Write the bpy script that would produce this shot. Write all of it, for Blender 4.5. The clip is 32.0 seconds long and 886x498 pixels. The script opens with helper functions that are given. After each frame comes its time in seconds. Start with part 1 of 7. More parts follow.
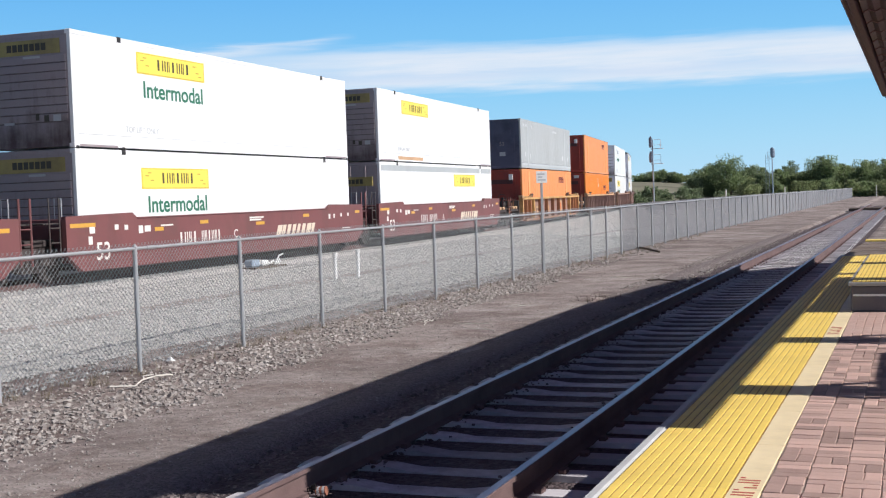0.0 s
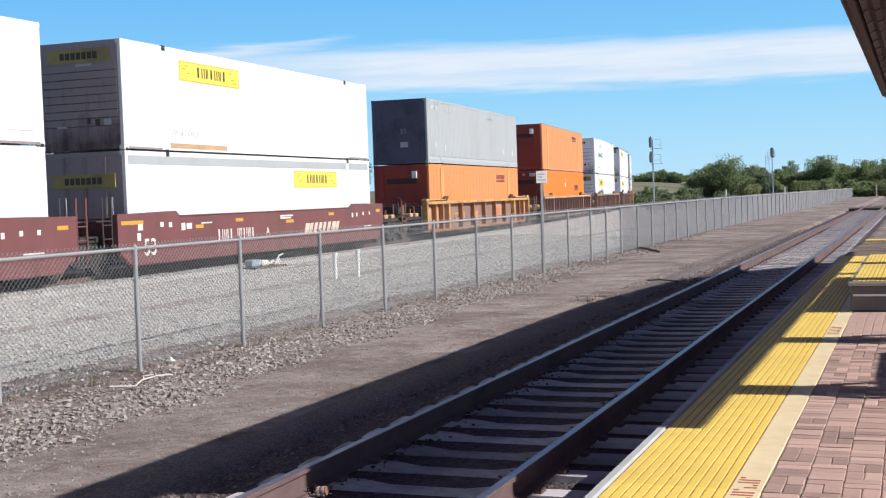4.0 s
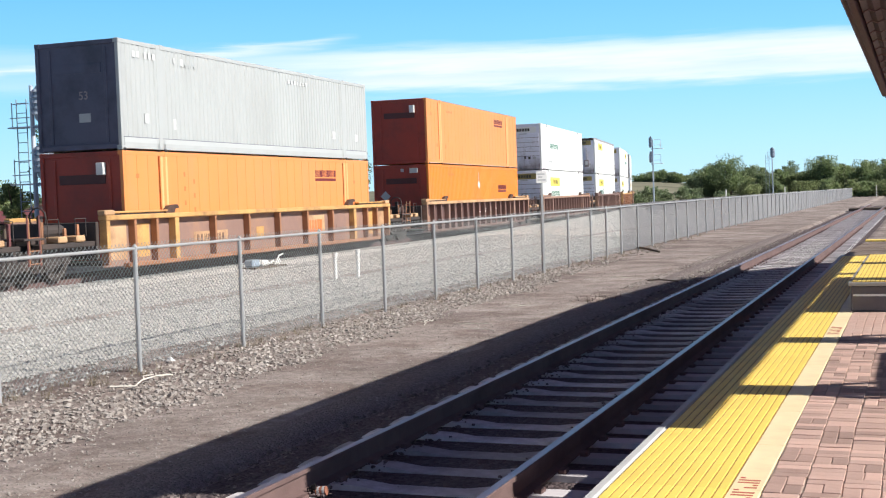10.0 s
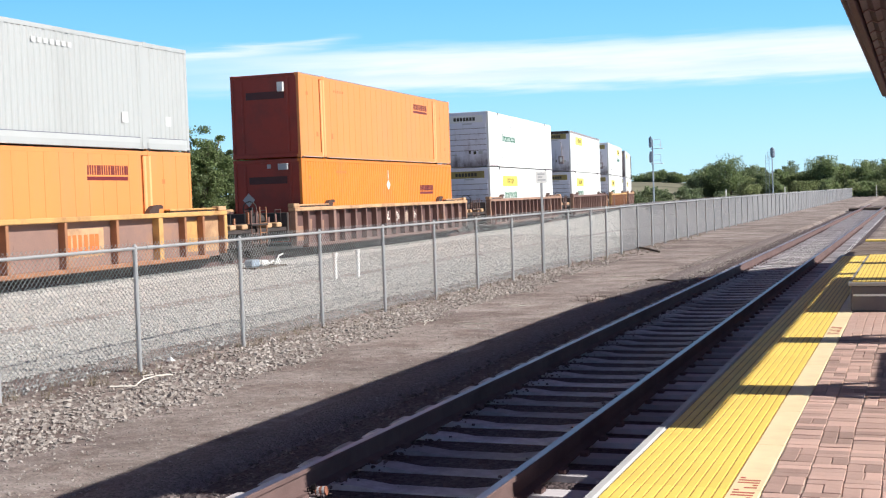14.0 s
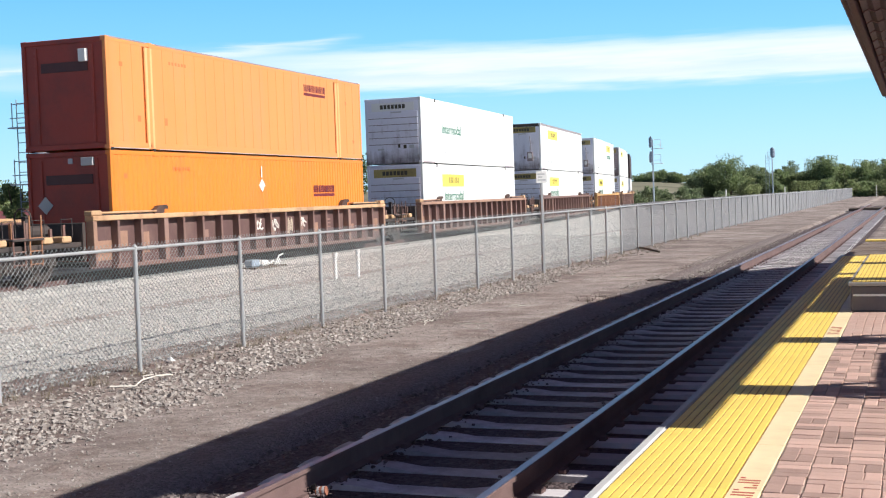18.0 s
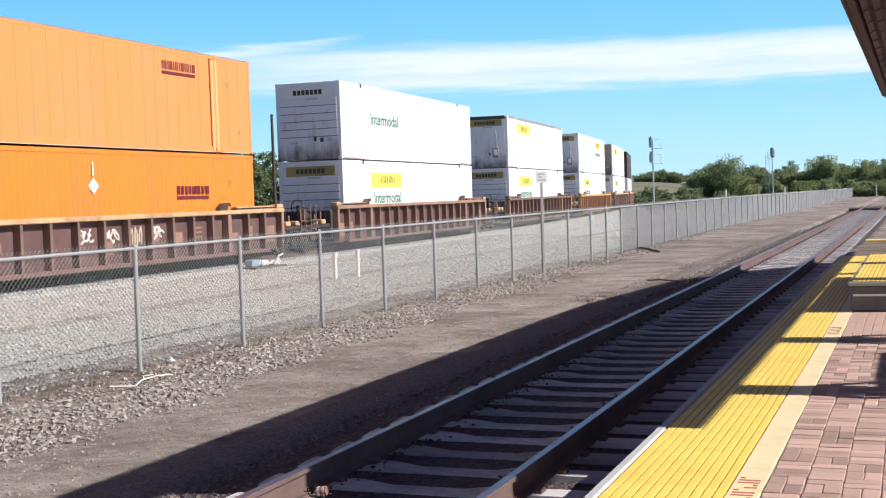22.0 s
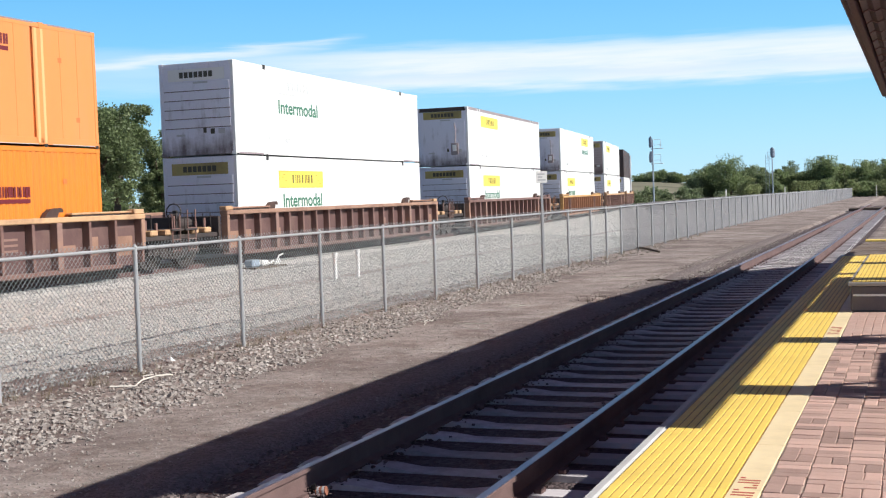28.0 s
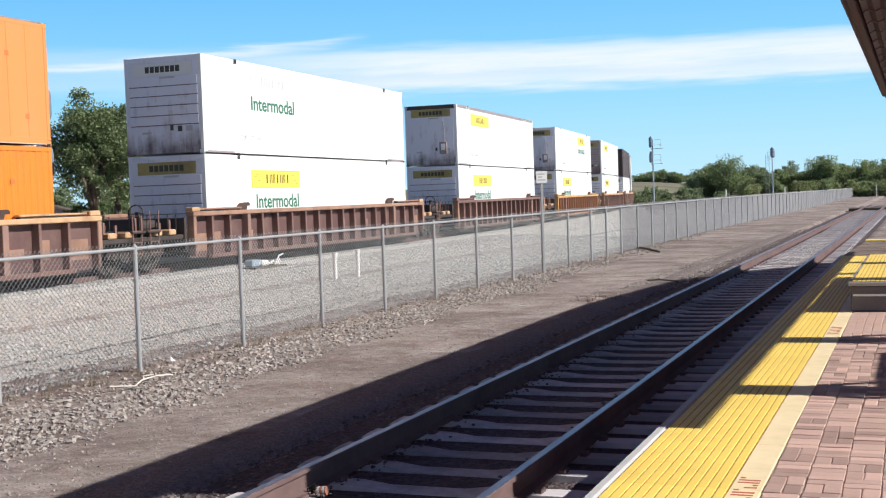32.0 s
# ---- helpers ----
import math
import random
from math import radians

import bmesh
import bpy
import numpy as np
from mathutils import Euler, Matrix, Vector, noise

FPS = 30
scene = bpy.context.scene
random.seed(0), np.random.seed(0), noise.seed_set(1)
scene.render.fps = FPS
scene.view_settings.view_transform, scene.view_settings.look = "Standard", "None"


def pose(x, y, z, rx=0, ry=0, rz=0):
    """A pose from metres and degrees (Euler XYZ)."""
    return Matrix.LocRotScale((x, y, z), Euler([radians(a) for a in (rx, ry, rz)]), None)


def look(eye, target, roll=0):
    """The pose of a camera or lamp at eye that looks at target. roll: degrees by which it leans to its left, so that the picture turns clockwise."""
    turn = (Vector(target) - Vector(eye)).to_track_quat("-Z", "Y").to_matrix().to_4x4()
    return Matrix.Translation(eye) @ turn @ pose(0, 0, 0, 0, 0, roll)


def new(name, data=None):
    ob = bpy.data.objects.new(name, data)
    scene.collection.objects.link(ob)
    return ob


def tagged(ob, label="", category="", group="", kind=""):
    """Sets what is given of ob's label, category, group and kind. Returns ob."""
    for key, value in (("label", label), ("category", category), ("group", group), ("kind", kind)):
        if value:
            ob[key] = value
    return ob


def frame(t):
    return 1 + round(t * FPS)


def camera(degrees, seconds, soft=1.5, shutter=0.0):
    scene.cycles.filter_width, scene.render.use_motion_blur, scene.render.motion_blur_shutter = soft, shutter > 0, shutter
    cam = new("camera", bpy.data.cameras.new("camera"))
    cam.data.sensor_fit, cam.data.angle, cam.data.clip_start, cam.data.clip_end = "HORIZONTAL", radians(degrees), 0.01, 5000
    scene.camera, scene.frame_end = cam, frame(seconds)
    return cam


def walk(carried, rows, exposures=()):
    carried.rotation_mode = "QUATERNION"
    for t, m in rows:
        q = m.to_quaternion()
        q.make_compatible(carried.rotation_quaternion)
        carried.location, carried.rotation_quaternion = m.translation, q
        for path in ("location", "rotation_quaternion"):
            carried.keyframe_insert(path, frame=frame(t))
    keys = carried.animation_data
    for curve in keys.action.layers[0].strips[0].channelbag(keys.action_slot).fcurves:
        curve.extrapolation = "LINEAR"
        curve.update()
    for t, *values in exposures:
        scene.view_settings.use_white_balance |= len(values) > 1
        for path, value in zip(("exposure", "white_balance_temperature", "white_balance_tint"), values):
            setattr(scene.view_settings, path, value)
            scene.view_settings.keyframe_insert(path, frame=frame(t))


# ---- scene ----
# ---- light and exposure ----
EXPOSURES = [(0.0, 0.05, 6220, 14), (3.5, 0.11, 6260, 14), (6.0, 0.22, 6430, 12), (8.5, 0.37, 6500, 11), (11.0, 0.43, 6500, 11), (13.0, 0.42, 6470, 12), (19.0, 0.40, 6460, 12), (25.0, 0.30, 6430, 12), (32.0, 0.27, 6430, 12)]   # seconds, stops, kelvin, tint
SKY_STRENGTH, SUN_STRENGTH, SKY_GLOW = 0.040, 5.0, 0.85
CLOUD_MID, CLOUD_TILT = 0.1035, 0.008
STREAK_MID, STREAK_TILT = 0.1761, -0.094
CANOPY_X, CANOPY_Z = 2.83, 3.39
TACTILE_BRICK = (2.30, 2.485)
# ---- the camera, on a tripod on the platform ----
EYE = (3.3155, 0.0, 1.8641)
VIEW = look(EYE, (-0.36205, 9.2896, 1.44118), -2.005)
cam = camera(40.3, 32.0, soft=1.2)
walk(cam, [(0.0, VIEW), (32.0, VIEW)], EXPOSURES)

# ---- world and sun ----
SUN_UP, SUN_SIDE = 35.2, 4.0          # degrees above the ground; degrees ahead of square to the track
world = bpy.data.worlds.new("world")
scene.world = world
world.use_nodes = True
wn = world.node_tree.nodes
sky = wn.new("ShaderNodeTexSky")
sky.sky_type, sky.sun_disc = "NISHITA", False
sky.sun_elevation, sky.sun_rotation = radians(SUN_UP), radians(90 - SUN_SIDE)
sky.altitude, sky.air_density, sky.dust_density, sky.ozone_density = 1500.0, 0.75, 0.2, 1.0
wn["Background"].inputs["Strength"].default_value = SKY_STRENGTH
haze = wn.new("ShaderNodeHueSaturation")                 # thin high cloud whitens the light of the whole sky
haze.inputs["Saturation"].default_value, haze.inputs["Hue"].default_value = 0.75, 0.565
world.node_tree.links.new(sky.outputs["Color"], haze.inputs["Color"])
world.node_tree.links.new(haze.outputs["Color"], wn["Background"].inputs["Color"])
sun = new("sun", bpy.data.lights.new("sun", "SUN"))
sun.data.energy, sun.data.angle, sun.data.color = SUN_STRENGTH, radians(0.53), (1.0, 0.965, 0.89)
_e, _s = radians(SUN_UP), radians(SUN_SIDE)
TO_SUN = Vector((math.cos(_e) * math.cos(_s), math.cos(_e) * math.sin(_s), math.sin(_e)))
sun.matrix_world = look(TO_SUN * 60, (0, 0, 0))


# ---- mesh helpers ----
class Shape:
    """Collects vertices and faces."""

    def __init__(self):
        self.v, self.f = [], []

    def add(self, verts, faces):
        n = len(self.v)
        self.v += [tuple(p) for p in verts]
        self.f += [tuple(i + n for i in q) for q in faces]
        return self

    def box(self, x0, x1, y0, y1, z0, z1, c=0.0, m=None):
        """A box, with chamfers of c, moved by the matrix m."""
        if c <= 0:
            vs = [(x, y, z) for x in (x0, x1) for y in (y0, y1) for z in (z0, z1)]
            fs = [(0, 1, 3, 2), (4, 6, 7, 5), (0, 4, 5, 1), (2, 3, 7, 6), (0, 2, 6, 4), (1, 5, 7, 3)]
        else:
            vs, k = [], {}
            for i in (0, 1):
                for j in (0, 1):
                    for l in (0, 1):
                        x, y, z = (x0, x1)[i], (y0, y1)[j], (z0, z1)[l]
                        dx, dy, dz = c * (1 - 2 * i), c * (1 - 2 * j), c * (1 - 2 * l)
                        for a, p in enumerate(((x, y + dy, z + dz), (x + dx, y, z + dz), (x + dx, y + dy, z))):
                            k[i, j, l, a] = len(vs)
                            vs.append(p)
            fs = []
            ring = ((0, 0), (1, 0), (1, 1), (0, 1))
            for s in (0, 1):
                fs.append([k[s, a, b, 0] for a, b in (ring if s else ring[::-1])])
                fs.append([k[a, s, b, 1] for a, b in (ring[::-1] if s else ring)])
                fs.append([k[a, b, s, 2] for a, b in (ring if s else ring[::-1])])
            cx, cy, cz = (x0 + x1) / 2, (y0 + y1) / 2, (z0 + z1) / 2

            def out(q):
                p = [Vector(vs[i]) for i in q]
                n = (p[1] - p[0]).cross(p[2] - p[0])
                mid = sum(p, Vector()) / len(p) - Vector((cx, cy, cz))
                return q if n.dot(mid) > 0 else q[::-1]
            for a in (0, 1):
                for b in (0, 1):
                    fs.append(out([k[a, b, 0, 0], k[a, b, 1, 0], k[a, b, 1, 1], k[a, b, 0, 1]]))
                    fs.append(out([k[a, 0, b, 0], k[a, 1, b, 0], k[a, 1, b, 2], k[a, 0, b, 2]]))
                    fs.append(out([k[0, a, b, 1], k[1, a, b, 1], k[1, a, b, 2], k[0, a, b, 2]]))
                    for l in (0, 1):
                        fs.append(out([k[a, b, l, 0], k[a, b, l, 1], k[a, b, l, 2]]))
        if m is not None:
            vs = [m @ Vector(p) for p in vs]
        return self.add(vs, fs)

    def tube(self, p, q, r, n=8, r2=None, caps=True):
        p, q = Vector(p), Vector(q)
        a = (q - p).normalized()
        b = a.orthogonal().normalized()
        c = a.cross(b)
        r2 = r if r2 is None else r2
        ring = [b * math.cos(2 * math.pi * i / n) + c * math.sin(2 * math.pi * i / n) for i in range(n)]
        vs = [p + u * r for u in ring] + [q + u * r2 for u in ring]
        fs = [(i, (i + 1) % n, n + (i + 1) % n, n + i) for i in range(n)]
        if caps:
            fs += [tuple(range(n))[::-1], tuple(range(n, 2 * n))]
        return self.add(vs, fs)

    def bent(self, pts, r, n=6, r2=None):
        """A tube swept along points, in one piece."""
        pts = [Vector(p) for p in pts]
        m = len(pts)
        side = None
        vs = []
        for i, p in enumerate(pts):
            a = (pts[min(i + 1, m - 1)] - pts[max(i - 1, 0)]).normalized()
            side = a.orthogonal().normalized() if side is None else (side - a * side.dot(a)).normalized()
            up = a.cross(side)
            w = r if r2 is None else r + (r2 - r) * i / (m - 1)
            vs += [p + (side * math.cos(2 * math.pi * k / n) + up * math.sin(2 * math.pi * k / n)) * w for k in range(n)]
        fs = [(j * n + k, j * n + (k + 1) % n, (j + 1) * n + (k + 1) % n, (j + 1) * n + k) for j in range(m - 1) for k in range(n)]
        return self.add(vs, fs + [tuple(range(n))[::-1], tuple(range((m - 1) * n, m * n))])

    def prism(self, profile, y0, y1, axis="y"):
        """A closed profile of (a, b), drawn along an axis; y: a is x, b is z; x: a is y, b is z; z: a is x, b is y."""
        put = {"y": lambda a, b, t: (a, t, b), "x": lambda a, b, t: (t, a, b), "z": lambda a, b, t: (a, b, t)}[axis]
        n = len(profile)
        vs = [put(a, b, y0) for a, b in profile] + [put(a, b, y1) for a, b in profile]
        fs = [(i, (i + 1) % n, n + (i + 1) % n, n + i) for i in range(n)] + [tuple(range(n))[::-1], tuple(range(n, 2 * n))]
        return self.add(vs, fs)

    def mesh(self, name, material, smooth=False, fix=True):
        me = bpy.data.meshes.new(name)
        me.from_pydata(self.v, [], self.f)
        if fix:
            bm = bmesh.new()
            bm.from_mesh(me)
            bmesh.ops.recalc_face_normals(bm, faces=bm.faces)
            bm.to_mesh(me)
            bm.free()
        me.materials.append(material)
        if smooth:
            me.shade_smooth()
        return me


def part(name, shape, material, parent=None, label="", smooth=False, fix=True, at=None):
    """Links one mesh object, under a thing or a part."""
    me = shape if isinstance(shape, bpy.types.Mesh) else shape.mesh(name, material, smooth, fix)
    ob = new(name, me)
    ob.parent = parent
    if at is not None:
        ob.matrix_basis = at
    if label:
        ob["label"] = label
    return ob


def thing(name, label, category, at=None, group="", kind=""):
    ob = new(name)
    ob.empty_display_size = 0.3
    if at is not None:
        ob.matrix_basis = at
    return tagged(ob, label, category, group, kind)


def solid(name, shape, material, label, category="", group="", kind="", at=None, smooth=False, fix=True):
    ob = part(name, shape, material, None, "", smooth, fix, at)
    return tagged(ob, label, category, group, kind)


def text_mesh(name, words, size, material, depth=0.004, shear=0.0, width=1.0, heavy=0.012):
    """Built-in lettering in the x-y plane, from the lower left corner, as a mesh."""
    cu = bpy.data.curves.new(name, "FONT")
    cu.body, cu.size, cu.extrude, cu.shear, cu.offset = words, size, depth / 2, shear, heavy * size
    ob = bpy.data.objects.new(name, cu)
    scene.collection.objects.link(ob)
    dg = bpy.context.evaluated_depsgraph_get()
    me = bpy.data.meshes.new_from_object(ob.evaluated_get(dg))
    bpy.data.objects.remove(ob)
    for p in me.vertices:
        p.co.x *= width
    me.materials.clear()
    me.materials.append(material)
    return me


SIDE = Matrix(((0, 0, 1, 0), (1, 0, 0, 0), (0, 1, 0, 0), (0, 0, 0, 1)))   # lettering that stands on a face towards +x and runs to +y
FRONT = Matrix(((1, 0, 0, 0), (0, 0, -1, 0), (0, 1, 0, 0), (0, 0, 0, 1)))  # on a face towards -y, running to +x


# ---- materials ----
def mat(name, col, rough=0.6, metal=0.0, var=0.18, scale=2.0, fine=25.0, bump=0.15, bscale=60.0, dirt=None, dirt_amount=0.4,
        dirt_scale=1.2, stretch=(1, 1, 1), rnd=0.0, spec=0.5, coat=0.0):
    """A surface with broad and fine variation, dirt patches of a second colour and fine relief, at real size."""
    m = bpy.data.materials.new(name)
    m.use_nodes = True
    nt = m.node_tree
    n, l = nt.nodes, nt.links
    bsdf = n["Principled BSDF"]
    bsdf.inputs["Roughness"].default_value, bsdf.inputs["Metallic"].default_value = rough, metal
    bsdf.inputs["Specular IOR Level"].default_value = spec
    bsdf.inputs["Coat Weight"].default_value = coat
    tc = n.new("ShaderNodeTexCoord")
    mp = n.new("ShaderNodeMapping")
    mp.inputs["Scale"].default_value = stretch
    l.new(tc.outputs["Object"], mp.inputs["Vector"])

    def noise_node(s, detail=4.0, rgh=0.6):
        t = n.new("ShaderNodeTexNoise")
        t.inputs["Scale"].default_value, t.inputs["Detail"].default_value, t.inputs["Roughness"].default_value = s, detail, rgh
        l.new(mp.outputs["Vector"], t.inputs["Vector"])
        return t.outputs["Fac"]

    def math_node(op, a, b):
        t = n.new("ShaderNodeMath")
        t.operation = op
        for i, x in enumerate((a, b)):
            if isinstance(x, (int, float)):
                t.inputs[i].default_value = x
            else:
                l.new(x, t.inputs[i])
        return t.outputs[0]

    broad, grain = noise_node(scale), noise_node(fine, 3.0)
    val = math_node("ADD", math_node("MULTIPLY", broad, 2 * var), math_node("MULTIPLY", grain, var))
    val = math_node("ADD", val, 1 - 1.5 * var)
    if rnd:
        oi = n.new("ShaderNodeObjectInfo")
        val = math_node("ADD", val, math_node("MULTIPLY", math_node("SUBTRACT", oi.outputs["Random"], 0.5), 2 * rnd))
    hs = n.new("ShaderNodeHueSaturation")
    hs.inputs["Color"].default_value = (*col, 1)
    l.new(val, hs.inputs["Value"])
    colour = hs.outputs["Color"]
    if dirt:
        d = noise_node(dirt_scale, 6.0, 0.65)
        ramp = n.new("ShaderNodeMapRange")
        ramp.inputs["From Min"].default_value, ramp.inputs["From Max"].default_value = 0.48, 0.72
        ramp.inputs["To Max"].default_value = dirt_amount
        l.new(d, ramp.inputs["Value"])
        mx = n.new("ShaderNodeMix")
        mx.data_type = "RGBA"
        l.new(ramp.outputs["Result"], mx.inputs["Factor"])
        l.new(colour, mx.inputs["A"])
        mx.inputs["B"].default_value = (*dirt, 1)
        colour = mx.outputs["Result"]
    l.new(colour, bsdf.inputs["Base Color"])
    l.new(math_node("ADD", math_node("MULTIPLY", grain, 0.2), rough - 0.1), bsdf.inputs["Roughness"])
    if bump:
        b = n.new("ShaderNodeBump")
        b.inputs["Strength"].default_value, b.inputs["Distance"].default_value = bump, 0.01
        l.new(noise_node(bscale, 3.0), b.inputs["Height"])
        l.new(b.outputs["Normal"], bsdf.inputs["Normal"])
    return m


WHITE = mat("white_container_paint", (0.80, 0.80, 0.79), 0.4, var=0.04, scale=0.5, dirt=(0.5, 0.47, 0.42), dirt_amount=0.25, stretch=(1, 1, 0.25), bump=0.04, coat=0.1)
WHITE_DIRTY = mat("soiled_white_paint", (0.82, 0.83, 0.84), 0.5, var=0.12, scale=1.0, dirt=(0.22, 0.20, 0.19), dirt_amount=0.7, dirt_scale=0.9, stretch=(1, 1, 0.5), bump=0.06)
# darker copy of the yellow decal: the front ends' shade is in it
SHADE_YELLOW = mat("shaded_grimy_yellow_decal", (0.40, 0.32, 0.10), 0.5, var=0.2, scale=3, dirt=(0.16, 0.12, 0.06), dirt_amount=0.6, bump=0.0)
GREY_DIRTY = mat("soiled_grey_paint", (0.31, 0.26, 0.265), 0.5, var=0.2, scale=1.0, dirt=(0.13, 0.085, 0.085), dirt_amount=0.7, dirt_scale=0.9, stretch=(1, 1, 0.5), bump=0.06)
ORANGE = mat("orange_container_paint", (0.74, 0.22, 0.022), 0.45, var=0.10, scale=0.6, dirt=(0.42, 0.16, 0.06), dirt_amount=0.35, stretch=(1, 1, 0.2), bump=0.05)
ORANGE_PALE = mat("faded_orange_paint", (0.75, 0.268, 0.078), 0.5, var=0.10, scale=0.6, dirt=(0.5, 0.25, 0.12), dirt_amount=0.4, stretch=(1, 1, 0.2), bump=0.05)
ORANGE_LIGHT = mat("bleached_orange_paint", (0.85, 0.44, 0.19), 0.5, var=0.10, scale=0.8, dirt=(0.6, 0.25, 0.08), dirt_amount=0.4, stretch=(1, 1, 0.2), bump=0.05)
# shade on the orange containers' front ends, put into the colour
MAROON = mat("maroon_for_shaded_front", (0.37, 0.047, 0.027), 0.5, var=0.2, scale=1.2, dirt=(0.13, 0.032, 0.026), dirt_amount=0.6, bump=0.06)
SILVER_PALE = mat("pale_grey_container_paint", (0.47, 0.49, 0.49), 0.45, var=0.06, scale=0.6, bump=0.05)
SILVER = mat("light_grey_container_paint", (0.425, 0.445, 0.445), 0.45, var=0.06, scale=0.6, dirt=(0.3, 0.3, 0.29), dirt_amount=0.35, stretch=(1, 1, 0.2), bump=0.05)
# shade on the light grey container's front end as a colour; also its seam
NAVY = mat("slate_for_shaded_front_and_seam", (0.10, 0.10, 0.155), 0.5, var=0.15, scale=1.1, dirt=(0.03, 0.03, 0.04), dirt_amount=0.6, bump=0.06)
BLACK = mat("black_rubber_and_steel", (0.022, 0.02, 0.02), 0.6, var=0.3, bump=0.1)
LOGO_YELLOW = mat("yellow_decal", (0.86, 0.68, 0.10), 0.45, var=0.06, bump=0.0)
LOGO_DARK = mat("dark_decal_lettering", (0.06, 0.05, 0.03), 0.5, var=0.1, bump=0.0)
LOGO_GREEN = mat("green_decal_lettering", (0.02, 0.15, 0.085), 0.5, var=0.1, bump=0.0)
LOGO_RED = mat("dark_red_decal_lettering", (0.15, 0.014, 0.02), 0.5, var=0.1, bump=0.0)
LOGO_CREAM = mat("cream_decal_lettering", (0.66, 0.56, 0.44), 0.5, var=0.15, scale=4, bump=0.0)
LOGO_WHITE = mat("white_decal_lettering", (0.74, 0.70, 0.65), 0.5, var=0.12, scale=6, bump=0.0)
LOGO_OCHRE = mat("ochre_decal_scroll", (0.50, 0.33, 0.05), 0.5, var=0.1, bump=0.0)
LOGO_FADED_RED = mat("faded_red_decal", (0.62, 0.17, 0.045), 0.5, var=0.1, bump=0.0)
LOGO_FADED = mat("faded_grey_decal", (0.48, 0.49, 0.50), 0.5, var=0.1, bump=0.0)
SILVER_LETTER = mat("faded_white_decal", (0.56, 0.57, 0.57), 0.5, var=0.12, scale=8, bump=0.0)
CAR_RED = mat("oxide_red_car_paint", (0.185, 0.066, 0.064), 0.55, var=0.2, scale=0.9, dirt=(0.11, 0.06, 0.05), dirt_amount=0.6, stretch=(1, 1, 0.4), bump=0.08)
CAR_BROWN = mat("weathered_brown_car_paint", (0.175, 0.095, 0.080), 0.65, var=0.25, scale=1.5, dirt=(0.27, 0.175, 0.14), dirt_amount=0.6, bump=0.12, stretch=(1, 1, 0.6))
CAR_TAN = mat("rusty_tan_car_paint", (0.54, 0.34, 0.19), 0.65, var=0.22, scale=1.5, dirt=(0.20, 0.09, 0.05), dirt_amount=0.7, bump=0.12)
CAR_WORN = mat("worn_light_brown_car_paint", (0.34, 0.20, 0.14), 0.65, var=0.25, scale=1.5, dirt=(0.16, 0.085, 0.06), dirt_amount=0.7, bump=0.12)
CAR_YELLOW = mat("worn_yellow_car_paint", (0.58, 0.335, 0.12), 0.6, var=0.25, scale=1.5, dirt=(0.24, 0.115, 0.055), dirt_amount=0.8, bump=0.12)
CAR_RUST = mat("rust_brown_car_paint", (0.36, 0.165, 0.085), 0.7, var=0.3, scale=1.6, dirt=(0.17, 0.085, 0.055), dirt_amount=0.8, bump=0.15)
NAME_DARK = mat("dark_maroon_lettering", (0.085, 0.022, 0.02), 0.5, var=0.3, scale=3, bump=0.05)
CAR_DARK = mat("dark_brown_car_panel", (0.115, 0.062, 0.058), 0.7, var=0.3, scale=1.4, dirt=(0.20, 0.125, 0.105), dirt_amount=0.6, bump=0.12, stretch=(1, 1, 0.6))
SOOT_BROWN = mat("dark_umber_container_paint", (0.065, 0.042, 0.038), 0.55, var=0.2, scale=1.0, bump=0.06)
CAR_PANEL = mat("dusty_brown_car_panel", (0.27, 0.165, 0.135), 0.7, var=0.25, scale=1.2, dirt=(0.38, 0.20, 0.10), dirt_amount=0.6, bump=0.1)
# dark tone painted as the shade between front wall ribs
GROOVE_SHADE = mat("groove_shade", (0.15, 0.115, 0.11), 0.85, var=0.3, scale=2.0, dirt=(0.3, 0.26, 0.25), dirt_amount=0.7, dirt_scale=3.0, bump=0.0)
STEEL = mat("grimy_truck_steel", (0.05, 0.040, 0.038), 0.7, 0.0, var=0.3, scale=4, dirt=(0.10, 0.066, 0.052), dirt_amount=0.5, bump=0.2)
WHEEL_STEEL = mat("worn_wheel_steel", (0.06, 0.048, 0.044), 0.65, 0.2, var=0.25, scale=6, bump=0.1)
GUIDE = mat("rusty_dark_guide", (0.055, 0.032, 0.028), 0.75, var=0.3, scale=5, dirt=(0.2, 0.1, 0.06), dirt_amount=0.5, bump=0.15)
REFLECT = mat("yellow_reflector_tape", (0.62, 0.33, 0.05), 0.4, var=0.15, scale=8, bump=0.0)
RAIL_RUST = mat("rusty_rail_web", (0.155, 0.098, 0.092), 0.9, 0.0, var=0.25, scale=5, dirt=(0.06, 0.032, 0.028), dirt_amount=0.6, bump=0.2)
RAIL_HEAD = mat("polished_rail_head", (0.45, 0.405, 0.47), 0.38, 1.0, var=0.12, scale=9, bump=0.03, stretch=(1, 0.1, 1))
CONCRETE = mat("weathered_concrete", (0.40, 0.385, 0.375), 0.85, var=0.18, scale=4, dirt=(0.16, 0.14, 0.13), dirt_amount=0.6, bump=0.3, bscale=80)
TIE = mat("dusty_stained_concrete", (0.60, 0.565, 0.585), 0.9, var=0.25, scale=3, dirt=(0.16, 0.13, 0.125), dirt_amount=0.6, dirt_scale=2.5, bump=0.4, bscale=60, rnd=0.3)
KERB = mat("stained_kerb_concrete", (0.15, 0.135, 0.14), 0.85, var=0.2, scale=4, dirt=(0.10, 0.085, 0.085), dirt_amount=0.6, bump=0.3, bscale=80)
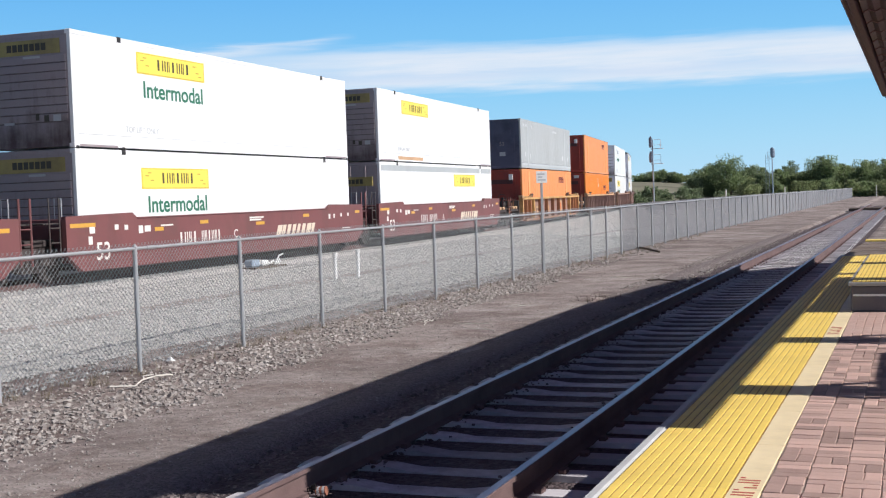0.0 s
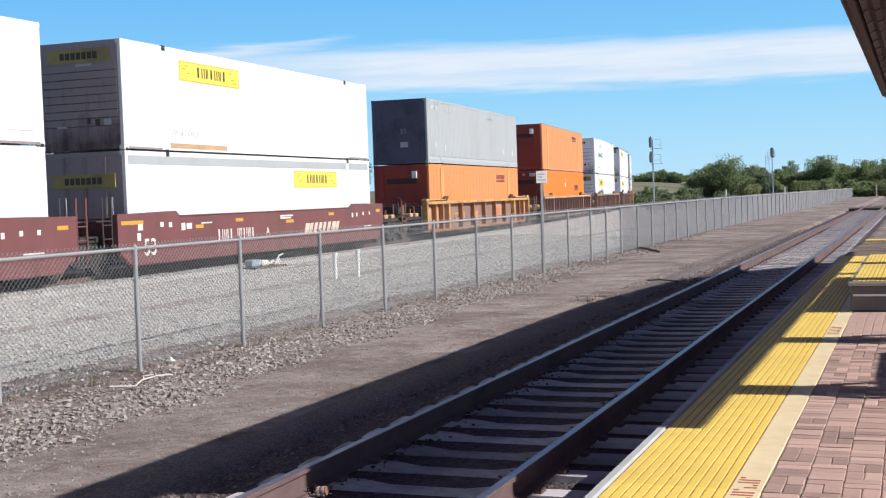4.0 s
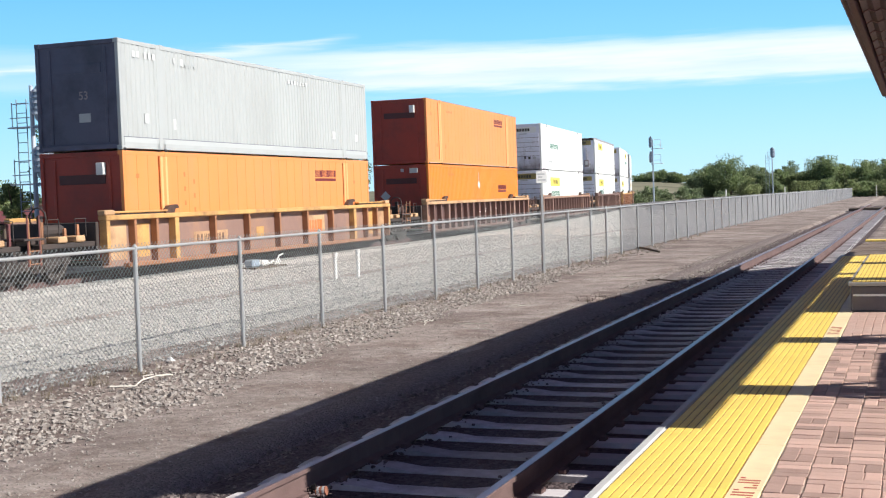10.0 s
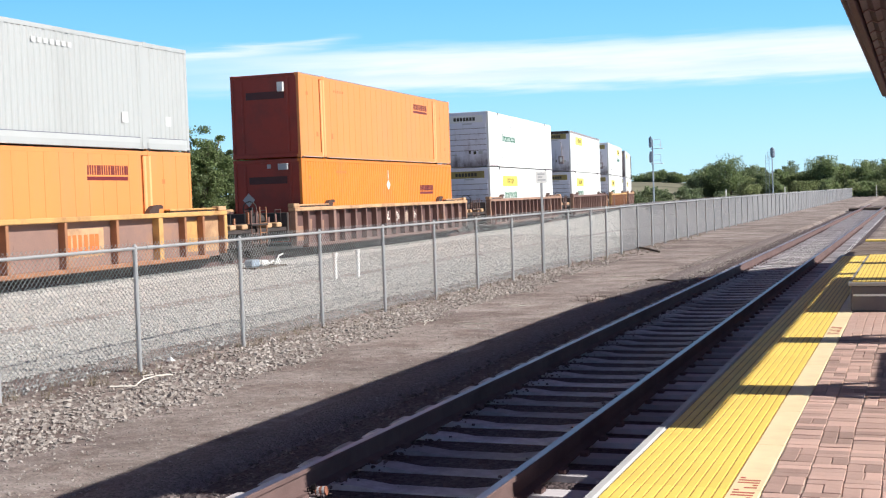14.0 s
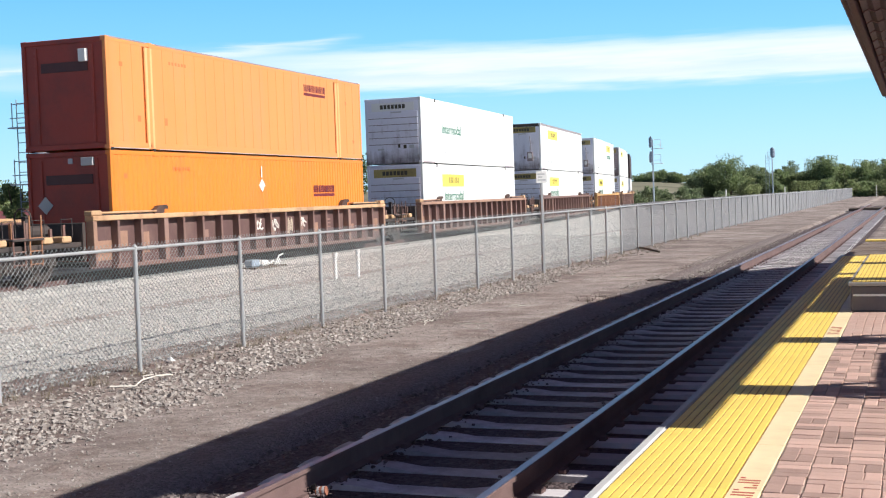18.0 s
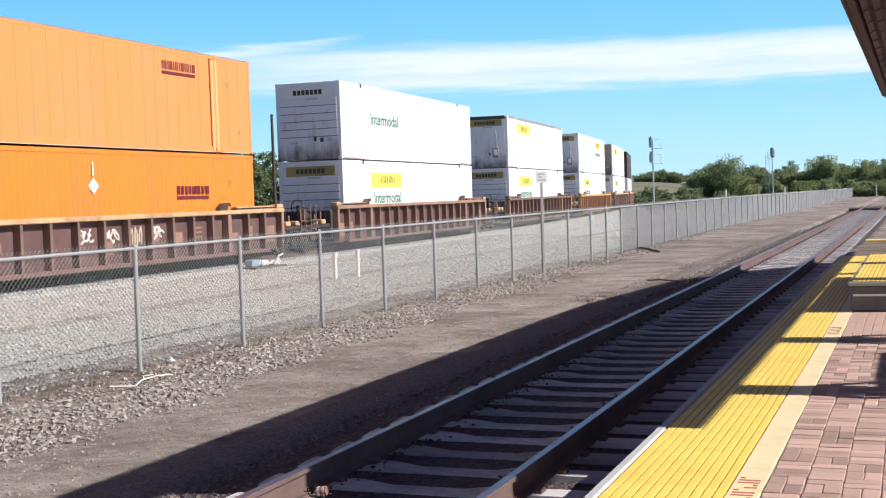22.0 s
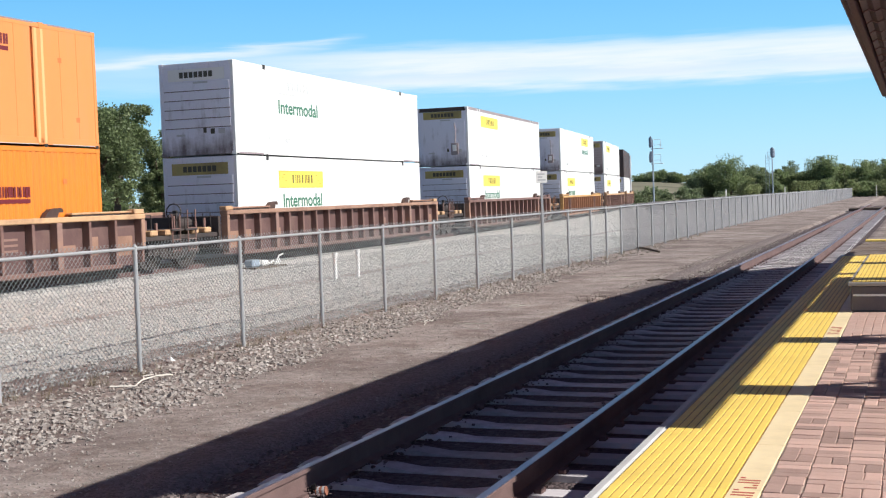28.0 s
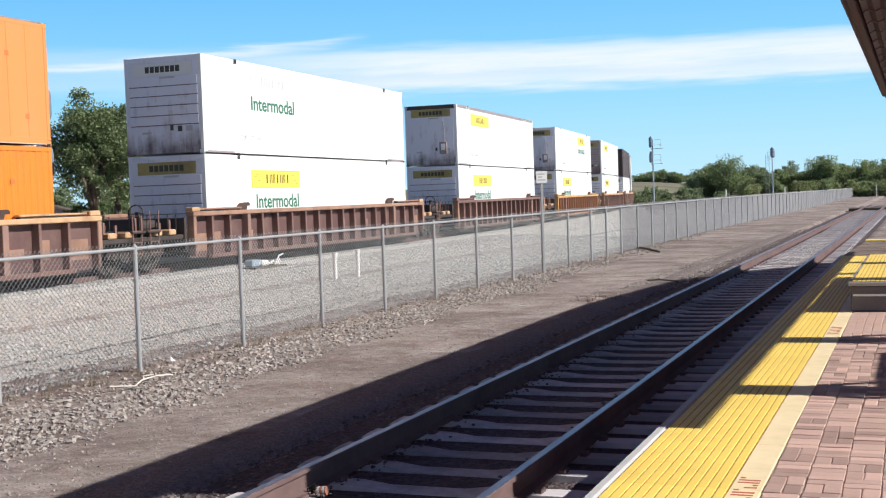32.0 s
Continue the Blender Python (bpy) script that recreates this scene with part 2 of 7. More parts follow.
CONCRETE_PALE = mat("pale_concrete_edge", (0.50, 0.50, 0.50), 0.8, var=0.15, scale=5, bump=0.2, dirt=(0.3, 0.29, 0.27), dirt_amount=0.4)
TACTILE = mat("yellow_tactile_paving", (0.95, 0.685, 0.14), 0.6, var=0.14, scale=3, dirt=(0.6, 0.38, 0.10), dirt_amount=0.4, bump=0.1, rnd=0.04)
# mottled ochre, darker than the bars, for the groove floors
TACTILE_BED = mat("dark_ochre_groove", (0.50, 0.31, 0.08), 0.85, var=0.3, scale=14, dirt=(0.72, 0.48, 0.13), dirt_amount=0.8, dirt_scale=16, bump=0.1)
PALE_YELLOW = mat("pale_yellow_painted_strip", (0.90, 0.74, 0.46), 0.65, var=0.10, scale=4, dirt=(0.55, 0.42, 0.22), dirt_amount=0.4, bump=0.15)
BRICK = mat("red_brick_paver", (0.515, 0.345, 0.29), 0.8, var=0.16, scale=6, dirt=(0.60, 0.45, 0.39), dirt_amount=0.6, dirt_scale=2, bump=0.5, bscale=90, rnd=0.34)
JOINT = mat("sandy_joint", (0.45, 0.355, 0.30), 0.95, var=0.3, scale=12, bump=0.3)
GALV = mat("galvanised_steel", (0.40, 0.41, 0.42), 0.5, 0.25, var=0.15, scale=6, bump=0.08)
GALV_WIRE = mat("galvanised_netting_wire", (0.30, 0.325, 0.33), 0.55, 0.2, var=0.2, scale=3, bump=0.0)
GALV_DULL = mat("weathered_galvanised_wire", (0.205, 0.208, 0.222), 0.7, 0.0, var=0.2, scale=3, bump=0.0)
SIGN_WHITE = mat("white_sign_paint", (0.78, 0.78, 0.76), 0.5, var=0.06, bump=0.03)
CANOPY = mat("dark_brown_canopy_paint", (0.050, 0.022, 0.032), 0.6, var=0.2, scale=3, bump=0.1)
FASCIA = mat("weathered_brown_fascia", (0.064, 0.022, 0.033), 0.65, var=0.2, scale=3, dirt=(0.05, 0.024, 0.03), dirt_amount=0.5, bump=0.1)
# worn edge whose reflected light is put into the paler colour
CANOPY_GLINT_LIP = mat("worn_sheet_edge_with_glint", (0.26, 0.17, 0.18), 0.6, var=0.25, scale=6, bump=0.1)
TILE_ROOF = mat("red_clay_roof_tile", (0.33, 0.13, 0.08), 0.75, var=0.2, scale=4, bump=0.2)
BARK = mat("grey_brown_bark", (0.11, 0.085, 0.065), 0.9, var=0.3, scale=6, bump=0.5, bscale=30)
POLE_WOOD = mat("dark_weathered_pole_wood", (0.07, 0.055, 0.045), 0.85, var=0.3, scale=5, bump=0.3)
SIGNAL_GREY = mat("aluminium_signal_paint", (0.28, 0.35, 0.43), 0.5, 0.0, var=0.12, scale=4, bump=0.05)
SIGNAL_LIGHT = mat("bright_aluminium_paint", (0.56, 0.62, 0.70), 0.5, 0.0, var=0.08, scale=4, bump=0.03)
SIGNAL_BLUE = mat("blue_grey_signal_paint", (0.15, 0.20, 0.27), 0.55, var=0.15, scale=4, bump=0.05)
SIGNAL_DARK = mat("dark_signal_backing", (0.19, 0.22, 0.28), 0.5, var=0.2, bump=0.05)
PLANK = mat("weathered_ramp_plank", (0.23, 0.175, 0.14), 0.85, var=0.25, scale=5, dirt=(0.09, 0.07, 0.06), dirt_amount=0.6, bump=0.3, bscale=40, stretch=(0.2, 1, 1), rnd=0.35)
RED_MARK = mat("faded_red_stencil", (0.50, 0.10, 0.06), 0.7, var=0.25, scale=10, bump=0.0)
WOOD = mat("bleached_stick_wood", (0.62, 0.58, 0.52), 0.8, var=0.2, scale=8, bump=0.2)


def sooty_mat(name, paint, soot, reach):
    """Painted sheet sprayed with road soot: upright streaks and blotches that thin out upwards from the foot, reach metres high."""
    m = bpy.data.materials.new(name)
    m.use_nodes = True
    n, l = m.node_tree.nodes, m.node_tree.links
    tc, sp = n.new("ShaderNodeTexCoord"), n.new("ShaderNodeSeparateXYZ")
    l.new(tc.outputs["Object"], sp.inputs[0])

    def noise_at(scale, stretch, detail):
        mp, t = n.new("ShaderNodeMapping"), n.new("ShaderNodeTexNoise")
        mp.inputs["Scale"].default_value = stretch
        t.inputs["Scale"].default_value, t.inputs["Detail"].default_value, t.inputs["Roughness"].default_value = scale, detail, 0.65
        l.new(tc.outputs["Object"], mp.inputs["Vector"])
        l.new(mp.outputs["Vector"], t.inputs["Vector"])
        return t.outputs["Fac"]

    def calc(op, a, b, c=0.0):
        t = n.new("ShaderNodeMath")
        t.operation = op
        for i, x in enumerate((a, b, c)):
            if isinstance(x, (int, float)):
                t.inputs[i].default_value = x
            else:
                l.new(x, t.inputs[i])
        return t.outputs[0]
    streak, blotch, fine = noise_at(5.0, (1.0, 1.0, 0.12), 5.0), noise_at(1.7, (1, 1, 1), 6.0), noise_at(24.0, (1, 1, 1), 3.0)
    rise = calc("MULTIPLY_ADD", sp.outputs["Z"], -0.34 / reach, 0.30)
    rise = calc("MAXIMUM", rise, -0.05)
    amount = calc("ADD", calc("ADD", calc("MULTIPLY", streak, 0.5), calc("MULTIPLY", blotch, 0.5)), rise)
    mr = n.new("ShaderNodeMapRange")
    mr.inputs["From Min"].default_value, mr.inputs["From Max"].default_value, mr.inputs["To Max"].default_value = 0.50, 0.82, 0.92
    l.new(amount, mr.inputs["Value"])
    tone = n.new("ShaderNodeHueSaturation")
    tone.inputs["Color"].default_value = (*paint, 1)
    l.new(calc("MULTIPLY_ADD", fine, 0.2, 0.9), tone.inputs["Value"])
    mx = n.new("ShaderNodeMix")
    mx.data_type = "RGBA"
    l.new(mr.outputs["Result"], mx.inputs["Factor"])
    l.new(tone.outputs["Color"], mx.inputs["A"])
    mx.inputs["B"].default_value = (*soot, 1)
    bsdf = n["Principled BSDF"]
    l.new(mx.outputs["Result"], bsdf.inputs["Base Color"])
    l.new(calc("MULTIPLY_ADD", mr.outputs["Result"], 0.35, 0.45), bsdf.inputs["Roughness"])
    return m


# front ends of white containers: shade tint in the base colour, soot over it
WHITE_SHADE_FRONT = sooty_mat("shade_blue_white_paint_with_soot", (0.75, 0.755, 0.84), (0.14, 0.11, 0.11), 0.75)
GREY_SHADE_FRONT = sooty_mat("shade_grey_paint_with_soot", (0.33, 0.28, 0.29), (0.09, 0.06, 0.058), 1.0)


def stone_mat(name, lo, hi, rough=0.9):
    """Loose stones: the tone changes from stone to stone."""
    m = bpy.data.materials.new(name)
    m.use_nodes = True
    n, l = m.node_tree.nodes, m.node_tree.links
    g = n.new("ShaderNodeNewGeometry")
    r = n.new("ShaderNodeValToRGB")
    r.color_ramp.elements[0].color, r.color_ramp.elements[1].color = (*lo, 1), (*hi, 1)
    l.new(g.outputs["Random Per Island"], r.inputs["Fac"])
    t = n.new("ShaderNodeTexNoise")
    t.inputs["Scale"].default_value = 45
    tc = n.new("ShaderNodeTexCoord")
    l.new(tc.outputs["Object"], t.inputs["Vector"])
    mx = n.new("ShaderNodeMix")
    mx.data_type, mx.blend_type = "RGBA", "MULTIPLY"
    mx.inputs["Factor"].default_value = 0.5
    l.new(r.outputs["Color"], mx.inputs["A"])
    l.new(t.outputs["Fac"], mx.inputs["B"])
    l.new(mx.outputs["Result"], n["Principled BSDF"].inputs["Base Color"])
    n["Principled BSDF"].inputs["Roughness"].default_value = rough
    return m


def ground_mat():
    """Compacted dusty dirt with gravel, drier patches and dry grass further off."""
    m = bpy.data.materials.new("dusty_gravel_dirt")
    m.use_nodes = True
    n, l = m.node_tree.nodes, m.node_tree.links
    tc = n.new("ShaderNodeTexCoord")

    def tex(kind, s, detail=6.0):
        t = n.new(kind)
        t.inputs["Scale"].default_value = s
        if "Noise" in kind:
            t.inputs["Detail"].default_value, t.inputs["Roughness"].default_value = detail, 0.65
        l.new(tc.outputs["Object"], t.inputs["Vector"])
        return t

    def ramp(src, a, b, ca, cb):
        r = n.new("ShaderNodeValToRGB")
        r.color_ramp.elements[0].position, r.color_ramp.elements[1].position = a, b
        r.color_ramp.elements[0].color, r.color_ramp.elements[1].color = (*ca, 1), (*cb, 1)
        l.new(src, r.inputs["Fac"])
        return r.outputs["Color"]

    def mix(kind, f, a, b):
        x = n.new("ShaderNodeMix")
        x.data_type, x.blend_type = "RGBA", kind
        if isinstance(f, float):
            x.inputs["Factor"].default_value = f
        else:
            l.new(f, x.inputs["Factor"])
        l.new(a, x.inputs["A"])
        l.new(b, x.inputs["B"])
        return x.outputs["Result"]

    base = ramp(tex("ShaderNodeTexNoise", 0.55).outputs["Fac"], 0.32, 0.7, (0.28, 0.237, 0.218), (0.49, 0.432, 0.408))
    patch = ramp(tex("ShaderNodeTexNoise", 2.6).outputs["Fac"], 0.35, 0.7, (0.72, 0.70, 0.68), (1.12, 1.12, 1.12))
    wide = ramp(tex("ShaderNodeTexNoise", 0.13).outputs["Fac"], 0.35, 0.65, (0.78, 0.75, 0.74), (1.06, 1.06, 1.06))
    base = mix("MULTIPLY", 0.9, base, wide)
    damp = ramp(tex("ShaderNodeTexNoise", 0.28).outputs["Fac"], 0.50, 0.60, (1.0, 1.0, 1.0), (0.60, 0.56, 0.56))
    base = mix("MULTIPLY", 0.9, base, damp)
    blotch = ramp(tex("ShaderNodeTexNoise", 0.95, 4.0).outputs["Fac"], 0.50, 0.60, (1.05, 1.05, 1.05), (0.74, 0.68, 0.66))
    base = mix("MULTIPLY", 0.8, base, blotch)
    grit = ramp(tex("ShaderNodeTexVoronoi", 38.0).outputs["Distance"], 0.05, 0.75, (0.70, 0.70, 0.70), (1.18, 1.18, 1.18))
    clods = ramp(tex("ShaderNodeTexNoise", 9.0, 8.0).outputs["Fac"], 0.38, 0.62, (0.74, 0.72, 0.70), (1.16, 1.16, 1.16))
    base = mix("MULTIPLY", 0.8, base, clods)
    col = mix("MULTIPLY", 0.8, mix("MULTIPLY", 0.8, base, patch), grit)
    l.new(col, n["Principled BSDF"].inputs["Base Color"])
    n["Principled BSDF"].inputs["Roughness"].default_value = 0.95
    b = n.new("ShaderNodeBump")
    b.inputs["Strength"].default_value, b.inputs["Distance"].default_value = 0.9, 0.03
    l.new(tex("ShaderNodeTexNoise", 22.0, 8.0).outputs["Fac"], b.inputs["Height"])
    l.new(b.outputs["Normal"], n["Principled BSDF"].inputs["Normal"])
    return m


def ballast_mat(name, lo, hi, scale=26.0):
    """Packed crushed rock: a tone and a height for each stone."""
    m = bpy.data.materials.new(name)
    m.use_nodes = True
    n, l = m.node_tree.nodes, m.node_tree.links
    tc, v, d = n.new("ShaderNodeTexCoord"), n.new("ShaderNodeTexVoronoi"), n.new("ShaderNodeTexVoronoi")
    nz, r, sp = n.new("ShaderNodeTexNoise"), n.new("ShaderNodeValToRGB"), n.new("ShaderNodeSeparateColor")
    v.inputs["Scale"].default_value = d.inputs["Scale"].default_value = scale
    nz.inputs["Scale"].default_value, nz.inputs["Detail"].default_value = 0.9, 6.0
    for t in (v, d, nz):
        l.new(tc.outputs["Object"], t.inputs["Vector"])
    l.new(v.outputs["Color"], sp.inputs["Color"])
    r.color_ramp.elements[0].color, r.color_ramp.elements[1].color = (*lo, 1), (*hi, 1)
    ad = n.new("ShaderNodeMath")
    ad.operation = "MULTIPLY_ADD"
    ad.inputs[1].default_value = 0.7
    l.new(sp.outputs[0], ad.inputs[0])
    mu = n.new("ShaderNodeMath")
    mu.operation = "MULTIPLY"
    mu.inputs[1].default_value = 0.4
    l.new(nz.outputs["Fac"], mu.inputs[0])
    l.new(mu.outputs[0], ad.inputs[2])
    l.new(ad.outputs[0], r.inputs["Fac"])
    l.new(r.outputs["Color"], n["Principled BSDF"].inputs["Base Color"])
    n["Principled BSDF"].inputs["Roughness"].default_value = 0.95
    b = n.new("ShaderNodeBump")
    b.invert = True
    b.inputs["Strength"].default_value, b.inputs["Distance"].default_value = 1.0, 0.03
    l.new(d.outputs["Distance"], b.inputs["Height"])
    l.new(b.outputs["Normal"], n["Principled BSDF"].inputs["Normal"])
    return m


BED_DARK = ballast_mat("packed_stained_ballast", (0.042, 0.029, 0.032), (0.15, 0.112, 0.115))
BED_SHOULDER = ballast_mat("stained_shoulder_gravel", (0.13, 0.102, 0.098), (0.33, 0.275, 0.26), 40.0)
BED_PALE = ballast_mat("packed_pale_ballast", (0.395, 0.38, 0.355), (0.635, 0.615, 0.58), 22.0)
GROUND = ground_mat()
STONES_BROWN = stone_mat("grey_brown_stones", (0.29, 0.248, 0.222), (0.62, 0.565, 0.52))
STONES_PALE = stone_mat("pale_grey_ballast", (0.46, 0.45, 0.43), (0.72, 0.71, 0.685))
STONES_TRACK = stone_mat("brown_stained_ballast", (0.08, 0.058, 0.062), (0.29, 0.225, 0.225))
STONES_SHOULDER = stone_mat("dusty_brown_shoulder_stones", (0.14, 0.11, 0.105), (0.34, 0.28, 0.27))


def leaf_mat(name, lo, hi, through_light=0.35):
    """Leaves that let some light through; the tone changes from leaf to leaf."""
    m = bpy.data.materials.new(name)
    m.use_nodes = True
    n, l = m.node_tree.nodes, m.node_tree.links
    g, r = n.new("ShaderNodeNewGeometry"), n.new("ShaderNodeValToRGB")
    r.color_ramp.elements[0].color, r.color_ramp.elements[1].color = (*lo, 1), (*hi, 1)
    l.new(g.outputs["Random Per Island"], r.inputs["Fac"])
    l.new(r.outputs["Color"], n["Principled BSDF"].inputs["Base Color"])
    n["Principled BSDF"].inputs["Roughness"].default_value = 0.55
    t, x = n.new("ShaderNodeBsdfTranslucent"), n.new("ShaderNodeMixShader")
    l.new(r.outputs["Color"], t.inputs["Color"])
    x.inputs["Fac"].default_value = through_light
    l.new(n["Principled BSDF"].outputs[0], x.inputs[1])
    l.new(t.outputs[0], x.inputs[2])
    l.new(x.outputs[0], n["Material Output"].inputs["Surface"])
    return m


# distance haze is put into these paler, greyer leaf colours
FAR_LEAVES = [leaf_mat("haze_tinted_green_leaves", (0.18, 0.24, 0.112), (0.345, 0.425, 0.205), 0.5), leaf_mat("haze_tinted_light_green_leaves", (0.21, 0.255, 0.11), (0.37, 0.43, 0.21), 0.5), leaf_mat("haze_tinted_dark_green_leaves", (0.155, 0.205, 0.115), (0.295, 0.365, 0.20), 0.5)]
LEAVES = [leaf_mat("green_leaves", (0.085, 0.12, 0.058), (0.265, 0.335, 0.15), 0.4),
          leaf_mat("bright_green_leaves", (0.095, 0.14, 0.055), (0.27, 0.345, 0.14), 0.4),
          leaf_mat("dark_green_leaves", (0.06, 0.10, 0.04), (0.18, 0.25, 0.10))]
DRY_GRASS = stone_mat("dry_straw_grass", (0.19, 0.155, 0.095), (0.38, 0.32, 0.22), 0.9)


# ---- the curve of the far track ----
TRACK_Z = 0.17
BEND, BEND_START, LEAN_START, NEAR_FACE = 0.001497, 9.08, -0.0027, -15.7263


def along(u, off=0.0, z=0.0):
    """The pose on the far track, u metres along it: its y axis runs along the track, off metres to the side of its middle."""
    if u <= BEND_START:
        x, y, th = NEAR_FACE - math.sin(LEAN_START) * u, math.cos(LEAN_START) * u, LEAN_START
    else:
        th = LEAN_START + BEND * (u - BEND_START)
        x = NEAR_FACE - math.sin(LEAN_START) * BEND_START + (math.cos(th) - math.cos(LEAN_START)) / BEND
        y = math.cos(LEAN_START) * BEND_START + (math.sin(th) - math.sin(LEAN_START)) / BEND
    k = off - 1.2955
    return pose(x + k * math.cos(th), y + k * math.sin(th), TRACK_Z + z, 0, 0, math.degrees(th))


# ---- ground, backdrop ----
def ground_height(x, y):
    z = -0.21
    if x > -6 and y < 200:
        k = max(0.1, min(1.0, 1.0 - (y - 22) / 25))
        z += k * (0.025 * noise.noise((x * 0.5, y * 0.25, 1.0)) + 0.012 * noise.noise((x * 2.3, y * 1.7, 5.0)))
    if -1.80 < x < 1.3:
        z = -0.40
    if x < -11.5:
        z += 0.16 * min(1.0, (-11.5 - x) / 2.5)
    return z


def build_ground():
    xs = [-3800, -1500, -600, -250, -120, -80, -60, -48, -40, -34, -30] + [-27 + 1.0 * i for i in range(20)] + [-7 + 0.25 * i for i in range(41)] + [4, 6, 10, 20, 60, 200, 800, 3800]
    ys = [-3800, -800, -200, -50, -15, -5] + [0.35 * i for i in range(115)] + [41 + 1.5 * i for i in range(60)] + [135, 150, 170, 200, 260, 400, 900, 3800]
    s = Shape()
    s.v = [(x, y, ground_height(x, y)) for y in ys for x in xs]
    n = len(xs)
    s.f = [(j * n + i, j * n + i + 1, (j + 1) * n + i + 1, (j + 1) * n + i) for j in range(len(ys) - 1) for i in range(n - 1)]
    solid("ground", s, GROUND, "dusty grey-brown dirt and gravel ground", "ground", kind="structure", smooth=True, fix=False)


def build_sky():
    """A far ring of summer sky: blue above, pale at the horizon, with a long thin bank of cirrus."""
    m = bpy.data.materials.new("hazy_blue_sky")
    m.use_nodes = True
    n, l = m.node_tree.nodes, m.node_tree.links
    n.remove(n["Principled BSDF"])
    tc, sp = n.new("ShaderNodeTexCoord"), n.new("ShaderNodeSeparateXYZ")
    l.new(tc.outputs["Object"], sp.inputs[0])

    def calc(op, a, b=0.0, c=None):
        t = n.new("ShaderNodeMath")
        t.operation = op
        for i, x in enumerate((a, b, c)):
            if x is None:
                continue
            if isinstance(x, (int, float)):
                t.inputs[i].default_value = x
            else:
                l.new(x, t.inputs[i])
        return t.outputs[0]
    up = calc("DIVIDE", sp.outputs["Z"], 4000.0)                     # height as a slope
    side = calc("ARCTAN2", calc("MULTIPLY", sp.outputs["X"], -1.0), sp.outputs["Y"])  # radians left of the track's line
    ramp = n.new("ShaderNodeValToRGB")
    cr = ramp.color_ramp
    cr.elements[0].position, cr.elements[0].color = 0.0, (0.56, 0.845, 1.0, 1)
    cr.elements[1].position, cr.elements[1].color = 1.0, (0.09, 0.30, 0.70, 1)
    for p, c in ((0.10, (0.45, 0.80, 1.0, 1)), (0.26, (0.275, 0.68, 1.0, 1)), (0.42, (0.185, 0.56, 0.97, 1))):
        e = cr.elements.new(p)
        e.color = c
    l.new(calc("MULTIPLY", up, 2.5), ramp.inputs["Fac"])
    # the bank of cloud: a band whose middle sinks to the left
    cv = n.new("ShaderNodeCombineXYZ")
    l.new(calc("MULTIPLY", side, 9.0), cv.inputs[0])
    l.new(calc("MULTIPLY", calc("ADD", up, calc("MULTIPLY", side, 0.012)), 110.0), cv.inputs[1])
    wisp = n.new("ShaderNodeTexNoise")
    wisp.inputs["Scale"].default_value, wisp.inputs["Detail"].default_value, wisp.inputs["Roughness"].default_value = 1.3, 7.0, 0.55
    l.new(cv.outputs[0], wisp.inputs["Vector"])
    w = wisp.outputs["Fac"]

    def band(mid, tilt, half, edge):
        d = calc("ABSOLUTE", calc("SUBTRACT", calc("ADD", up, calc("MULTIPLY", calc("SUBTRACT", w, 0.5), 0.016)), calc("ADD", mid, calc("MULTIPLY", side, tilt))))
        mr = n.new("ShaderNodeMapRange")
        mr.interpolation_type = "SMOOTHSTEP"
        mr.inputs["From Min"].default_value, mr.inputs["From Max"].default_value = half + edge, half - edge
        l.new(d, mr.inputs["Value"])
        return mr.outputs["Result"]
    fade = n.new("ShaderNodeMapRange")
    fade.inputs["From Min"].default_value, fade.inputs["From Max"].default_value, fade.inputs["To Min"].default_value, fade.inputs["To Max"].default_value = 0.42, 0.60, 1.0, 0.35
    l.new(side, fade.inputs["Value"])
    bank = calc("MULTIPLY", band(CLOUD_MID, CLOUD_TILT, 0.0165, 0.0075), fade.outputs["Result"])
    streak = calc("MULTIPLY", band(STREAK_MID, STREAK_TILT, 0.0018, 0.0038), calc("MULTIPLY", calc("MINIMUM", calc("MAXIMUM", calc("MULTIPLY", calc("SUBTRACT", side, 0.44), 28.0), 0.0), 1.0), 0.55))
    patches = n.new("ShaderNodeMapRange")
    patches.inputs["From Min"].default_value, patches.inputs["From Max"].default_value, patches.inputs["To Min"].default_value = 0.3, 0.6, 0.78
    l.new(w, patches.inputs["Value"])
    cover = calc("MINIMUM", calc("ADD", calc("MULTIPLY", bank, calc("MULTIPLY", patches.outputs["Result"], 0.85)), streak), 0.92)
    mx = n.new("ShaderNodeMix")
    mx.data_type = "RGBA"
    l.new(cover, mx.inputs["Factor"])
    l.new(ramp.outputs["Color"], mx.inputs["A"])
    under = n.new("ShaderNodeMix")                               # the cloud's underside is a little greyer
    under.data_type = "RGBA"
    under.inputs["A"].default_value, under.inputs["B"].default_value = (0.95, 0.985, 1.0, 1), (0.76, 0.86, 0.98, 1)
    l.new(calc("MULTIPLY", band(CLOUD_MID - 0.006, CLOUD_TILT, 0.0035, 0.005), 0.75), under.inputs["Factor"])
    l.new(under.outputs["Result"], mx.inputs["B"])
    em, tr, ms = n.new("ShaderNodeEmission"), n.new("ShaderNodeBsdfTransparent"), n.new("ShaderNodeMixShader")
    em.inputs["Strength"].default_value = SKY_GLOW
    l.new(mx.outputs["Result"], em.inputs["Color"])
    top = n.new("ShaderNodeMapRange")
    top.inputs["From Min"].default_value, top.inputs["From Max"].default_value = 0.225, 0.30
    l.new(up, top.inputs["Value"])
    l.new(top.outputs["Result"], ms.inputs["Fac"])
    l.new(em.outputs[0], ms.inputs[1])
    l.new(tr.outputs[0], ms.inputs[2])
    l.new(ms.outputs[0], n["Material Output"].inputs["Surface"])
    s = Shape()
    k = 96
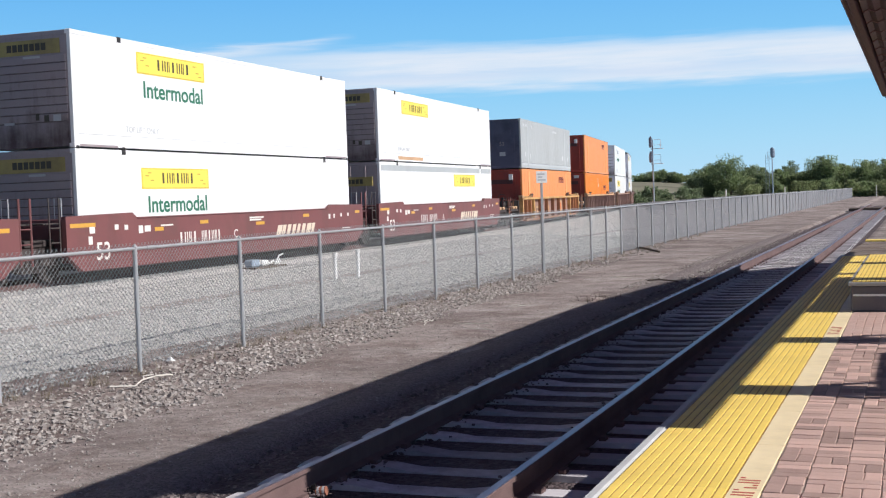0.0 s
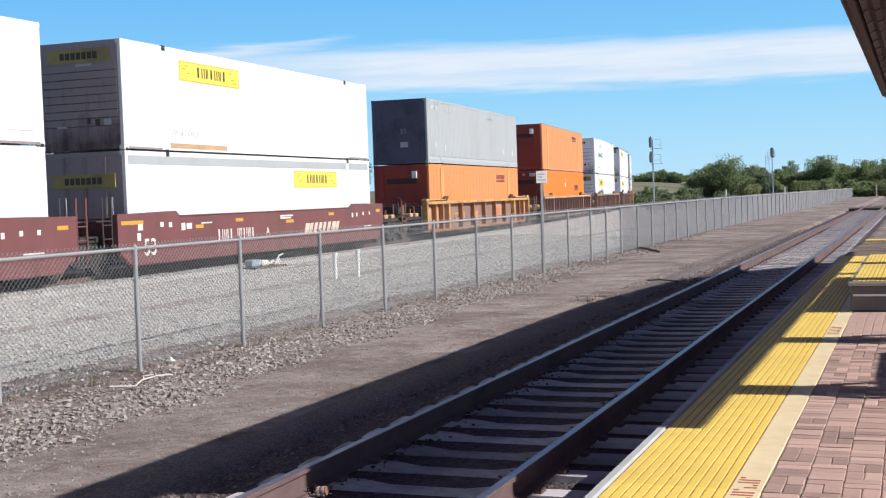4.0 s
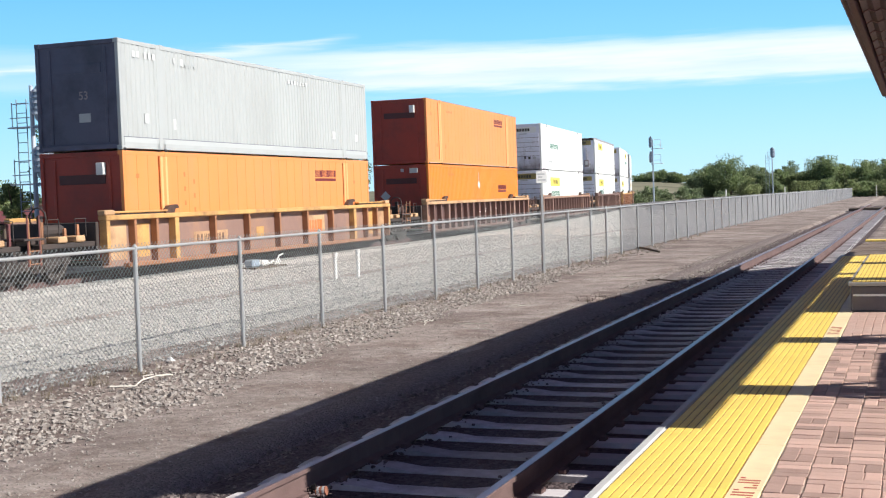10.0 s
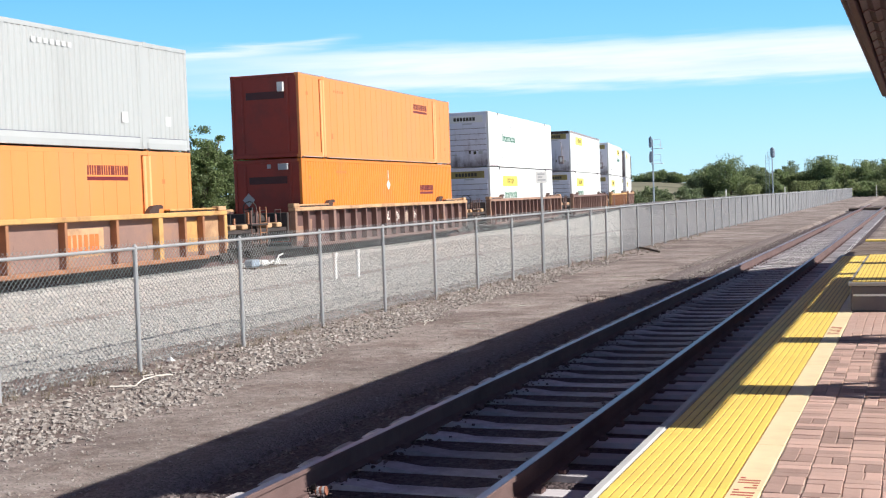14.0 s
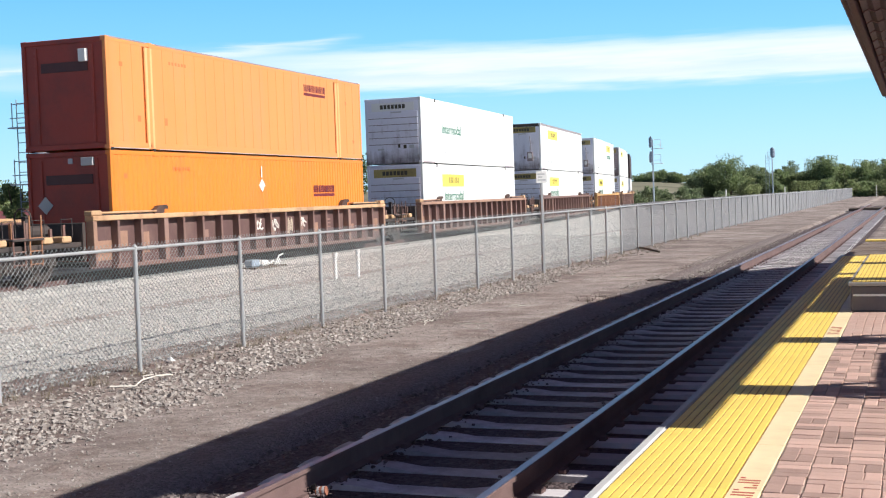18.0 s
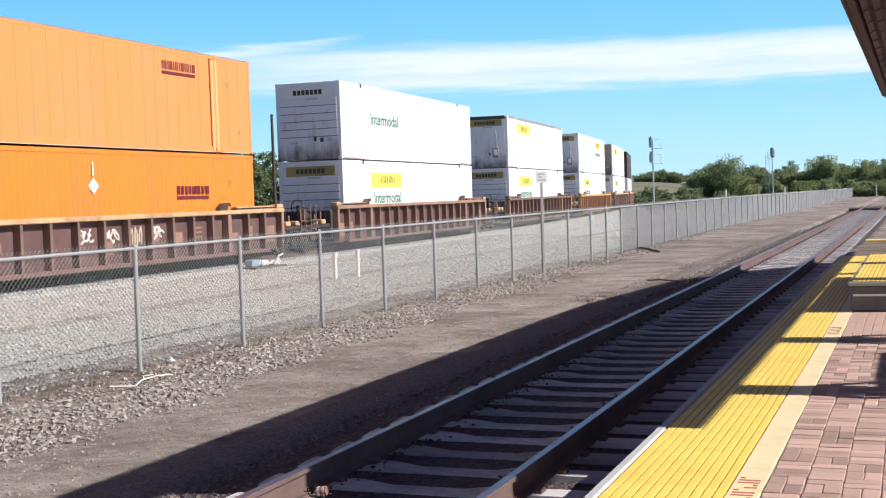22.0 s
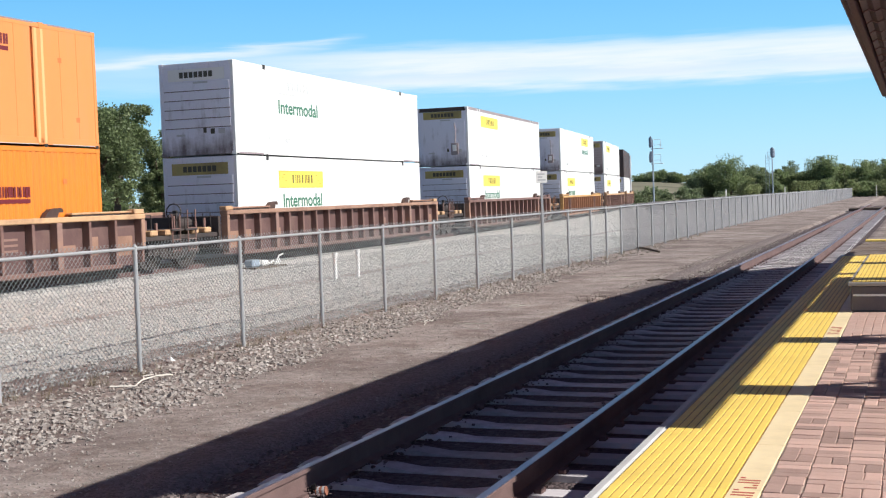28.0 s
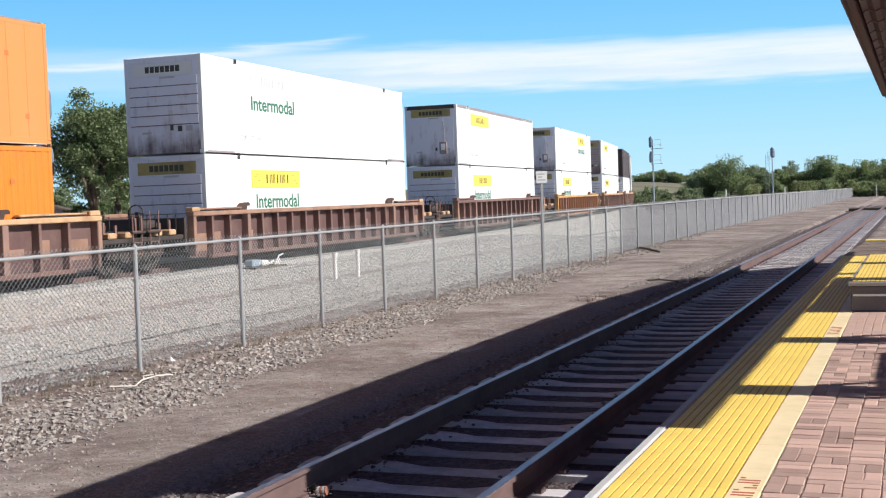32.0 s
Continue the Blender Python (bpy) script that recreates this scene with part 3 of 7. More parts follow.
    for z in (-120, 1900):
        s.v += [(4000 * math.sin(2 * math.pi * i / k), 4000 * math.cos(2 * math.pi * i / k), z) for i in range(k)]
    s.f = [(i, (i + 1) % k, k + (i + 1) % k, k + i) for i in range(k)]
    ob = solid("backdrop", s, m, "clear blue summer sky with thin white cirrus", "sky", kind="structure", fix=False)


def build_apron():
    """The gravelled strip between the fence and the far track."""
    ys = [-10 + 1.0 * i for i in range(63)] + [54 + 3.0 * i for i in range(28)]
    s = Shape()
    n = 20
    for y in ys:
        left = -16.5 - 0.00075 * max(y - 9, 0) ** 2               # it follows the bend of the far track
        right = -6.85 + 0.4 * noise.noise((0.0, y * 0.4, 3.0))
        for i in range(n):
            x = left + (right - left) * i / (n - 1)
            s.v.append((x, y, ground_height(x, y) + (0.006 if i < n - 1 else -0.01)))
    s.f = [(j * n + i, j * n + i + 1, (j + 1) * n + i + 1, (j + 1) * n + i) for j in range(len(ys) - 1) for i in range(n - 1)]
    solid("gravel_apron", s, BED_PALE, "pale gravel strip between fence and far track", "gravel", kind="structure", smooth=True, fix=False)


build_ground()
build_sky()
build_apron()


# ---- loose stones ----
def scatter(name, label, material, spots, lo, hi, rng, flat=0.7, category="stones"):
    """Many small angular stones in one mesh; spots: n x 3 places."""
    cube = np.array([(x, y, z) for x in (-1, 1) for y in (-1, 1) for z in (-1, 1)], float) * 0.62
    faces = np.array([(0, 1, 3, 2), (4, 6, 7, 5), (0, 4, 5, 1), (2, 3, 7, 6), (0, 2, 6, 4), (1, 5, 7, 3)])
    n = len(spots)
    v = cube[None] * rng.uniform(0.55, 1.25, (n, 8, 3))
    size = (lo + (hi - lo) * rng.random(n) ** 2)[:, None, None]
    q = rng.normal(size=(n, 4))
    q /= np.linalg.norm(q, axis=1)[:, None]
    w, x, y, z = q.T
    rot = np.array([[1 - 2 * (y * y + z * z), 2 * (x * y - z * w), 2 * (x * z + y * w)],
                    [2 * (x * y + z * w), 1 - 2 * (x * x + z * z), 2 * (y * z - x * w)],
                    [2 * (x * z - y * w), 2 * (y * z + x * w), 1 - 2 * (x * x + y * y)]]).transpose(2, 0, 1)
    v = np.einsum("nij,nkj->nki", rot, v * size)
    v[:, :, 2] *= flat
    v += spots[:, None, :]
    me = bpy.data.meshes.new(name)
    me.from_pydata(v.reshape(-1, 3).tolist(), [], (faces[None] + 8 * np.arange(n)[:, None, None]).reshape(-1, 4).tolist())
    me.materials.append(material)
    return tagged(new(name, me), label, category, kind="stuff")


def build_stones():
    rng = np.random.default_rng(3)

    def spread(n, x0, x1, y0, y1, power=1.6):
        t = rng.random(n) ** power
        return np.stack([rng.uniform(x0, x1, n), y0 + (y1 - y0) * t, np.zeros(n)], 1)
    # the rubble strip along the fence, thinning out towards the track
    p = spread(40000, -7.2, -3.3, 6, 46, 1.35)
    edge = np.interp(p[:, 1], (6, 12, 14, 17, 26, 31, 46), (-3.8, -3.98, -4.1, -4.5, -4.7, -5.05, -5.3)) + 0.16 * np.sin(p[:, 1] * 0.8) + 0.13 * np.sin(p[:, 1] * 2.3 + 1)
    middle = 0.5 * (edge - 5.55)
    keep = (p[:, 0] < edge + 0.10 * rng.normal(size=len(p))) & (rng.random(len(p)) < np.clip(1.3 - np.abs(p[:, 0] - middle) / 1.15, 0.10, 1)) & ((p[:, 1] < 32) | (rng.random(len(p)) < 0.3))
    p = p[keep]
    p[:, 2] = [ground_height(a, b) + 0.008 for a, b, _ in p]
    scatter("rubble", "grey-brown broken stones strewn along the fence", STONES_BROWN, p, 0.011, 0.044, rng, 0.65)
    # coarser broken rock further along the strip
    p = spread(1500, -6.1, -4.3, 13, 36, 1.0)
    side = np.interp(p[:, 1], (13, 17, 26, 36), (-4.5, -4.75, -4.95, -5.3)) + 0.2 * np.sin(p[:, 1] * 1.1)
    p = p[(p[:, 0] < side) & (rng.random(len(p)) < 0.45 + 0.4 * np.sin(p[:, 1] * 2.1 + p[:, 0] * 3.0))]
    p[:, 2] = [ground_height(a, b) + 0.012 for a, b, _ in p]
    scatter("coarse_rubble", "coarse grey-brown broken rock along the fence", STONES_BROWN, p, 0.03, 0.062, rng, 0.6)
    # single small stones on the dirt
    p = spread(15000, -5.6, -1.9, 6, 70, 1.9)
    p[:, 2] = [ground_height(a, b) + 0.003 for a, b, _ in p]
    scatter("gravel", "small loose gravel on the dirt", STONES_BROWN, p, 0.004, 0.017, rng)
    # pale ballast between the fence and the far track
    p = spread(50000, -16.3, -6.2, 9, 56, 1.35)
    keep = rng.random(len(p)) < np.clip((-6.4 - p[:, 0]) / 2.8, 0.2, 1)
    p = p[keep]
    bed = 0.04 - 0.185 * np.maximum(p[:, 0] + 15.1 + 0.00075 * np.maximum(p[:, 1] - 9, 0) ** 2, 0)   # the shoulder of the far track
    p[:, 2] = np.maximum([ground_height(a, b) + 0.012 for a, b, _ in p], bed + 0.008)
    scatter("ballast", "pale grey crushed-rock ballast beyond the fence", STONES_PALE, p, 0.018, 0.05, rng, 0.6)
    # ballast between and beside the near rails
    p = spread(26000, -2.15, 1.45, 5, 60, 1.7)
    keep = (p[:, 0] > -1.5) | (rng.random(len(p)) < np.clip((p[:, 0] + 2.2) / 0.5, 0.05, 1))
    p = p[keep]
    tie = np.abs((p[:, 1] - 5.432) / 0.597 - np.round((p[:, 1] - 5.432) / 0.597)) < 0.22
    p = p[~tie | (p[:, 0] < -1.3) | (rng.random(len(p)) < 0.08)]
    p[:, 2] = np.where(p[:, 0] < -1.45, -0.235, -0.226) + rng.uniform(-0.02, 0.012, len(p))
    outer = p[:, 0] < -1.35
    scatter("track_ballast", "brown-stained ballast between the ties", STONES_TRACK, p[~outer], 0.012, 0.034, rng)
    scatter("shoulder_gravel", "dusty brown stones beside the near track", STONES_SHOULDER, p[outer], 0.012, 0.036, rng)
    q = spread(1800, 0.0, 1.0, 5, 60, 1.7)
    q[:, 0] = np.where(rng.random(len(q)) < 0.5, -0.43 - 0.26 * q[:, 0] ** 0.6, 0.43 + 0.26 * q[:, 0] ** 0.6)
    q[:, 2] = -0.185 + rng.uniform(0, 0.03, len(q)) + 0.05 * (np.abs(q[:, 0]) - 0.43)
    scatter("rail_side_ballast", "dark stained ballast heaped against the rails", STONES_TRACK, q, 0.010, 0.024, rng)
    # lighter stones put sunlight into the shoulder's colour beyond the canopy's shadow
    p = spread(2200, -2.7, -1.5, 25.5, 46, 1.3)
    p[:, 2] = -0.205
    scatter("shoulder_ballast", "grey-brown stones on the track shoulder", STONES_BROWN, p, 0.012, 0.034, rng)
    # sunlight on the open track is painted by these paler stones
    p = spread(2600, -0.65, 0.65, 26.5, 46, 1.2)
    p[:, 2] = -0.212
    scatter("sunlit_ballast", "pale ballast between the rails, coloured as sunlit", STONES_PALE, p, 0.015, 0.04, rng)


build_stones()


# ---- the near track ----
def rail_profile(x):
    return [(x - 0.07, -0.172), (x + 0.07, -0.172), (x + 0.07, -0.160), (x + 0.012, -0.140), (x + 0.010, -0.045), (x + 0.036, -0.032),
            (x + 0.036, -0.006), (x + 0.030, -0.002), (x - 0.030, -0.002), (x - 0.036, -0.006), (x - 0.036, -0.032), (x - 0.010, -0.045), (x - 0.012, -0.140), (x - 0.07, -0.160)]


def tie_shape(y=0.0, s=None):
    """A concrete tie: high rail seats and a lower middle."""
    s = s or Shape()
    top = [(-1.29, -0.215), (-1.21, -0.165), (-0.50, -0.172), (-0.28, -0.200), (0.28, -0.200), (0.50, -0.172), (1.21, -0.165), (1.29, -0.215)]
    n = len(top)
    vs = [(a, y - 0.10, b) for a, b in top] + [(a, y + 0.10, b) for a, b in top] + [(a, y - 0.13, -0.34) for a, _ in top] + [(a, y + 0.13, -0.34) for a, _ in top]
    fs = [(i, i + 1, n + i + 1, n + i) for i in range(n - 1)] + [(2 * n + i, 2 * n + i + 1, i + 1, i) for i in range(n - 1)] + [(n + i, n + i + 1, 3 * n + i + 1, 3 * n + i) for i in range(n - 1)]
    fs += [(0, n, 3 * n, 2 * n), (n - 1, 2 * n - 1, 4 * n - 1, 3 * n - 1)]
    s.add(vs, fs)
    return s


def build_near_track():
    tr = thing("railway_track", "rusty steel rails on concrete ties in brown ballast", "railway track", kind="structure")
    for x in (-0.7535, 0.7535):
        r = part("rail", Shape().prism(rail_profile(x), -20, 115), RAIL_RUST, tr)
        part("running_surface", Shape().box(x - 0.029, x + 0.029, -20, 115, -0.003, 0.0015), RAIL_HEAD, r, "polished steel running surface")
        for y in (7.15, 22.4):
            plate = Shape().box(x - 0.052, x - 0.014, y - 0.35, y + 0.35, -0.135, -0.05, 0.006)
            for k in (-0.25, -0.1, 0.1, 0.25):
                plate.tube((x - 0.085, y + k, -0.09), (x - 0.05, y + k, -0.09), 0.016, 6)
            part("joint_bar", plate, RAIL_RUST, r, "bolted rusty joint bar")
    me = tie_shape().mesh("tie", TIE)
    clip = Shape()
    for x in (-0.7535, 0.7535):
        for k in (-1, 1):
            clip.box(x + k * 0.115 - 0.03, x + k * 0.115 + 0.03, -0.05, 0.05, -0.175, -0.135, 0.008)
    cm = clip.mesh("clip", RAIL_RUST)
    for i in range(-15, 90):
        y = 5.432 + 0.597 * i
        t = part("tie", me, None, tr, at=pose(0, y, 0, 0, 0, random.uniform(-0.4, 0.4)))
        part("rail_clips", cm, None, t)
    s = Shape()
    for i in range(90, 176):
        tie_shape(5.432 + 0.597 * i, s)
    ob = part("far_ties", s, TIE, tr, fix=False)
    ob["kind"] = "stuff"
    bed = Shape().prism([(-1.98, -0.36), (-1.66, -0.225), (-1.40, -0.225), (-1.30, -0.212), (1.5, -0.212), (1.5, -0.5)], -20, 115)
    s = Shape()
    ys = [-20 + 0.5 * i for i in range(150)]
    n = 5
    for y in ys:
        left = -2.45 + 0.22 * noise.noise((2.0, y * 0.55, 0.0)) + 0.10 * noise.noise((7.0, y * 2.1, 0.0))
        for i in range(n):
            x = left + (-1.72 - left) * i / (n - 1)
            s.v.append((x, y, (-0.225, -0.186, -0.186, -0.205, -0.26)[i] + 0.012 * noise.noise((x * 4, y * 3, 2.0))))
    s.f = [(j * n + i, j * n + i + 1, (j + 1) * n + i + 1, (j + 1) * n + i) for j in range(len(ys) - 1) for i in range(n - 1)]
    solid("track_shoulder", s, BED_SHOULDER, "stained grey-brown gravel shoulder beside the near track", "gravel", kind="structure", smooth=True, fix=False)
    solid("ballast_bed", bed, BED_DARK, "brown-stained ballast bed of the near track", "ballast", kind="structure")


build_near_track()


# ---- the platform ----
EDGE = 1.585
TACTILE_END, BRICK_START = TACTILE_BRICK


def tactile_mesh(x0, x1, y0, y1, z0, z1):
    """A tactile plate: flat raised bars between narrow grooves."""
    n = round((x1 - x0) / 0.058)
    a = (x1 - x0) / n
    p, q = 0.5 * a - 0.0048, 0.5 * a - 0.0068
    prof = [(x1 - 0.002, z0 - 0.003), (x0 + 0.002, z0 - 0.003)]
    for i in range(n):
        x = x0 + a * (i + 0.5)
        prof += [(x - p, z0), (x - q, z1), (x + q, z1), (x + p, z0)]
    s = Shape().prism(prof, y0, y1)
    return s.mesh("tactile_plate", TACTILE)


def build_platform():
    pf = thing("platform", "brick station platform with a yellow tactile warning edge", "platform", kind="structure")
    part("slab", Shape().box(EDGE + 0.02, 12.0, -30, 26.6, -0.6, 0.155), CONCRETE, pf)
    part("slab", Shape().box(EDGE + 0.02, 12.0, 26.9, 30.0, -0.6, 0.155), CONCRETE, pf)
    y = -5.04
    e = Shape().box(EDGE - 0.03, EDGE + 0.055, -1.515, 1.515, 0.02, 0.197, 0.02).mesh("edge_stone", CONCRETE_PALE)
    while y < 28.6:
        part("edge_stone", e, None, pf, at=pose(0, y, 0))
        y += 3.04
    # tactile plates with raised ribs along the track
    plate = tactile_mesh(EDGE + 0.06, TACTILE_END, -0.3045, 0.3045, 0.188, 0.196)
    part("tactile_bed", Shape().box(EDGE + 0.06, TACTILE_END, -6.3, 29.45, 0.15, 0.1925), TACTILE_BED, pf, "darker ochre floor of the tactile plates' grooves")
    for i in range(-17, 41):
        part("tactile_plate", plate, None, pf, at=pose(0, 4.6 + 0.612 * i, 0))
    strip = Shape().box(TACTILE_END + 0.005, BRICK_START - 0.004, -0.61, 0.61, 0.150, 0.196, 0.004).mesh("painted_strip", PALE_YELLOW)
    for i in range(-8, 20):
        part("painted_strip", strip, None, pf, at=pose(0, 4.9 + 1.224 * i, 0))
    # red stencilled marks that cannot be read
    for y in (6.86, 14.6, 29.0):
        for i in range(13):
            x0, x1 = ((0.03, 0.15), (0.03, 0.06), (0.12, 0.15), (0.03, 0.15), (0.08, 0.15))[i * 3 % 5]
            part("stencil_bar", Shape().box(TACTILE_END + x0, TACTILE_END + x1, y - 0.55 + 0.058 * i, y - 0.55 + 0.058 * i + 0.024, 0.195, 0.1975), RED_MARK, pf, "faded red stencilled bar")
    part("joint_bed", Shape().box(BRICK_START, 12.0, -30, 30.0, 0.150, 0.189), JOINT, pf)
    ramp = part("ramp", Shape().prism([(30.0, 0.12), (43.0, -0.15), (43.0, -0.4), (30.0, -0.4)], EDGE + 0.02, 6.0, "x"), BARK, pf, "dark timber ramp at the platform's end")
    board = Shape().box(EDGE, 6.0, -0.125, 0.125, 0.0, 0.045, 0.006).mesh("plank", PLANK)
    for i in range(47):
        y = 30.16 + 0.275 * i
        part("plank", board, None, ramp, at=pose(0, y, 0.116 - 0.27 * (y - 30) / 13 + random.uniform(-0.006, 0.006), -1.19, 0, random.uniform(-0.3, 0.3)))
    part("ramp_edge", Shape().box(EDGE, 6.0, 43.0, 43.8, -0.4, -0.06, 0.01), TACTILE, ramp, "yellow ramp edge")


build_platform()


def build_raised_platform():
    rp = thing("raised_boarding_platform", "low raised concrete boarding platform with yellow tactile top", "boarding platform", at=pose(2.46, 16.5, 0.197))
    part("base", Shape().box(0, 2.6, 0, 6.2, 0, 0.34, 0.02), KERB, rp)
    part("kerb_line", Shape().box(0.03, 2.6, -0.012, 0.0, 0.205, 0.232), SIGN_WHITE, rp, "white edge strip")
    part("top_slab", Shape().box(-0.03, 2.6, -0.03, 6.2, 0.34, 0.385, 0.01), CONCRETE, rp)
    plate = tactile_mesh(0.02, 0.64, 0.005, 0.615, 0.388, 0.399)
    part("tactile_bed", Shape().box(0.02, 0.64, 0.005, 6.195, 0.385, 0.3955), TACTILE_BED, rp, "darker ochre floor of the tactile plates' grooves")
    for i in range(10):
        part("tactile_plate", plate, None, rp, at=pose(0, 0.62 * i, 0))


build_raised_platform()


# ---- the platform canopy ----
def build_canopy():
    cp = thing("platform_canopy", "brown platform canopy with clay tile roof and corrugated soffit", "canopy")
    y0, y1, xl, xr, ze = 7.85, 22.75, CANOPY_X, 6.27, CANOPY_Z
    yl, yr = 5.8, 8.73                                    # both ends are cut askew
    ym, yf = 28.5, 33.0                                  # the far ends of the ridge and of the back eave
    xm, zr = (xl + xr) / 2, 4.25
    # two roof slopes
    for a, b, za, ya, yb, nm in ((xl, xm, ze, yl, y1, "roof_slope"), (xr - 0.2, xm, ze + 0.1, 7.92, yf, "roof_slope")):
        s = Shape()
        k = 30
        for i in range(k + 1):
            t = i / k
            yy, ye = y0 + (ym - y0) * t, ya + (yb - ya) * t
            s.v += [(a, ye, za + 0.02), (b, yy, zr), (a, ye, za + 0.10), (b, yy, zr + 0.08)]
        for i in range(k):
            o, p = 4 * i, 4 * i + 4
            s.f += [(o, o + 1, p + 1, p), (o + 2, p + 2, p + 3, o + 3), (o, p, p + 2, o + 2), (o + 1, o + 3, p + 3, p + 1)]
        s.f += [(0, 2, 3, 1), (4 * k, 4 * k + 1, 4 * k + 3, 4 * k + 2)]
        part(nm, s, TILE_ROOF, cp, "red clay tile roof slope")
    part("eave_course", Shape().add([(xr, yr, ze + 0.02), (xr - 0.21, yr, ze + 0.125), (xr, yf, ze + 0.02), (xr - 0.21, yf, ze + 0.125), (xr, yr, ze + 0.10), (xr - 0.21, yr, ze + 0.205), (xr, yf, ze + 0.10), (xr - 0.21, yf, ze + 0.205)],
                                    [(0, 2, 3, 1), (4, 5, 7, 6), (0, 4, 6, 2), (1, 3, 7, 5), (0, 1, 5, 4), (2, 6, 7, 3)]), TILE_ROOF, cp, "red clay tile eave course")
    for x in (xl, xr):
        ya, yb = (yl, y1) if x == xl else (yr, yf)
        part("fascia", Shape().box(x - 0.03, x + 0.03, ya, yb, ze - 0.08, ze + 0.12, 0.008), FASCIA, cp, "weathered brown fascia board")
        part("gutter", Shape().box(x - 0.10 if x == xl else x + 0.031, x - 0.031 if x == xl else x + 0.10, ya, yb - 0.05, ze - 0.02, ze + 0.15, 0.02), FASCIA, cp)
    # soffit: lapped corrugated sheets seen from below, each with a worn lip whose pale colour imitates a reflection
    xs = [xl + 0.05 + 0.05 * i for i in range(int((xr - xl - 0.1) / 0.05) + 1)]
    lap, sheet, lip = 0.80, Shape(), Shape()
    for i, x in enumerate(xs):
        z = ze - 0.02 + (0.012 if i % 2 else -0.012)
        sheet.v += [(x, 0.0, z + 0.008), (x, lap + 0.02, z + 0.021), (x, lap + 0.02, z + 0.013), (x, 0.0, z)]
        lip.v += [(x, -0.010, z + 0.007), (x, 0.0, z + 0.007), (x, 0.0, z - 0.002), (x, -0.010, z - 0.002)]
    for i in range(len(xs) - 1):
        o, p = 4 * i, 4 * i + 4
        for m in (sheet, lip):
            m.f += [(o + a, p + a, p + (a + 1) % 4, o + (a + 1) % 4) for a in range(4)]
    sm, lm = sheet.mesh("soffit_sheet", CANOPY), lip.mesh("sheet_lip", CANOPY_GLINT_LIP)
    yy = yr + 0.2
    while yy < y1 - lap:
        sh = part("soffit_sheet", sm, None, cp, "dark maroon corrugated soffit sheet", at=pose(0, yy, 0))
        part("sheet_lip", lm, None, sh, "worn sheet edge, lightened as a reflection")
        yy += lap
    part("soffit", Shape().box(xl + 0.04, xr - 0.04, yr + 0.05, y1 - 0.05, ze + 0.05, ze + 0.065), CANOPY, cp, "dark brown soffit boards")
    # columns under the far eave, with curved braces
    for y in (10.42, 13.78, 17.15, 20.5, 23.86, 27.2, 30.56):
        c = part("column", Shape().box(5.83, 6.17, y - 0.25, y + 0.21, 0.19, ze + 0.03, 0.015), CANOPY, cp)
        for side, reach in ((1, 0.25), (-1, 0.10)):
            e = y + (0.20 if side > 0 else -0.24)
            pts = [(6.1, e + side * reach * math.sin(math.pi * i / 12), 1.92 + 0.068 * i) for i in range(13)]
            part("brace", Shape().bent(pts, 0.055), CANOPY, c, "curved iron bracket")
        part("brace_tie", Shape().box(6.06, 6.14, y + 0.19, y + 0.44, 2.26, 2.40, 0.01), CANOPY, c)


build_canopy()


def build_notice_board():
    nb = thing("notice_board", "dark brown notice board standing between canopy columns", "notice board", at=pose(6.0, 11.75, 0.195))
    part("panel", Shape().box(-0.03, 0.03, -0.98, 0.98, 0.55, 2.16, 0.01), CANOPY, nb)
    for k in (-0.9, 0.9):
        part("leg", Shape().box(-0.04, 0.04, k - 0.04, k + 0.04, 0, 2.2, 0.006), CANOPY, nb)


build_notice_board()


# ---- the chain-link fence ----
FENCE_X = -5.93
POSTS = [7.7 + 2.53 * i for i in range(12)] + [37.47, 39.49] + [42.04 + 2.45 * i for i in range(61)]   # where the posts stand along the fence
NEW_NET_END = 39.0                                        # beyond this post the netting is older and dull


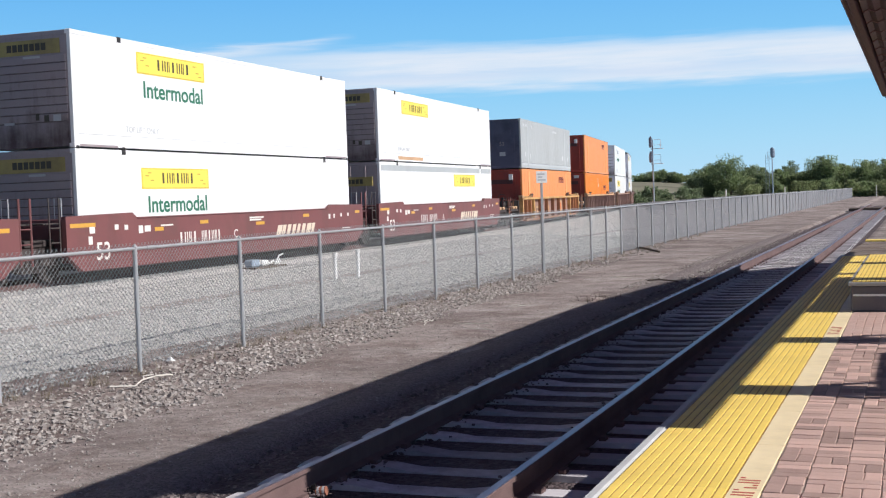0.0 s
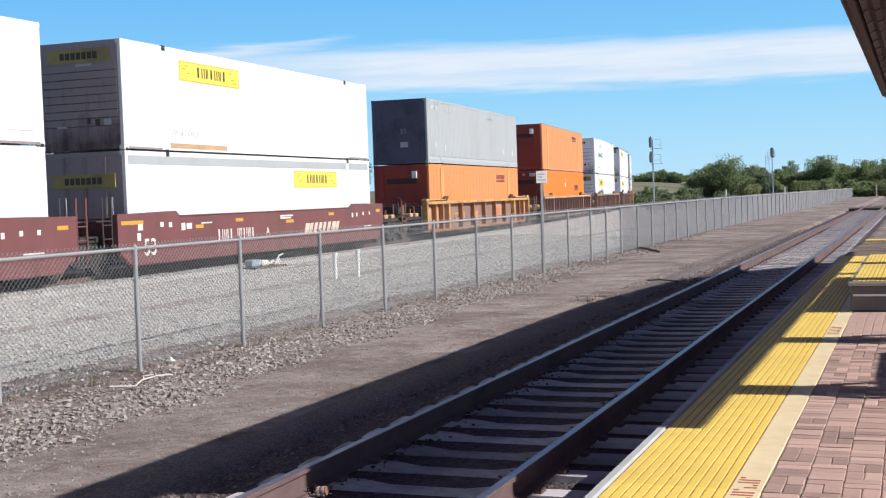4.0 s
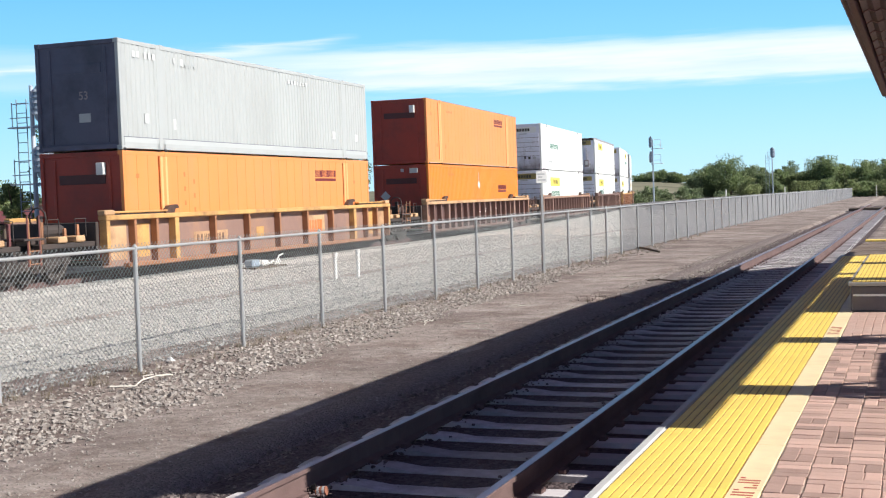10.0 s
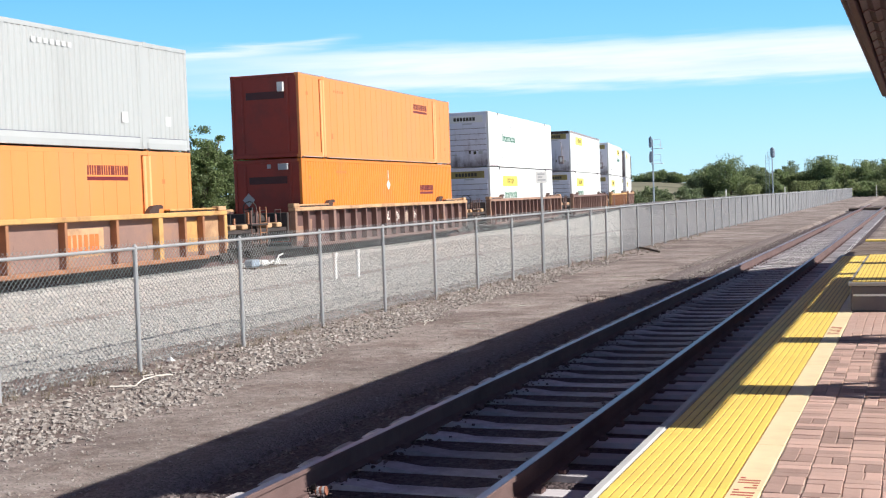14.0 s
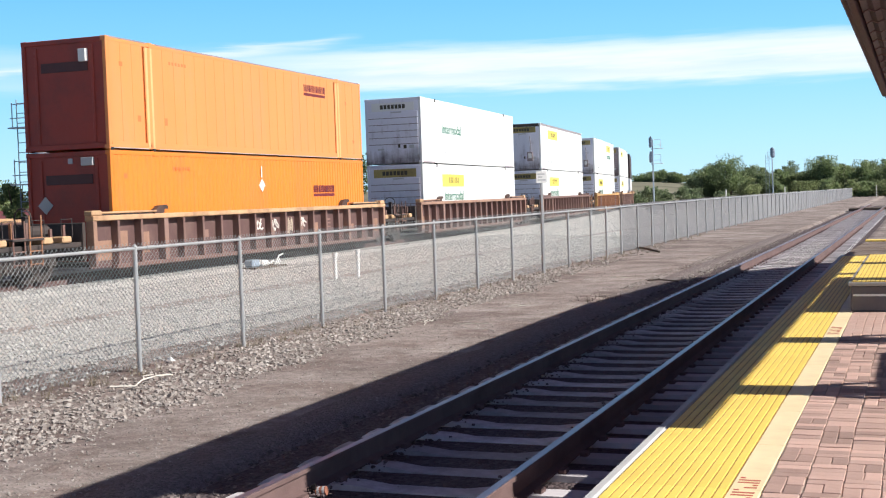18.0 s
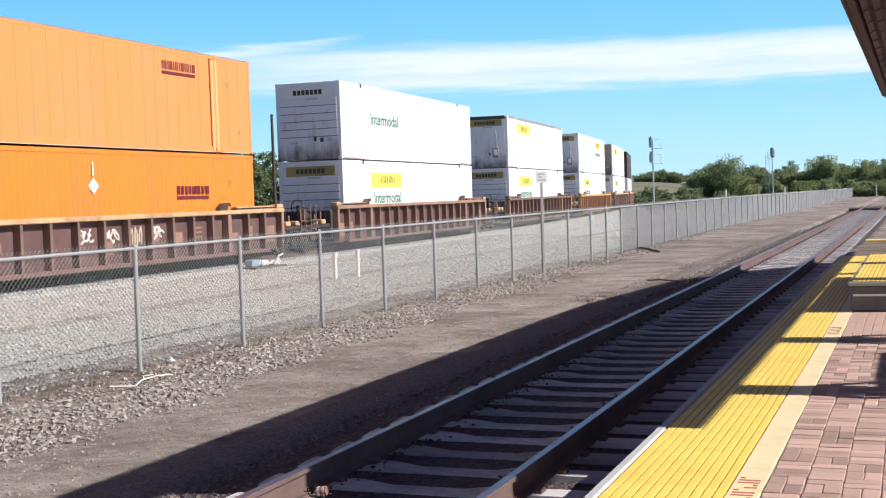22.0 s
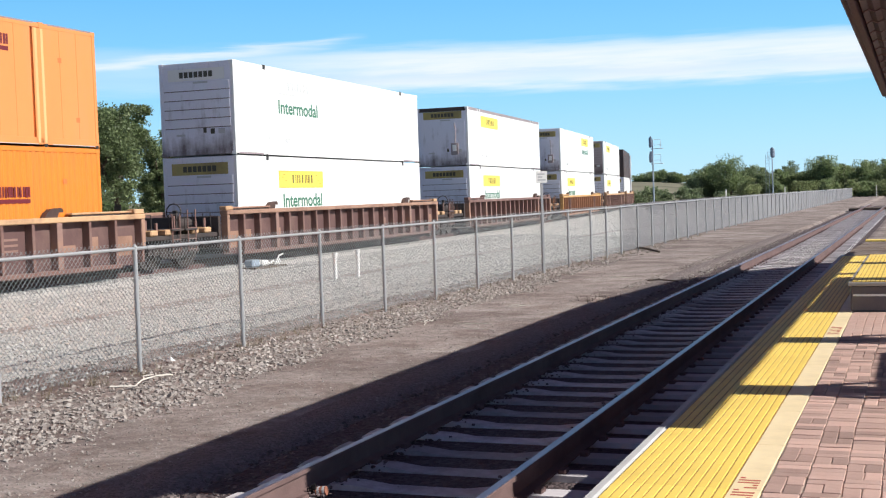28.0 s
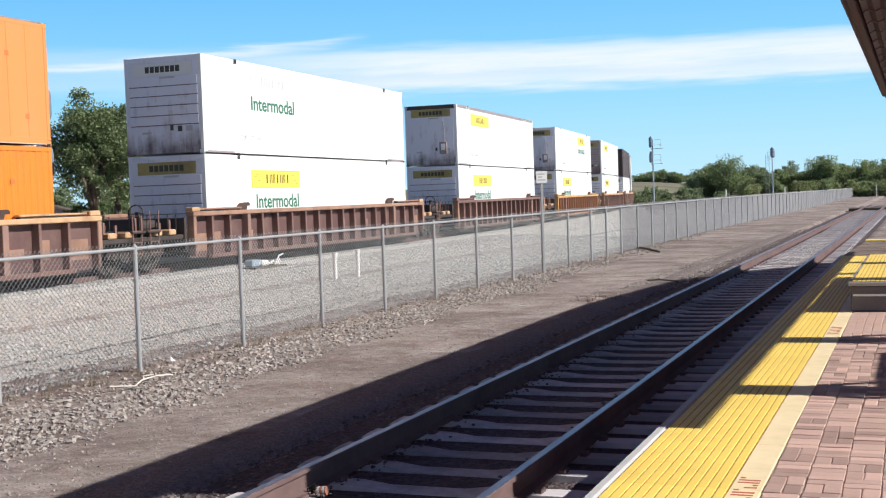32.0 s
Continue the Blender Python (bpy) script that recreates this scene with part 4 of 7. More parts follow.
def build_fence():
    fe = thing("chain_link_fence", "galvanised chain-link fence with round posts and top rail", "fence")
    post = Shape().tube((0, 0, -0.3), (0, 0, 1.38), 0.030, 10)
    post.tube((0, 0, 1.38), (0, 0, 1.415), 0.036, 10, 0.012)
    pm = post.mesh("post", GALV)
    bm = Shape().tube((0, 0, -0.012), (0, 0, 0.012), 0.034, 8).mesh("tie_band", GALV)
    sleeve = Shape().tube((0, 0.25, 1.36), (0, 0.42, 1.36), 0.0255, 8).mesh("rail_sleeve", GALV)

    def netting(material, r, gap):
        s = Shape()
        z0, z1, step = -0.14, 1.43, 0.0735
        h = z1 - z0
        for d in (0, 1):
            a = -h
            while a < gap:
                # the wire rises from (a, z0) to (a + h, z1), or falls
                y0, y1 = max(a, 0), min(a + h, gap)
                if y1 - y0 > 0.02:
                    za, zb = z0 + (y0 - a), z0 + (y1 - a)
                    if d:
                        za, zb = z1 - (y0 - a), z1 - (y1 - a)
                    x = -0.034 - 0.004 * d
                    p, q = Vector((x, y0, za)), Vector((x, y1, zb))
                    w = Vector((0, -(q - p).z, (q - p).y)).normalized() * r
                    o = Vector((r, 0, 0))
                    s.add([p + w - o * 0.5, p - w - o * 0.5, p + o, q + w - o * 0.5, q - w - o * 0.5, q + o], [(0, 3, 5, 2), (2, 5, 4, 1), (1, 4, 3, 0)])
                a += step
        return s.mesh("netting", material, fix=False)
    spans = {}

    def span(gap, fresh):
        """The rail, netting and tension wire of one bay, shared by bays of the same length."""
        key = (round(gap, 2), fresh)
        if key not in spans:
            spans[key] = (Shape().tube((0, 0, 1.36), (0, gap, 1.36), 0.021, 8, caps=False).mesh("top_rail", GALV),
                          netting(GALV_WIRE, 0.0027, gap) if fresh else netting(GALV_DULL, 0.0052, gap),
                          Shape().tube((-0.042, 0, -0.08), (-0.042, gap, -0.08), 0.003, 4, caps=False).mesh("tension_wire", GALV))
        return spans[key]
    for i, y in enumerate(POSTS[:-1]):
        z = 0.0 if y < 60 else -0.0016 * (y - 60)
        at = pose(FENCE_X, y, z)
        fresh = y < NEW_NET_END
        rail, net, wire = span(POSTS[i + 1] - y, fresh)
        part("post", pm, None, fe, at=at)
        part("top_rail", rail, None, fe, at=at)
        for h in (0.1, 0.55, 1.0, 1.3) if y < 33 else ():
            part("tie_band", bm, None, fe, at=pose(FENCE_X, y, z + h))
        if i % 3 == 2:
            part("rail_sleeve", sleeve, None, fe, at=at)
        part("netting", net, None, fe, "bright wire netting" if fresh else "dull grey wire netting", at=at)
        if y < 60:
            part("tension_wire", wire, None, fe, at=at)


build_fence()


# ---- signals, signs, poles ----
def ladder(x, y, z0, z1, w=0.4):
    s = Shape()
    s.tube((x - w / 2, y, z0), (x - w / 2, y, z1), 0.02, 5).tube((x + w / 2, y, z0), (x + w / 2, y, z1), 0.02, 5)
    z = z0 + 0.2
    while z < z1:
        s.tube((x - w / 2, y, z), (x + w / 2, y, z), 0.013, 5)
        z += 0.32
    return s


def capsule(x, y, z, r, h, n=14):
    """An upright rounded body."""
    s = Shape()
    rows = [(-0.5, 0.25), (-0.47, 0.55), (-0.40, 0.85), (-0.28, 1.0), (0.28, 1.0), (0.40, 0.85), (0.47, 0.55), (0.5, 0.25)]
    for k, w in rows:
        s.v += [(x + r * w * math.cos(2 * math.pi * i / n), y + 0.7 * r * w * math.sin(2 * math.pi * i / n), z + h * k) for i in range(n)]
    m = len(rows)
    s.f = [(j * n + i, j * n + (i + 1) % n, (j + 1) * n + (i + 1) % n, (j + 1) * n + i) for j in range(m - 1) for i in range(n)]
    s.f += [tuple(range(n))[::-1], tuple(range((m - 1) * n, m * n))]
    return s


def colour_signal(x, y, top, heads, side, label, lean=0.0, head_w=0.55, head_h=1.15, out=0.38, rungs=True, cage=1.0, thick=0.085, tone=None):
    """A signal mast with hooded oval heads on one side and a caged ladder on the other. heads: heights of their middles."""
    sg = thing("railway_signal", label, "railway signal", at=pose(x, y, -0.2, 0, lean, 0))
    part("mast", Shape().tube((0, 0, 0), (0, 0, top), thick, 10, thick * 0.76), SIGNAL_GREY if tone else SIGNAL_LIGHT, sg)
    part("foundation", Shape().box(-0.4, 0.4, -0.4, 0.4, 0, 0.35, 0.03), CONCRETE, sg)
    if rungs:
        part("ladder", ladder(-side * 0.55, 0.15, 0.3, top - 0.4), SIGNAL_GREY, sg)
    plat = Shape()
    for z in heads:
        plat.box(min(0, -side * cage), max(0, -side * cage), -0.02, 0.35, z - head_h * 0.62, z - head_h * 0.62 + 0.04)
        for k in (0.3, 0.75):
            plat.tube((-side * cage * (0.95 - 0.2 * k), -0.02, z - head_h * 0.6 + k), (-side * 0.1, -0.02, z - head_h * 0.6 + k), 0.016, 5)
        plat.tube((-side * cage * 0.8, -0.02, z - head_h * 0.62), (-side * cage * 0.8, -0.02, z + 0.1), 0.018, 5)
    part("maintenance_cage", plat, SIGNAL_LIGHT, sg)
    for z in heads:
        h = part("signal_head", capsule(side * out, -0.05, z, head_w * 0.46, head_h), tone or SIGNAL_GREY, sg, "grey rounded signal head", smooth=True)
        for i in range(5):
            zz = z + head_h * (-0.30 + 0.15 * i)
            # alternate hoods are paler, putting the heads' sunlit side into the paint
            part("hood", Shape().tube((side * out, -0.07, zz), (side * out, -0.07, zz + head_h * 0.07), head_w * 0.50, 16, head_w * 0.44), (tone or SIGNAL_GREY) if i % 2 or tone else SIGNAL_LIGHT, h)
        part("backing", capsule(side * (out + 0.09), 0.10, z - 0.05, head_w * 0.40, head_h * 0.9), SIGNAL_DARK, h, "dark backing board", smooth=True)
        part("bracket", Shape().box(min(0, side * out), max(0, side * out), -0.05, 0.05, z - head_h * 0.66, z - head_h * 0.58), SIGNAL_GREY, sg)
    return sg


colour_signal(-17.25, 100.0, 6.3, [6.1, 4.85], -1, "tall grey signal mast with two heads and small cages", head_w=0.26, head_h=0.95, out=0.13, rungs=False, cage=0.85, thick=0.07, tone=SIGNAL_BLUE)
colour_signal(-12.0, 140.0, 6.0, [5.85], 1, "distant grey signal mast with a single head", head_w=0.46, head_h=1.15, out=0.02, rungs=True, cage=0.62, thick=0.075, tone=SIGNAL_BLUE)
colour_signal(-23.3, 31.6, 6.15, [5.55, 3.70], 1, "silver signal mast with two hooded heads behind the far track", head_w=0.50, head_h=1.2)


def build_small_fixtures():
    sg = thing("warning_sign", "small white sign on a steel post at the fence", "sign", at=pose(FENCE_X + 0.10, 30.22, -0.2, 0, 0, -58))
    part("post", Shape().box(-0.025, 0.025, -0.03, 0.03, 0, 2.66, 0.005), GALV, sg)
    pl = part("panel", Shape().box(0.03, 0.036, -0.145, 0.145, 2.36, 2.67, 0.002), SIGN_WHITE, sg)
    bars = Shape()
    for i, (a, b) in enumerate(((-0.11, 0.11), (-0.10, 0.02), (-0.11, 0.08))):
        bars.box(0.036, 0.038, a, b, 2.42 + 0.075 * i, 2.46 + 0.075 * i)
    part("lettering", bars, LOGO_FADED, pl, "illegible grey lettering")
    for z in (2.39, 2.64):
        part("bolt", Shape().tube((0.034, 0, z), (0.042, 0, z), 0.009, 6), GALV, pl)
    for x, y, h in ((-11.17, 28.76, 0.62), (-10.67, 29.11, 0.68)):
        vp = thing("vent_pipe", "white plastic pipe standing in the ballast", "pipe", at=pose(x, y, -0.2), group="white pipes beyond the fence")
        part("pipe", Shape().tube((0, 0, 0), (0, 0, h), 0.055, 10), SIGN_WHITE, vp)
        part("cap", Shape().tube((0, 0, h), (0, 0, h + 0.09), 0.075, 10), SIGN_WHITE, vp)
    mk = thing("marker_stake", "thin bent white marker stake in the ballast", "stake", at=pose(-12.9, 31.2, -0.1))
    part("stake", Shape().bent([(0, 0, 0), (0.02, 0.02, 0.25), (0, -0.03, 0.42), (0.0, 0.05, 0.55)], 0.02), SIGN_WHITE, mk)
    sm = thing("switch_machine", "grey track switch machine with white painted parts", "switch machine", at=pose(-15.0, 31.6, 0.0))
    part("base", Shape().box(-0.3, 0.3, -0.95, 0.9, -0.1, 0.02, 0.01), BARK, sm)
    part("motor_box", Shape().box(-0.15, 0.15, -0.85, -0.42, 0.02, 0.24, 0.04), SIGNAL_GREY, sm)
    part("gear_box", Shape().box(-0.16, 0.16, -0.25, 0.1, 0.02, 0.2, 0.05), SIGN_WHITE, sm)
    part("cover", Shape().tube((0, -0.42, 0.12), (0, -0.25, 0.12), 0.06, 8), SIGN_WHITE, sm)
    part("conduit", Shape().bent([(0.1, 0.1, 0.06), (0.2, 0.3, 0.16), (0.1, 0.5, 0.05), (0.2, 0.7, 0.12)], 0.03), SIGN_WHITE, sm)
    part("throw_lever", Shape().bent([(0.1, 0.55, 0.05), (0.15, 0.7, 0.28), (0.15, 0.95, 0.33)], 0.028), SIGN_WHITE, sm)
    part("pedestal", Shape().tube((0.05, 0.8, 0.0), (0.05, 0.8, 0.2), 0.07, 8), SIGN_WHITE, sm)
    part("rod", Shape().tube((-1.2, 0.2, 0.0), (0, 0.2, 0.1), 0.03, 6), STEEL, sm)
    st = thing("dry_branch", "bleached bent branch lying on the stones", "branch", at=pose(-5.16, 11.7, -0.17))
    part("stem", Shape().bent([(-0.1, -0.45, 0.03), (0.06, -0.2, 0.0), (-0.02, 0.05, 0.03), (0.04, 0.25, 0.05), (0.1, 0.5, 0.03)], 0.010), WOOD, st)
    part("twig", Shape().bent([(0.0, 0.05, 0.03), (-0.12, 0.22, 0.05), (-0.1, 0.4, 0.04)], 0.005), WOOD, st)
    pp = thing("paper_scrap", "crumpled white paper scrap at the foot of the fence", "litter", at=pose(-6.05, 13.6, -0.19))
    part("sheet", Shape().add([(-0.05, -0.04, 0), (0.05, -0.05, 0.01), (0.06, 0.04, 0.0), (-0.04, 0.05, 0.01), (0.0, 0.0, 0.07), (0.02, 0.01, -0.005)], [(0, 1, 4), (1, 2, 4), (2, 3, 4), (3, 0, 4), (1, 0, 5), (2, 1, 5), (3, 2, 5), (0, 3, 5)]), SIGN_WHITE, pp)
    up = thing("utility_pole", "dark wooden utility pole among the trees", "utility pole", at=pose(-40.0, 76.8, -0.2))
    part("pole", Shape().tube((0, 0, 0), (0, 0, 8.5), 0.14, 10, 0.10), POLE_WOOD, up)


build_small_fixtures()


# ---- trees ----
def tree(name, label, x, y, height, spread, seed, leaves=9000, leaf=0.13, material=0, low=0.15, lean=0.0, category="tree", base=-0.2, leafing=None, fluff=1.0):
    """A tapered trunk with forked limbs and a crown of many small leaves in clumps."""
    rng = np.random.default_rng(seed)
    tr = thing(name, label, category, at=pose(x, y, base))
    wood = Shape()
    fork = height * (0.22 + 0.1 * rng.random())
    wood.tube((0, 0, -0.1), (lean * 0.3, 0, fork), height * 0.032, 9, height * 0.022)
    tips = []
    for i in range(6):
        a = 2 * math.pi * (i + rng.random() * 0.7) / 6
        r = spread * rng.uniform(0.25, 0.6)
        mid = Vector((lean * 0.5 + r * 0.5 * math.cos(a), r * 0.5 * math.sin(a), fork + (height - fork) * 0.35))
        end = Vector((lean + r * math.cos(a), r * math.sin(a), fork + (height - fork) * rng.uniform(0.6, 0.85)))
        wood.tube((lean * 0.3, 0, fork - 0.1), mid, height * 0.017, 6, height * 0.011).tube(mid, end, height * 0.011, 6, height * 0.004)
        tips += [mid, end]
        for _ in range(2):
            e2 = mid + Vector(rng.normal(size=3)) * spread * 0.22
            wood.tube(mid, e2, height * 0.008, 5, height * 0.003)
            tips.append(e2)
    part("trunk", wood, BARK, tr, smooth=True, fix=False)
    # clumps of leaves
    n_cl = int(min(120, max(40, leaves // 150)))
    d = rng.normal(size=(n_cl, 3))
    d /= np.linalg.norm(d, axis=1)[:, None]
    rad = rng.random(n_cl) ** 0.45
    bulge = 1 + 0.28 * np.sin(3 * np.arctan2(d[:, 1], d[:, 0]) + seed) * np.cos(2.2 * d[:, 2] + seed)
    zc = height * (0.5 + low / 2)
    cl = d * rad[:, None] * bulge[:, None] * np.array([spread, spread, height * (0.5 - low / 2)]) * 0.86
    cl[:, 2] += zc
    cl[:, 0] += lean * np.clip(cl[:, 2] / height, 0, 1)
    pick = rng.integers(0, n_cl, leaves)
    size = spread * rng.uniform(0.05, 0.12, n_cl) * fluff
    p = cl[pick] + np.clip(rng.normal(size=(leaves, 3)), -1.7, 1.7) * size[pick][:, None] * np.array([1, 1, 0.75])
    p = p[p[:, 2] > max(0.05, height * low * 0.6)]
    m = len(p)
    u = rng.normal(size=(m, 3))
    u /= np.linalg.norm(u, axis=1)[:, None]
    w = np.cross(u, rng.normal(size=(m, 3)))
    w /= np.linalg.norm(w, axis=1)[:, None]
    s = (leaf * rng.uniform(0.6, 1.4, m))[:, None]
    v = np.stack([p - u * s, p + w * s * 0.55, p + u * s, p - w * s * 0.55], 1)
    me = bpy.data.meshes.new("crown")
    me.from_pydata(v.reshape(-1, 3).tolist(), [], np.arange(4 * m).reshape(-1, 4).tolist())
    me.materials.append((leafing or LEAVES)[material])
    part("crown", me, None, tr)
    return tr


def build_trees():
    big = "broad leafy cottonwood tree behind the far track"
    tree("tree", big, -39.8, 55.9, 8.9, 2.9, 11, 34000, 0.08, 0, low=0.2, fluff=1.25)
    tree("tree", big, -41.0, 59.7, 9.4, 2.3, 12, 34000, 0.08, 0, low=0.22, fluff=1.35)
    tree("tree", "thin green tree behind the far track", -43.8, 54.3, 4.2, 1.5, 27, 6000, 0.09, 1)
    tree("tree", "round green tree behind the far track", -41.0, 64.6, 6.9, 2.5, 13, 30000, 0.08, 0)
    tree("tree", "round green tree behind the far track", -41.0, 68.8, 7.3, 2.7, 14, 26000, 0.08, 1)
    tree("tree", "slender green tree behind the far track", -42.0, 75.0, 6.7, 2.2, 15, 20000, 0.08, 0)
    tree("tree", "slender green tree behind the far track", -44.0, 82.0, 6.4, 2.6, 16, 14000, 0.10, 1)
    tree("tree", "round green tree behind the far track", -46.0, 47.0, 5.5, 2.4, 17, 12000, 0.10, 2)
    tree("tree", "slender green tree behind the far track", -40.9, 83.5, 6.5, 2.0, 18, 14000, 0.09, 0, fluff=1.6)
    tree("tree", "round green tree behind the far track", -42.0, 91.5, 6.9, 2.5, 19, 18000, 0.09, 2, fluff=1.6)
    for i in (0, 4, 7, 8, 9, 10, 11, 12):
        tree("shrub", "dense dark-green bush under the trees", -44.6 + 0.12 * i + 0.5 * (i % 3), 49.0 + 2.7 * i, 2.5 + 0.35 * (i * 7 % 4), 1.7, 200 + i, 5000, 0.10, 2 if i % 3 else 0, low=0.0, category="shrub", fluff=2.0)
    far = "distant leafy tree beyond the yard"
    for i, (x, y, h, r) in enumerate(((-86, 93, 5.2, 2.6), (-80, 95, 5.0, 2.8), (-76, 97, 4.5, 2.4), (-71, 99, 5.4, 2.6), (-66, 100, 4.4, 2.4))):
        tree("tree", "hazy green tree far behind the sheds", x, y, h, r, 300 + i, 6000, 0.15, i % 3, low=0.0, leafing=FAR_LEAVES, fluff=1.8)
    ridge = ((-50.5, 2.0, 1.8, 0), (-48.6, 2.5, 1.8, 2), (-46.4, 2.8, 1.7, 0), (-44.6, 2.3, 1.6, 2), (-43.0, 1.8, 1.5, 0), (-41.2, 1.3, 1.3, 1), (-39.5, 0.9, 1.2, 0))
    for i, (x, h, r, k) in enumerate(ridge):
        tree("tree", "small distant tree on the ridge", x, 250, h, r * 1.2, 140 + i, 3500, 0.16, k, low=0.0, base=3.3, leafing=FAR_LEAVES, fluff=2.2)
    belt = ((-31.7, 4.2, 1.1, 2), (-30.3, 5.4, 1.5, 0), (-28.6, 6.2, 1.7, 2), (-25.6, 7.1, 2.1, 0), (-23.1, 5.9, 1.2, 2), (-21.7, 5.2, 1.1, 1), (-20.2, 5.3, 1.2, 2), (-17.9, 4.8, 1.1, 0), (-16.6, 5.6, 1.3, 2), (-14.9, 4.8, 1.1, 1), (-13.3, 4.4, 1.1, 0), (-12.1, 6.3, 1.5, 2),
            (-10.7, 6.5, 1.5, 0), (-8.6, 5.6, 1.3, 0), (-7.0, 5.5, 1.4, 1), (-5.2, 5.6, 1.4, 0), (-3.6, 5.5, 1.4, 2), (-1.8, 5.5, 1.5, 0), (0.1, 5.6, 1.5, 1), (1.8, 5.3, 1.3, 0))
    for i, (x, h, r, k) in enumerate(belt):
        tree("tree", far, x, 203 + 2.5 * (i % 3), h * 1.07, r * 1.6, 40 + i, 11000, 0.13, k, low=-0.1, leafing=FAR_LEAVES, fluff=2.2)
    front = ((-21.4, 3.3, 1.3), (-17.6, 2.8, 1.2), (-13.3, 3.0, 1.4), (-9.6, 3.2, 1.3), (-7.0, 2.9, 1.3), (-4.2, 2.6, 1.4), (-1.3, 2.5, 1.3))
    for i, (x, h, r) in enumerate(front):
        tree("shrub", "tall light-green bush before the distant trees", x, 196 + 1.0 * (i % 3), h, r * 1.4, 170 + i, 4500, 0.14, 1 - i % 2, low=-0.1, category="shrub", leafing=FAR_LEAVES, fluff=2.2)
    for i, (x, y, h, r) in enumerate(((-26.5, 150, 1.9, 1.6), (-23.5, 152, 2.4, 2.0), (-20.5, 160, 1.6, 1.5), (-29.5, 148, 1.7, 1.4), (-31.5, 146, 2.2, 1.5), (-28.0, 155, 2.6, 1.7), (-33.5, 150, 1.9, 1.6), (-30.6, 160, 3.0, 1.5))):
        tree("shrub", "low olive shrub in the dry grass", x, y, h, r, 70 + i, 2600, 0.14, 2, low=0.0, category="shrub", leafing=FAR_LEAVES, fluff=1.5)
    # a dry grassy bank far off
    s = Shape()
    nx, ny = 40, 14
    for j in range(ny + 1):
        for i in range(nx + 1):
            x, y = -150 + 125 * i / nx, 165 + 110 * j / ny
            h = 4.2 * math.sin(math.pi * min(1.0, j / ny * 1.25) * 0.5) * (1 - max(0.0, (i / nx - 0.75) / 0.25) ** 2)
            s.v.append((x, y, -0.3 + h + 0.25 * noise.noise((x * 0.1, y * 0.1, 0))))
    s.f = [(j * (nx + 1) + i, j * (nx + 1) + i + 1, (j + 1) * (nx + 1) + i + 1, (j + 1) * (nx + 1) + i) for j in range(ny) for i in range(nx)]
    solid("hillside", s, mat("dry_grass_bank", (0.205, 0.195, 0.135), 0.95, var=0.3, scale=0.25, fine=3.0, dirt=(0.10, 0.10, 0.055), dirt_amount=0.85, dirt_scale=0.15, bump=0.3, bscale=4), "dry grassy bank far behind the yard", "hillside", kind="structure", smooth=True)


build_trees()


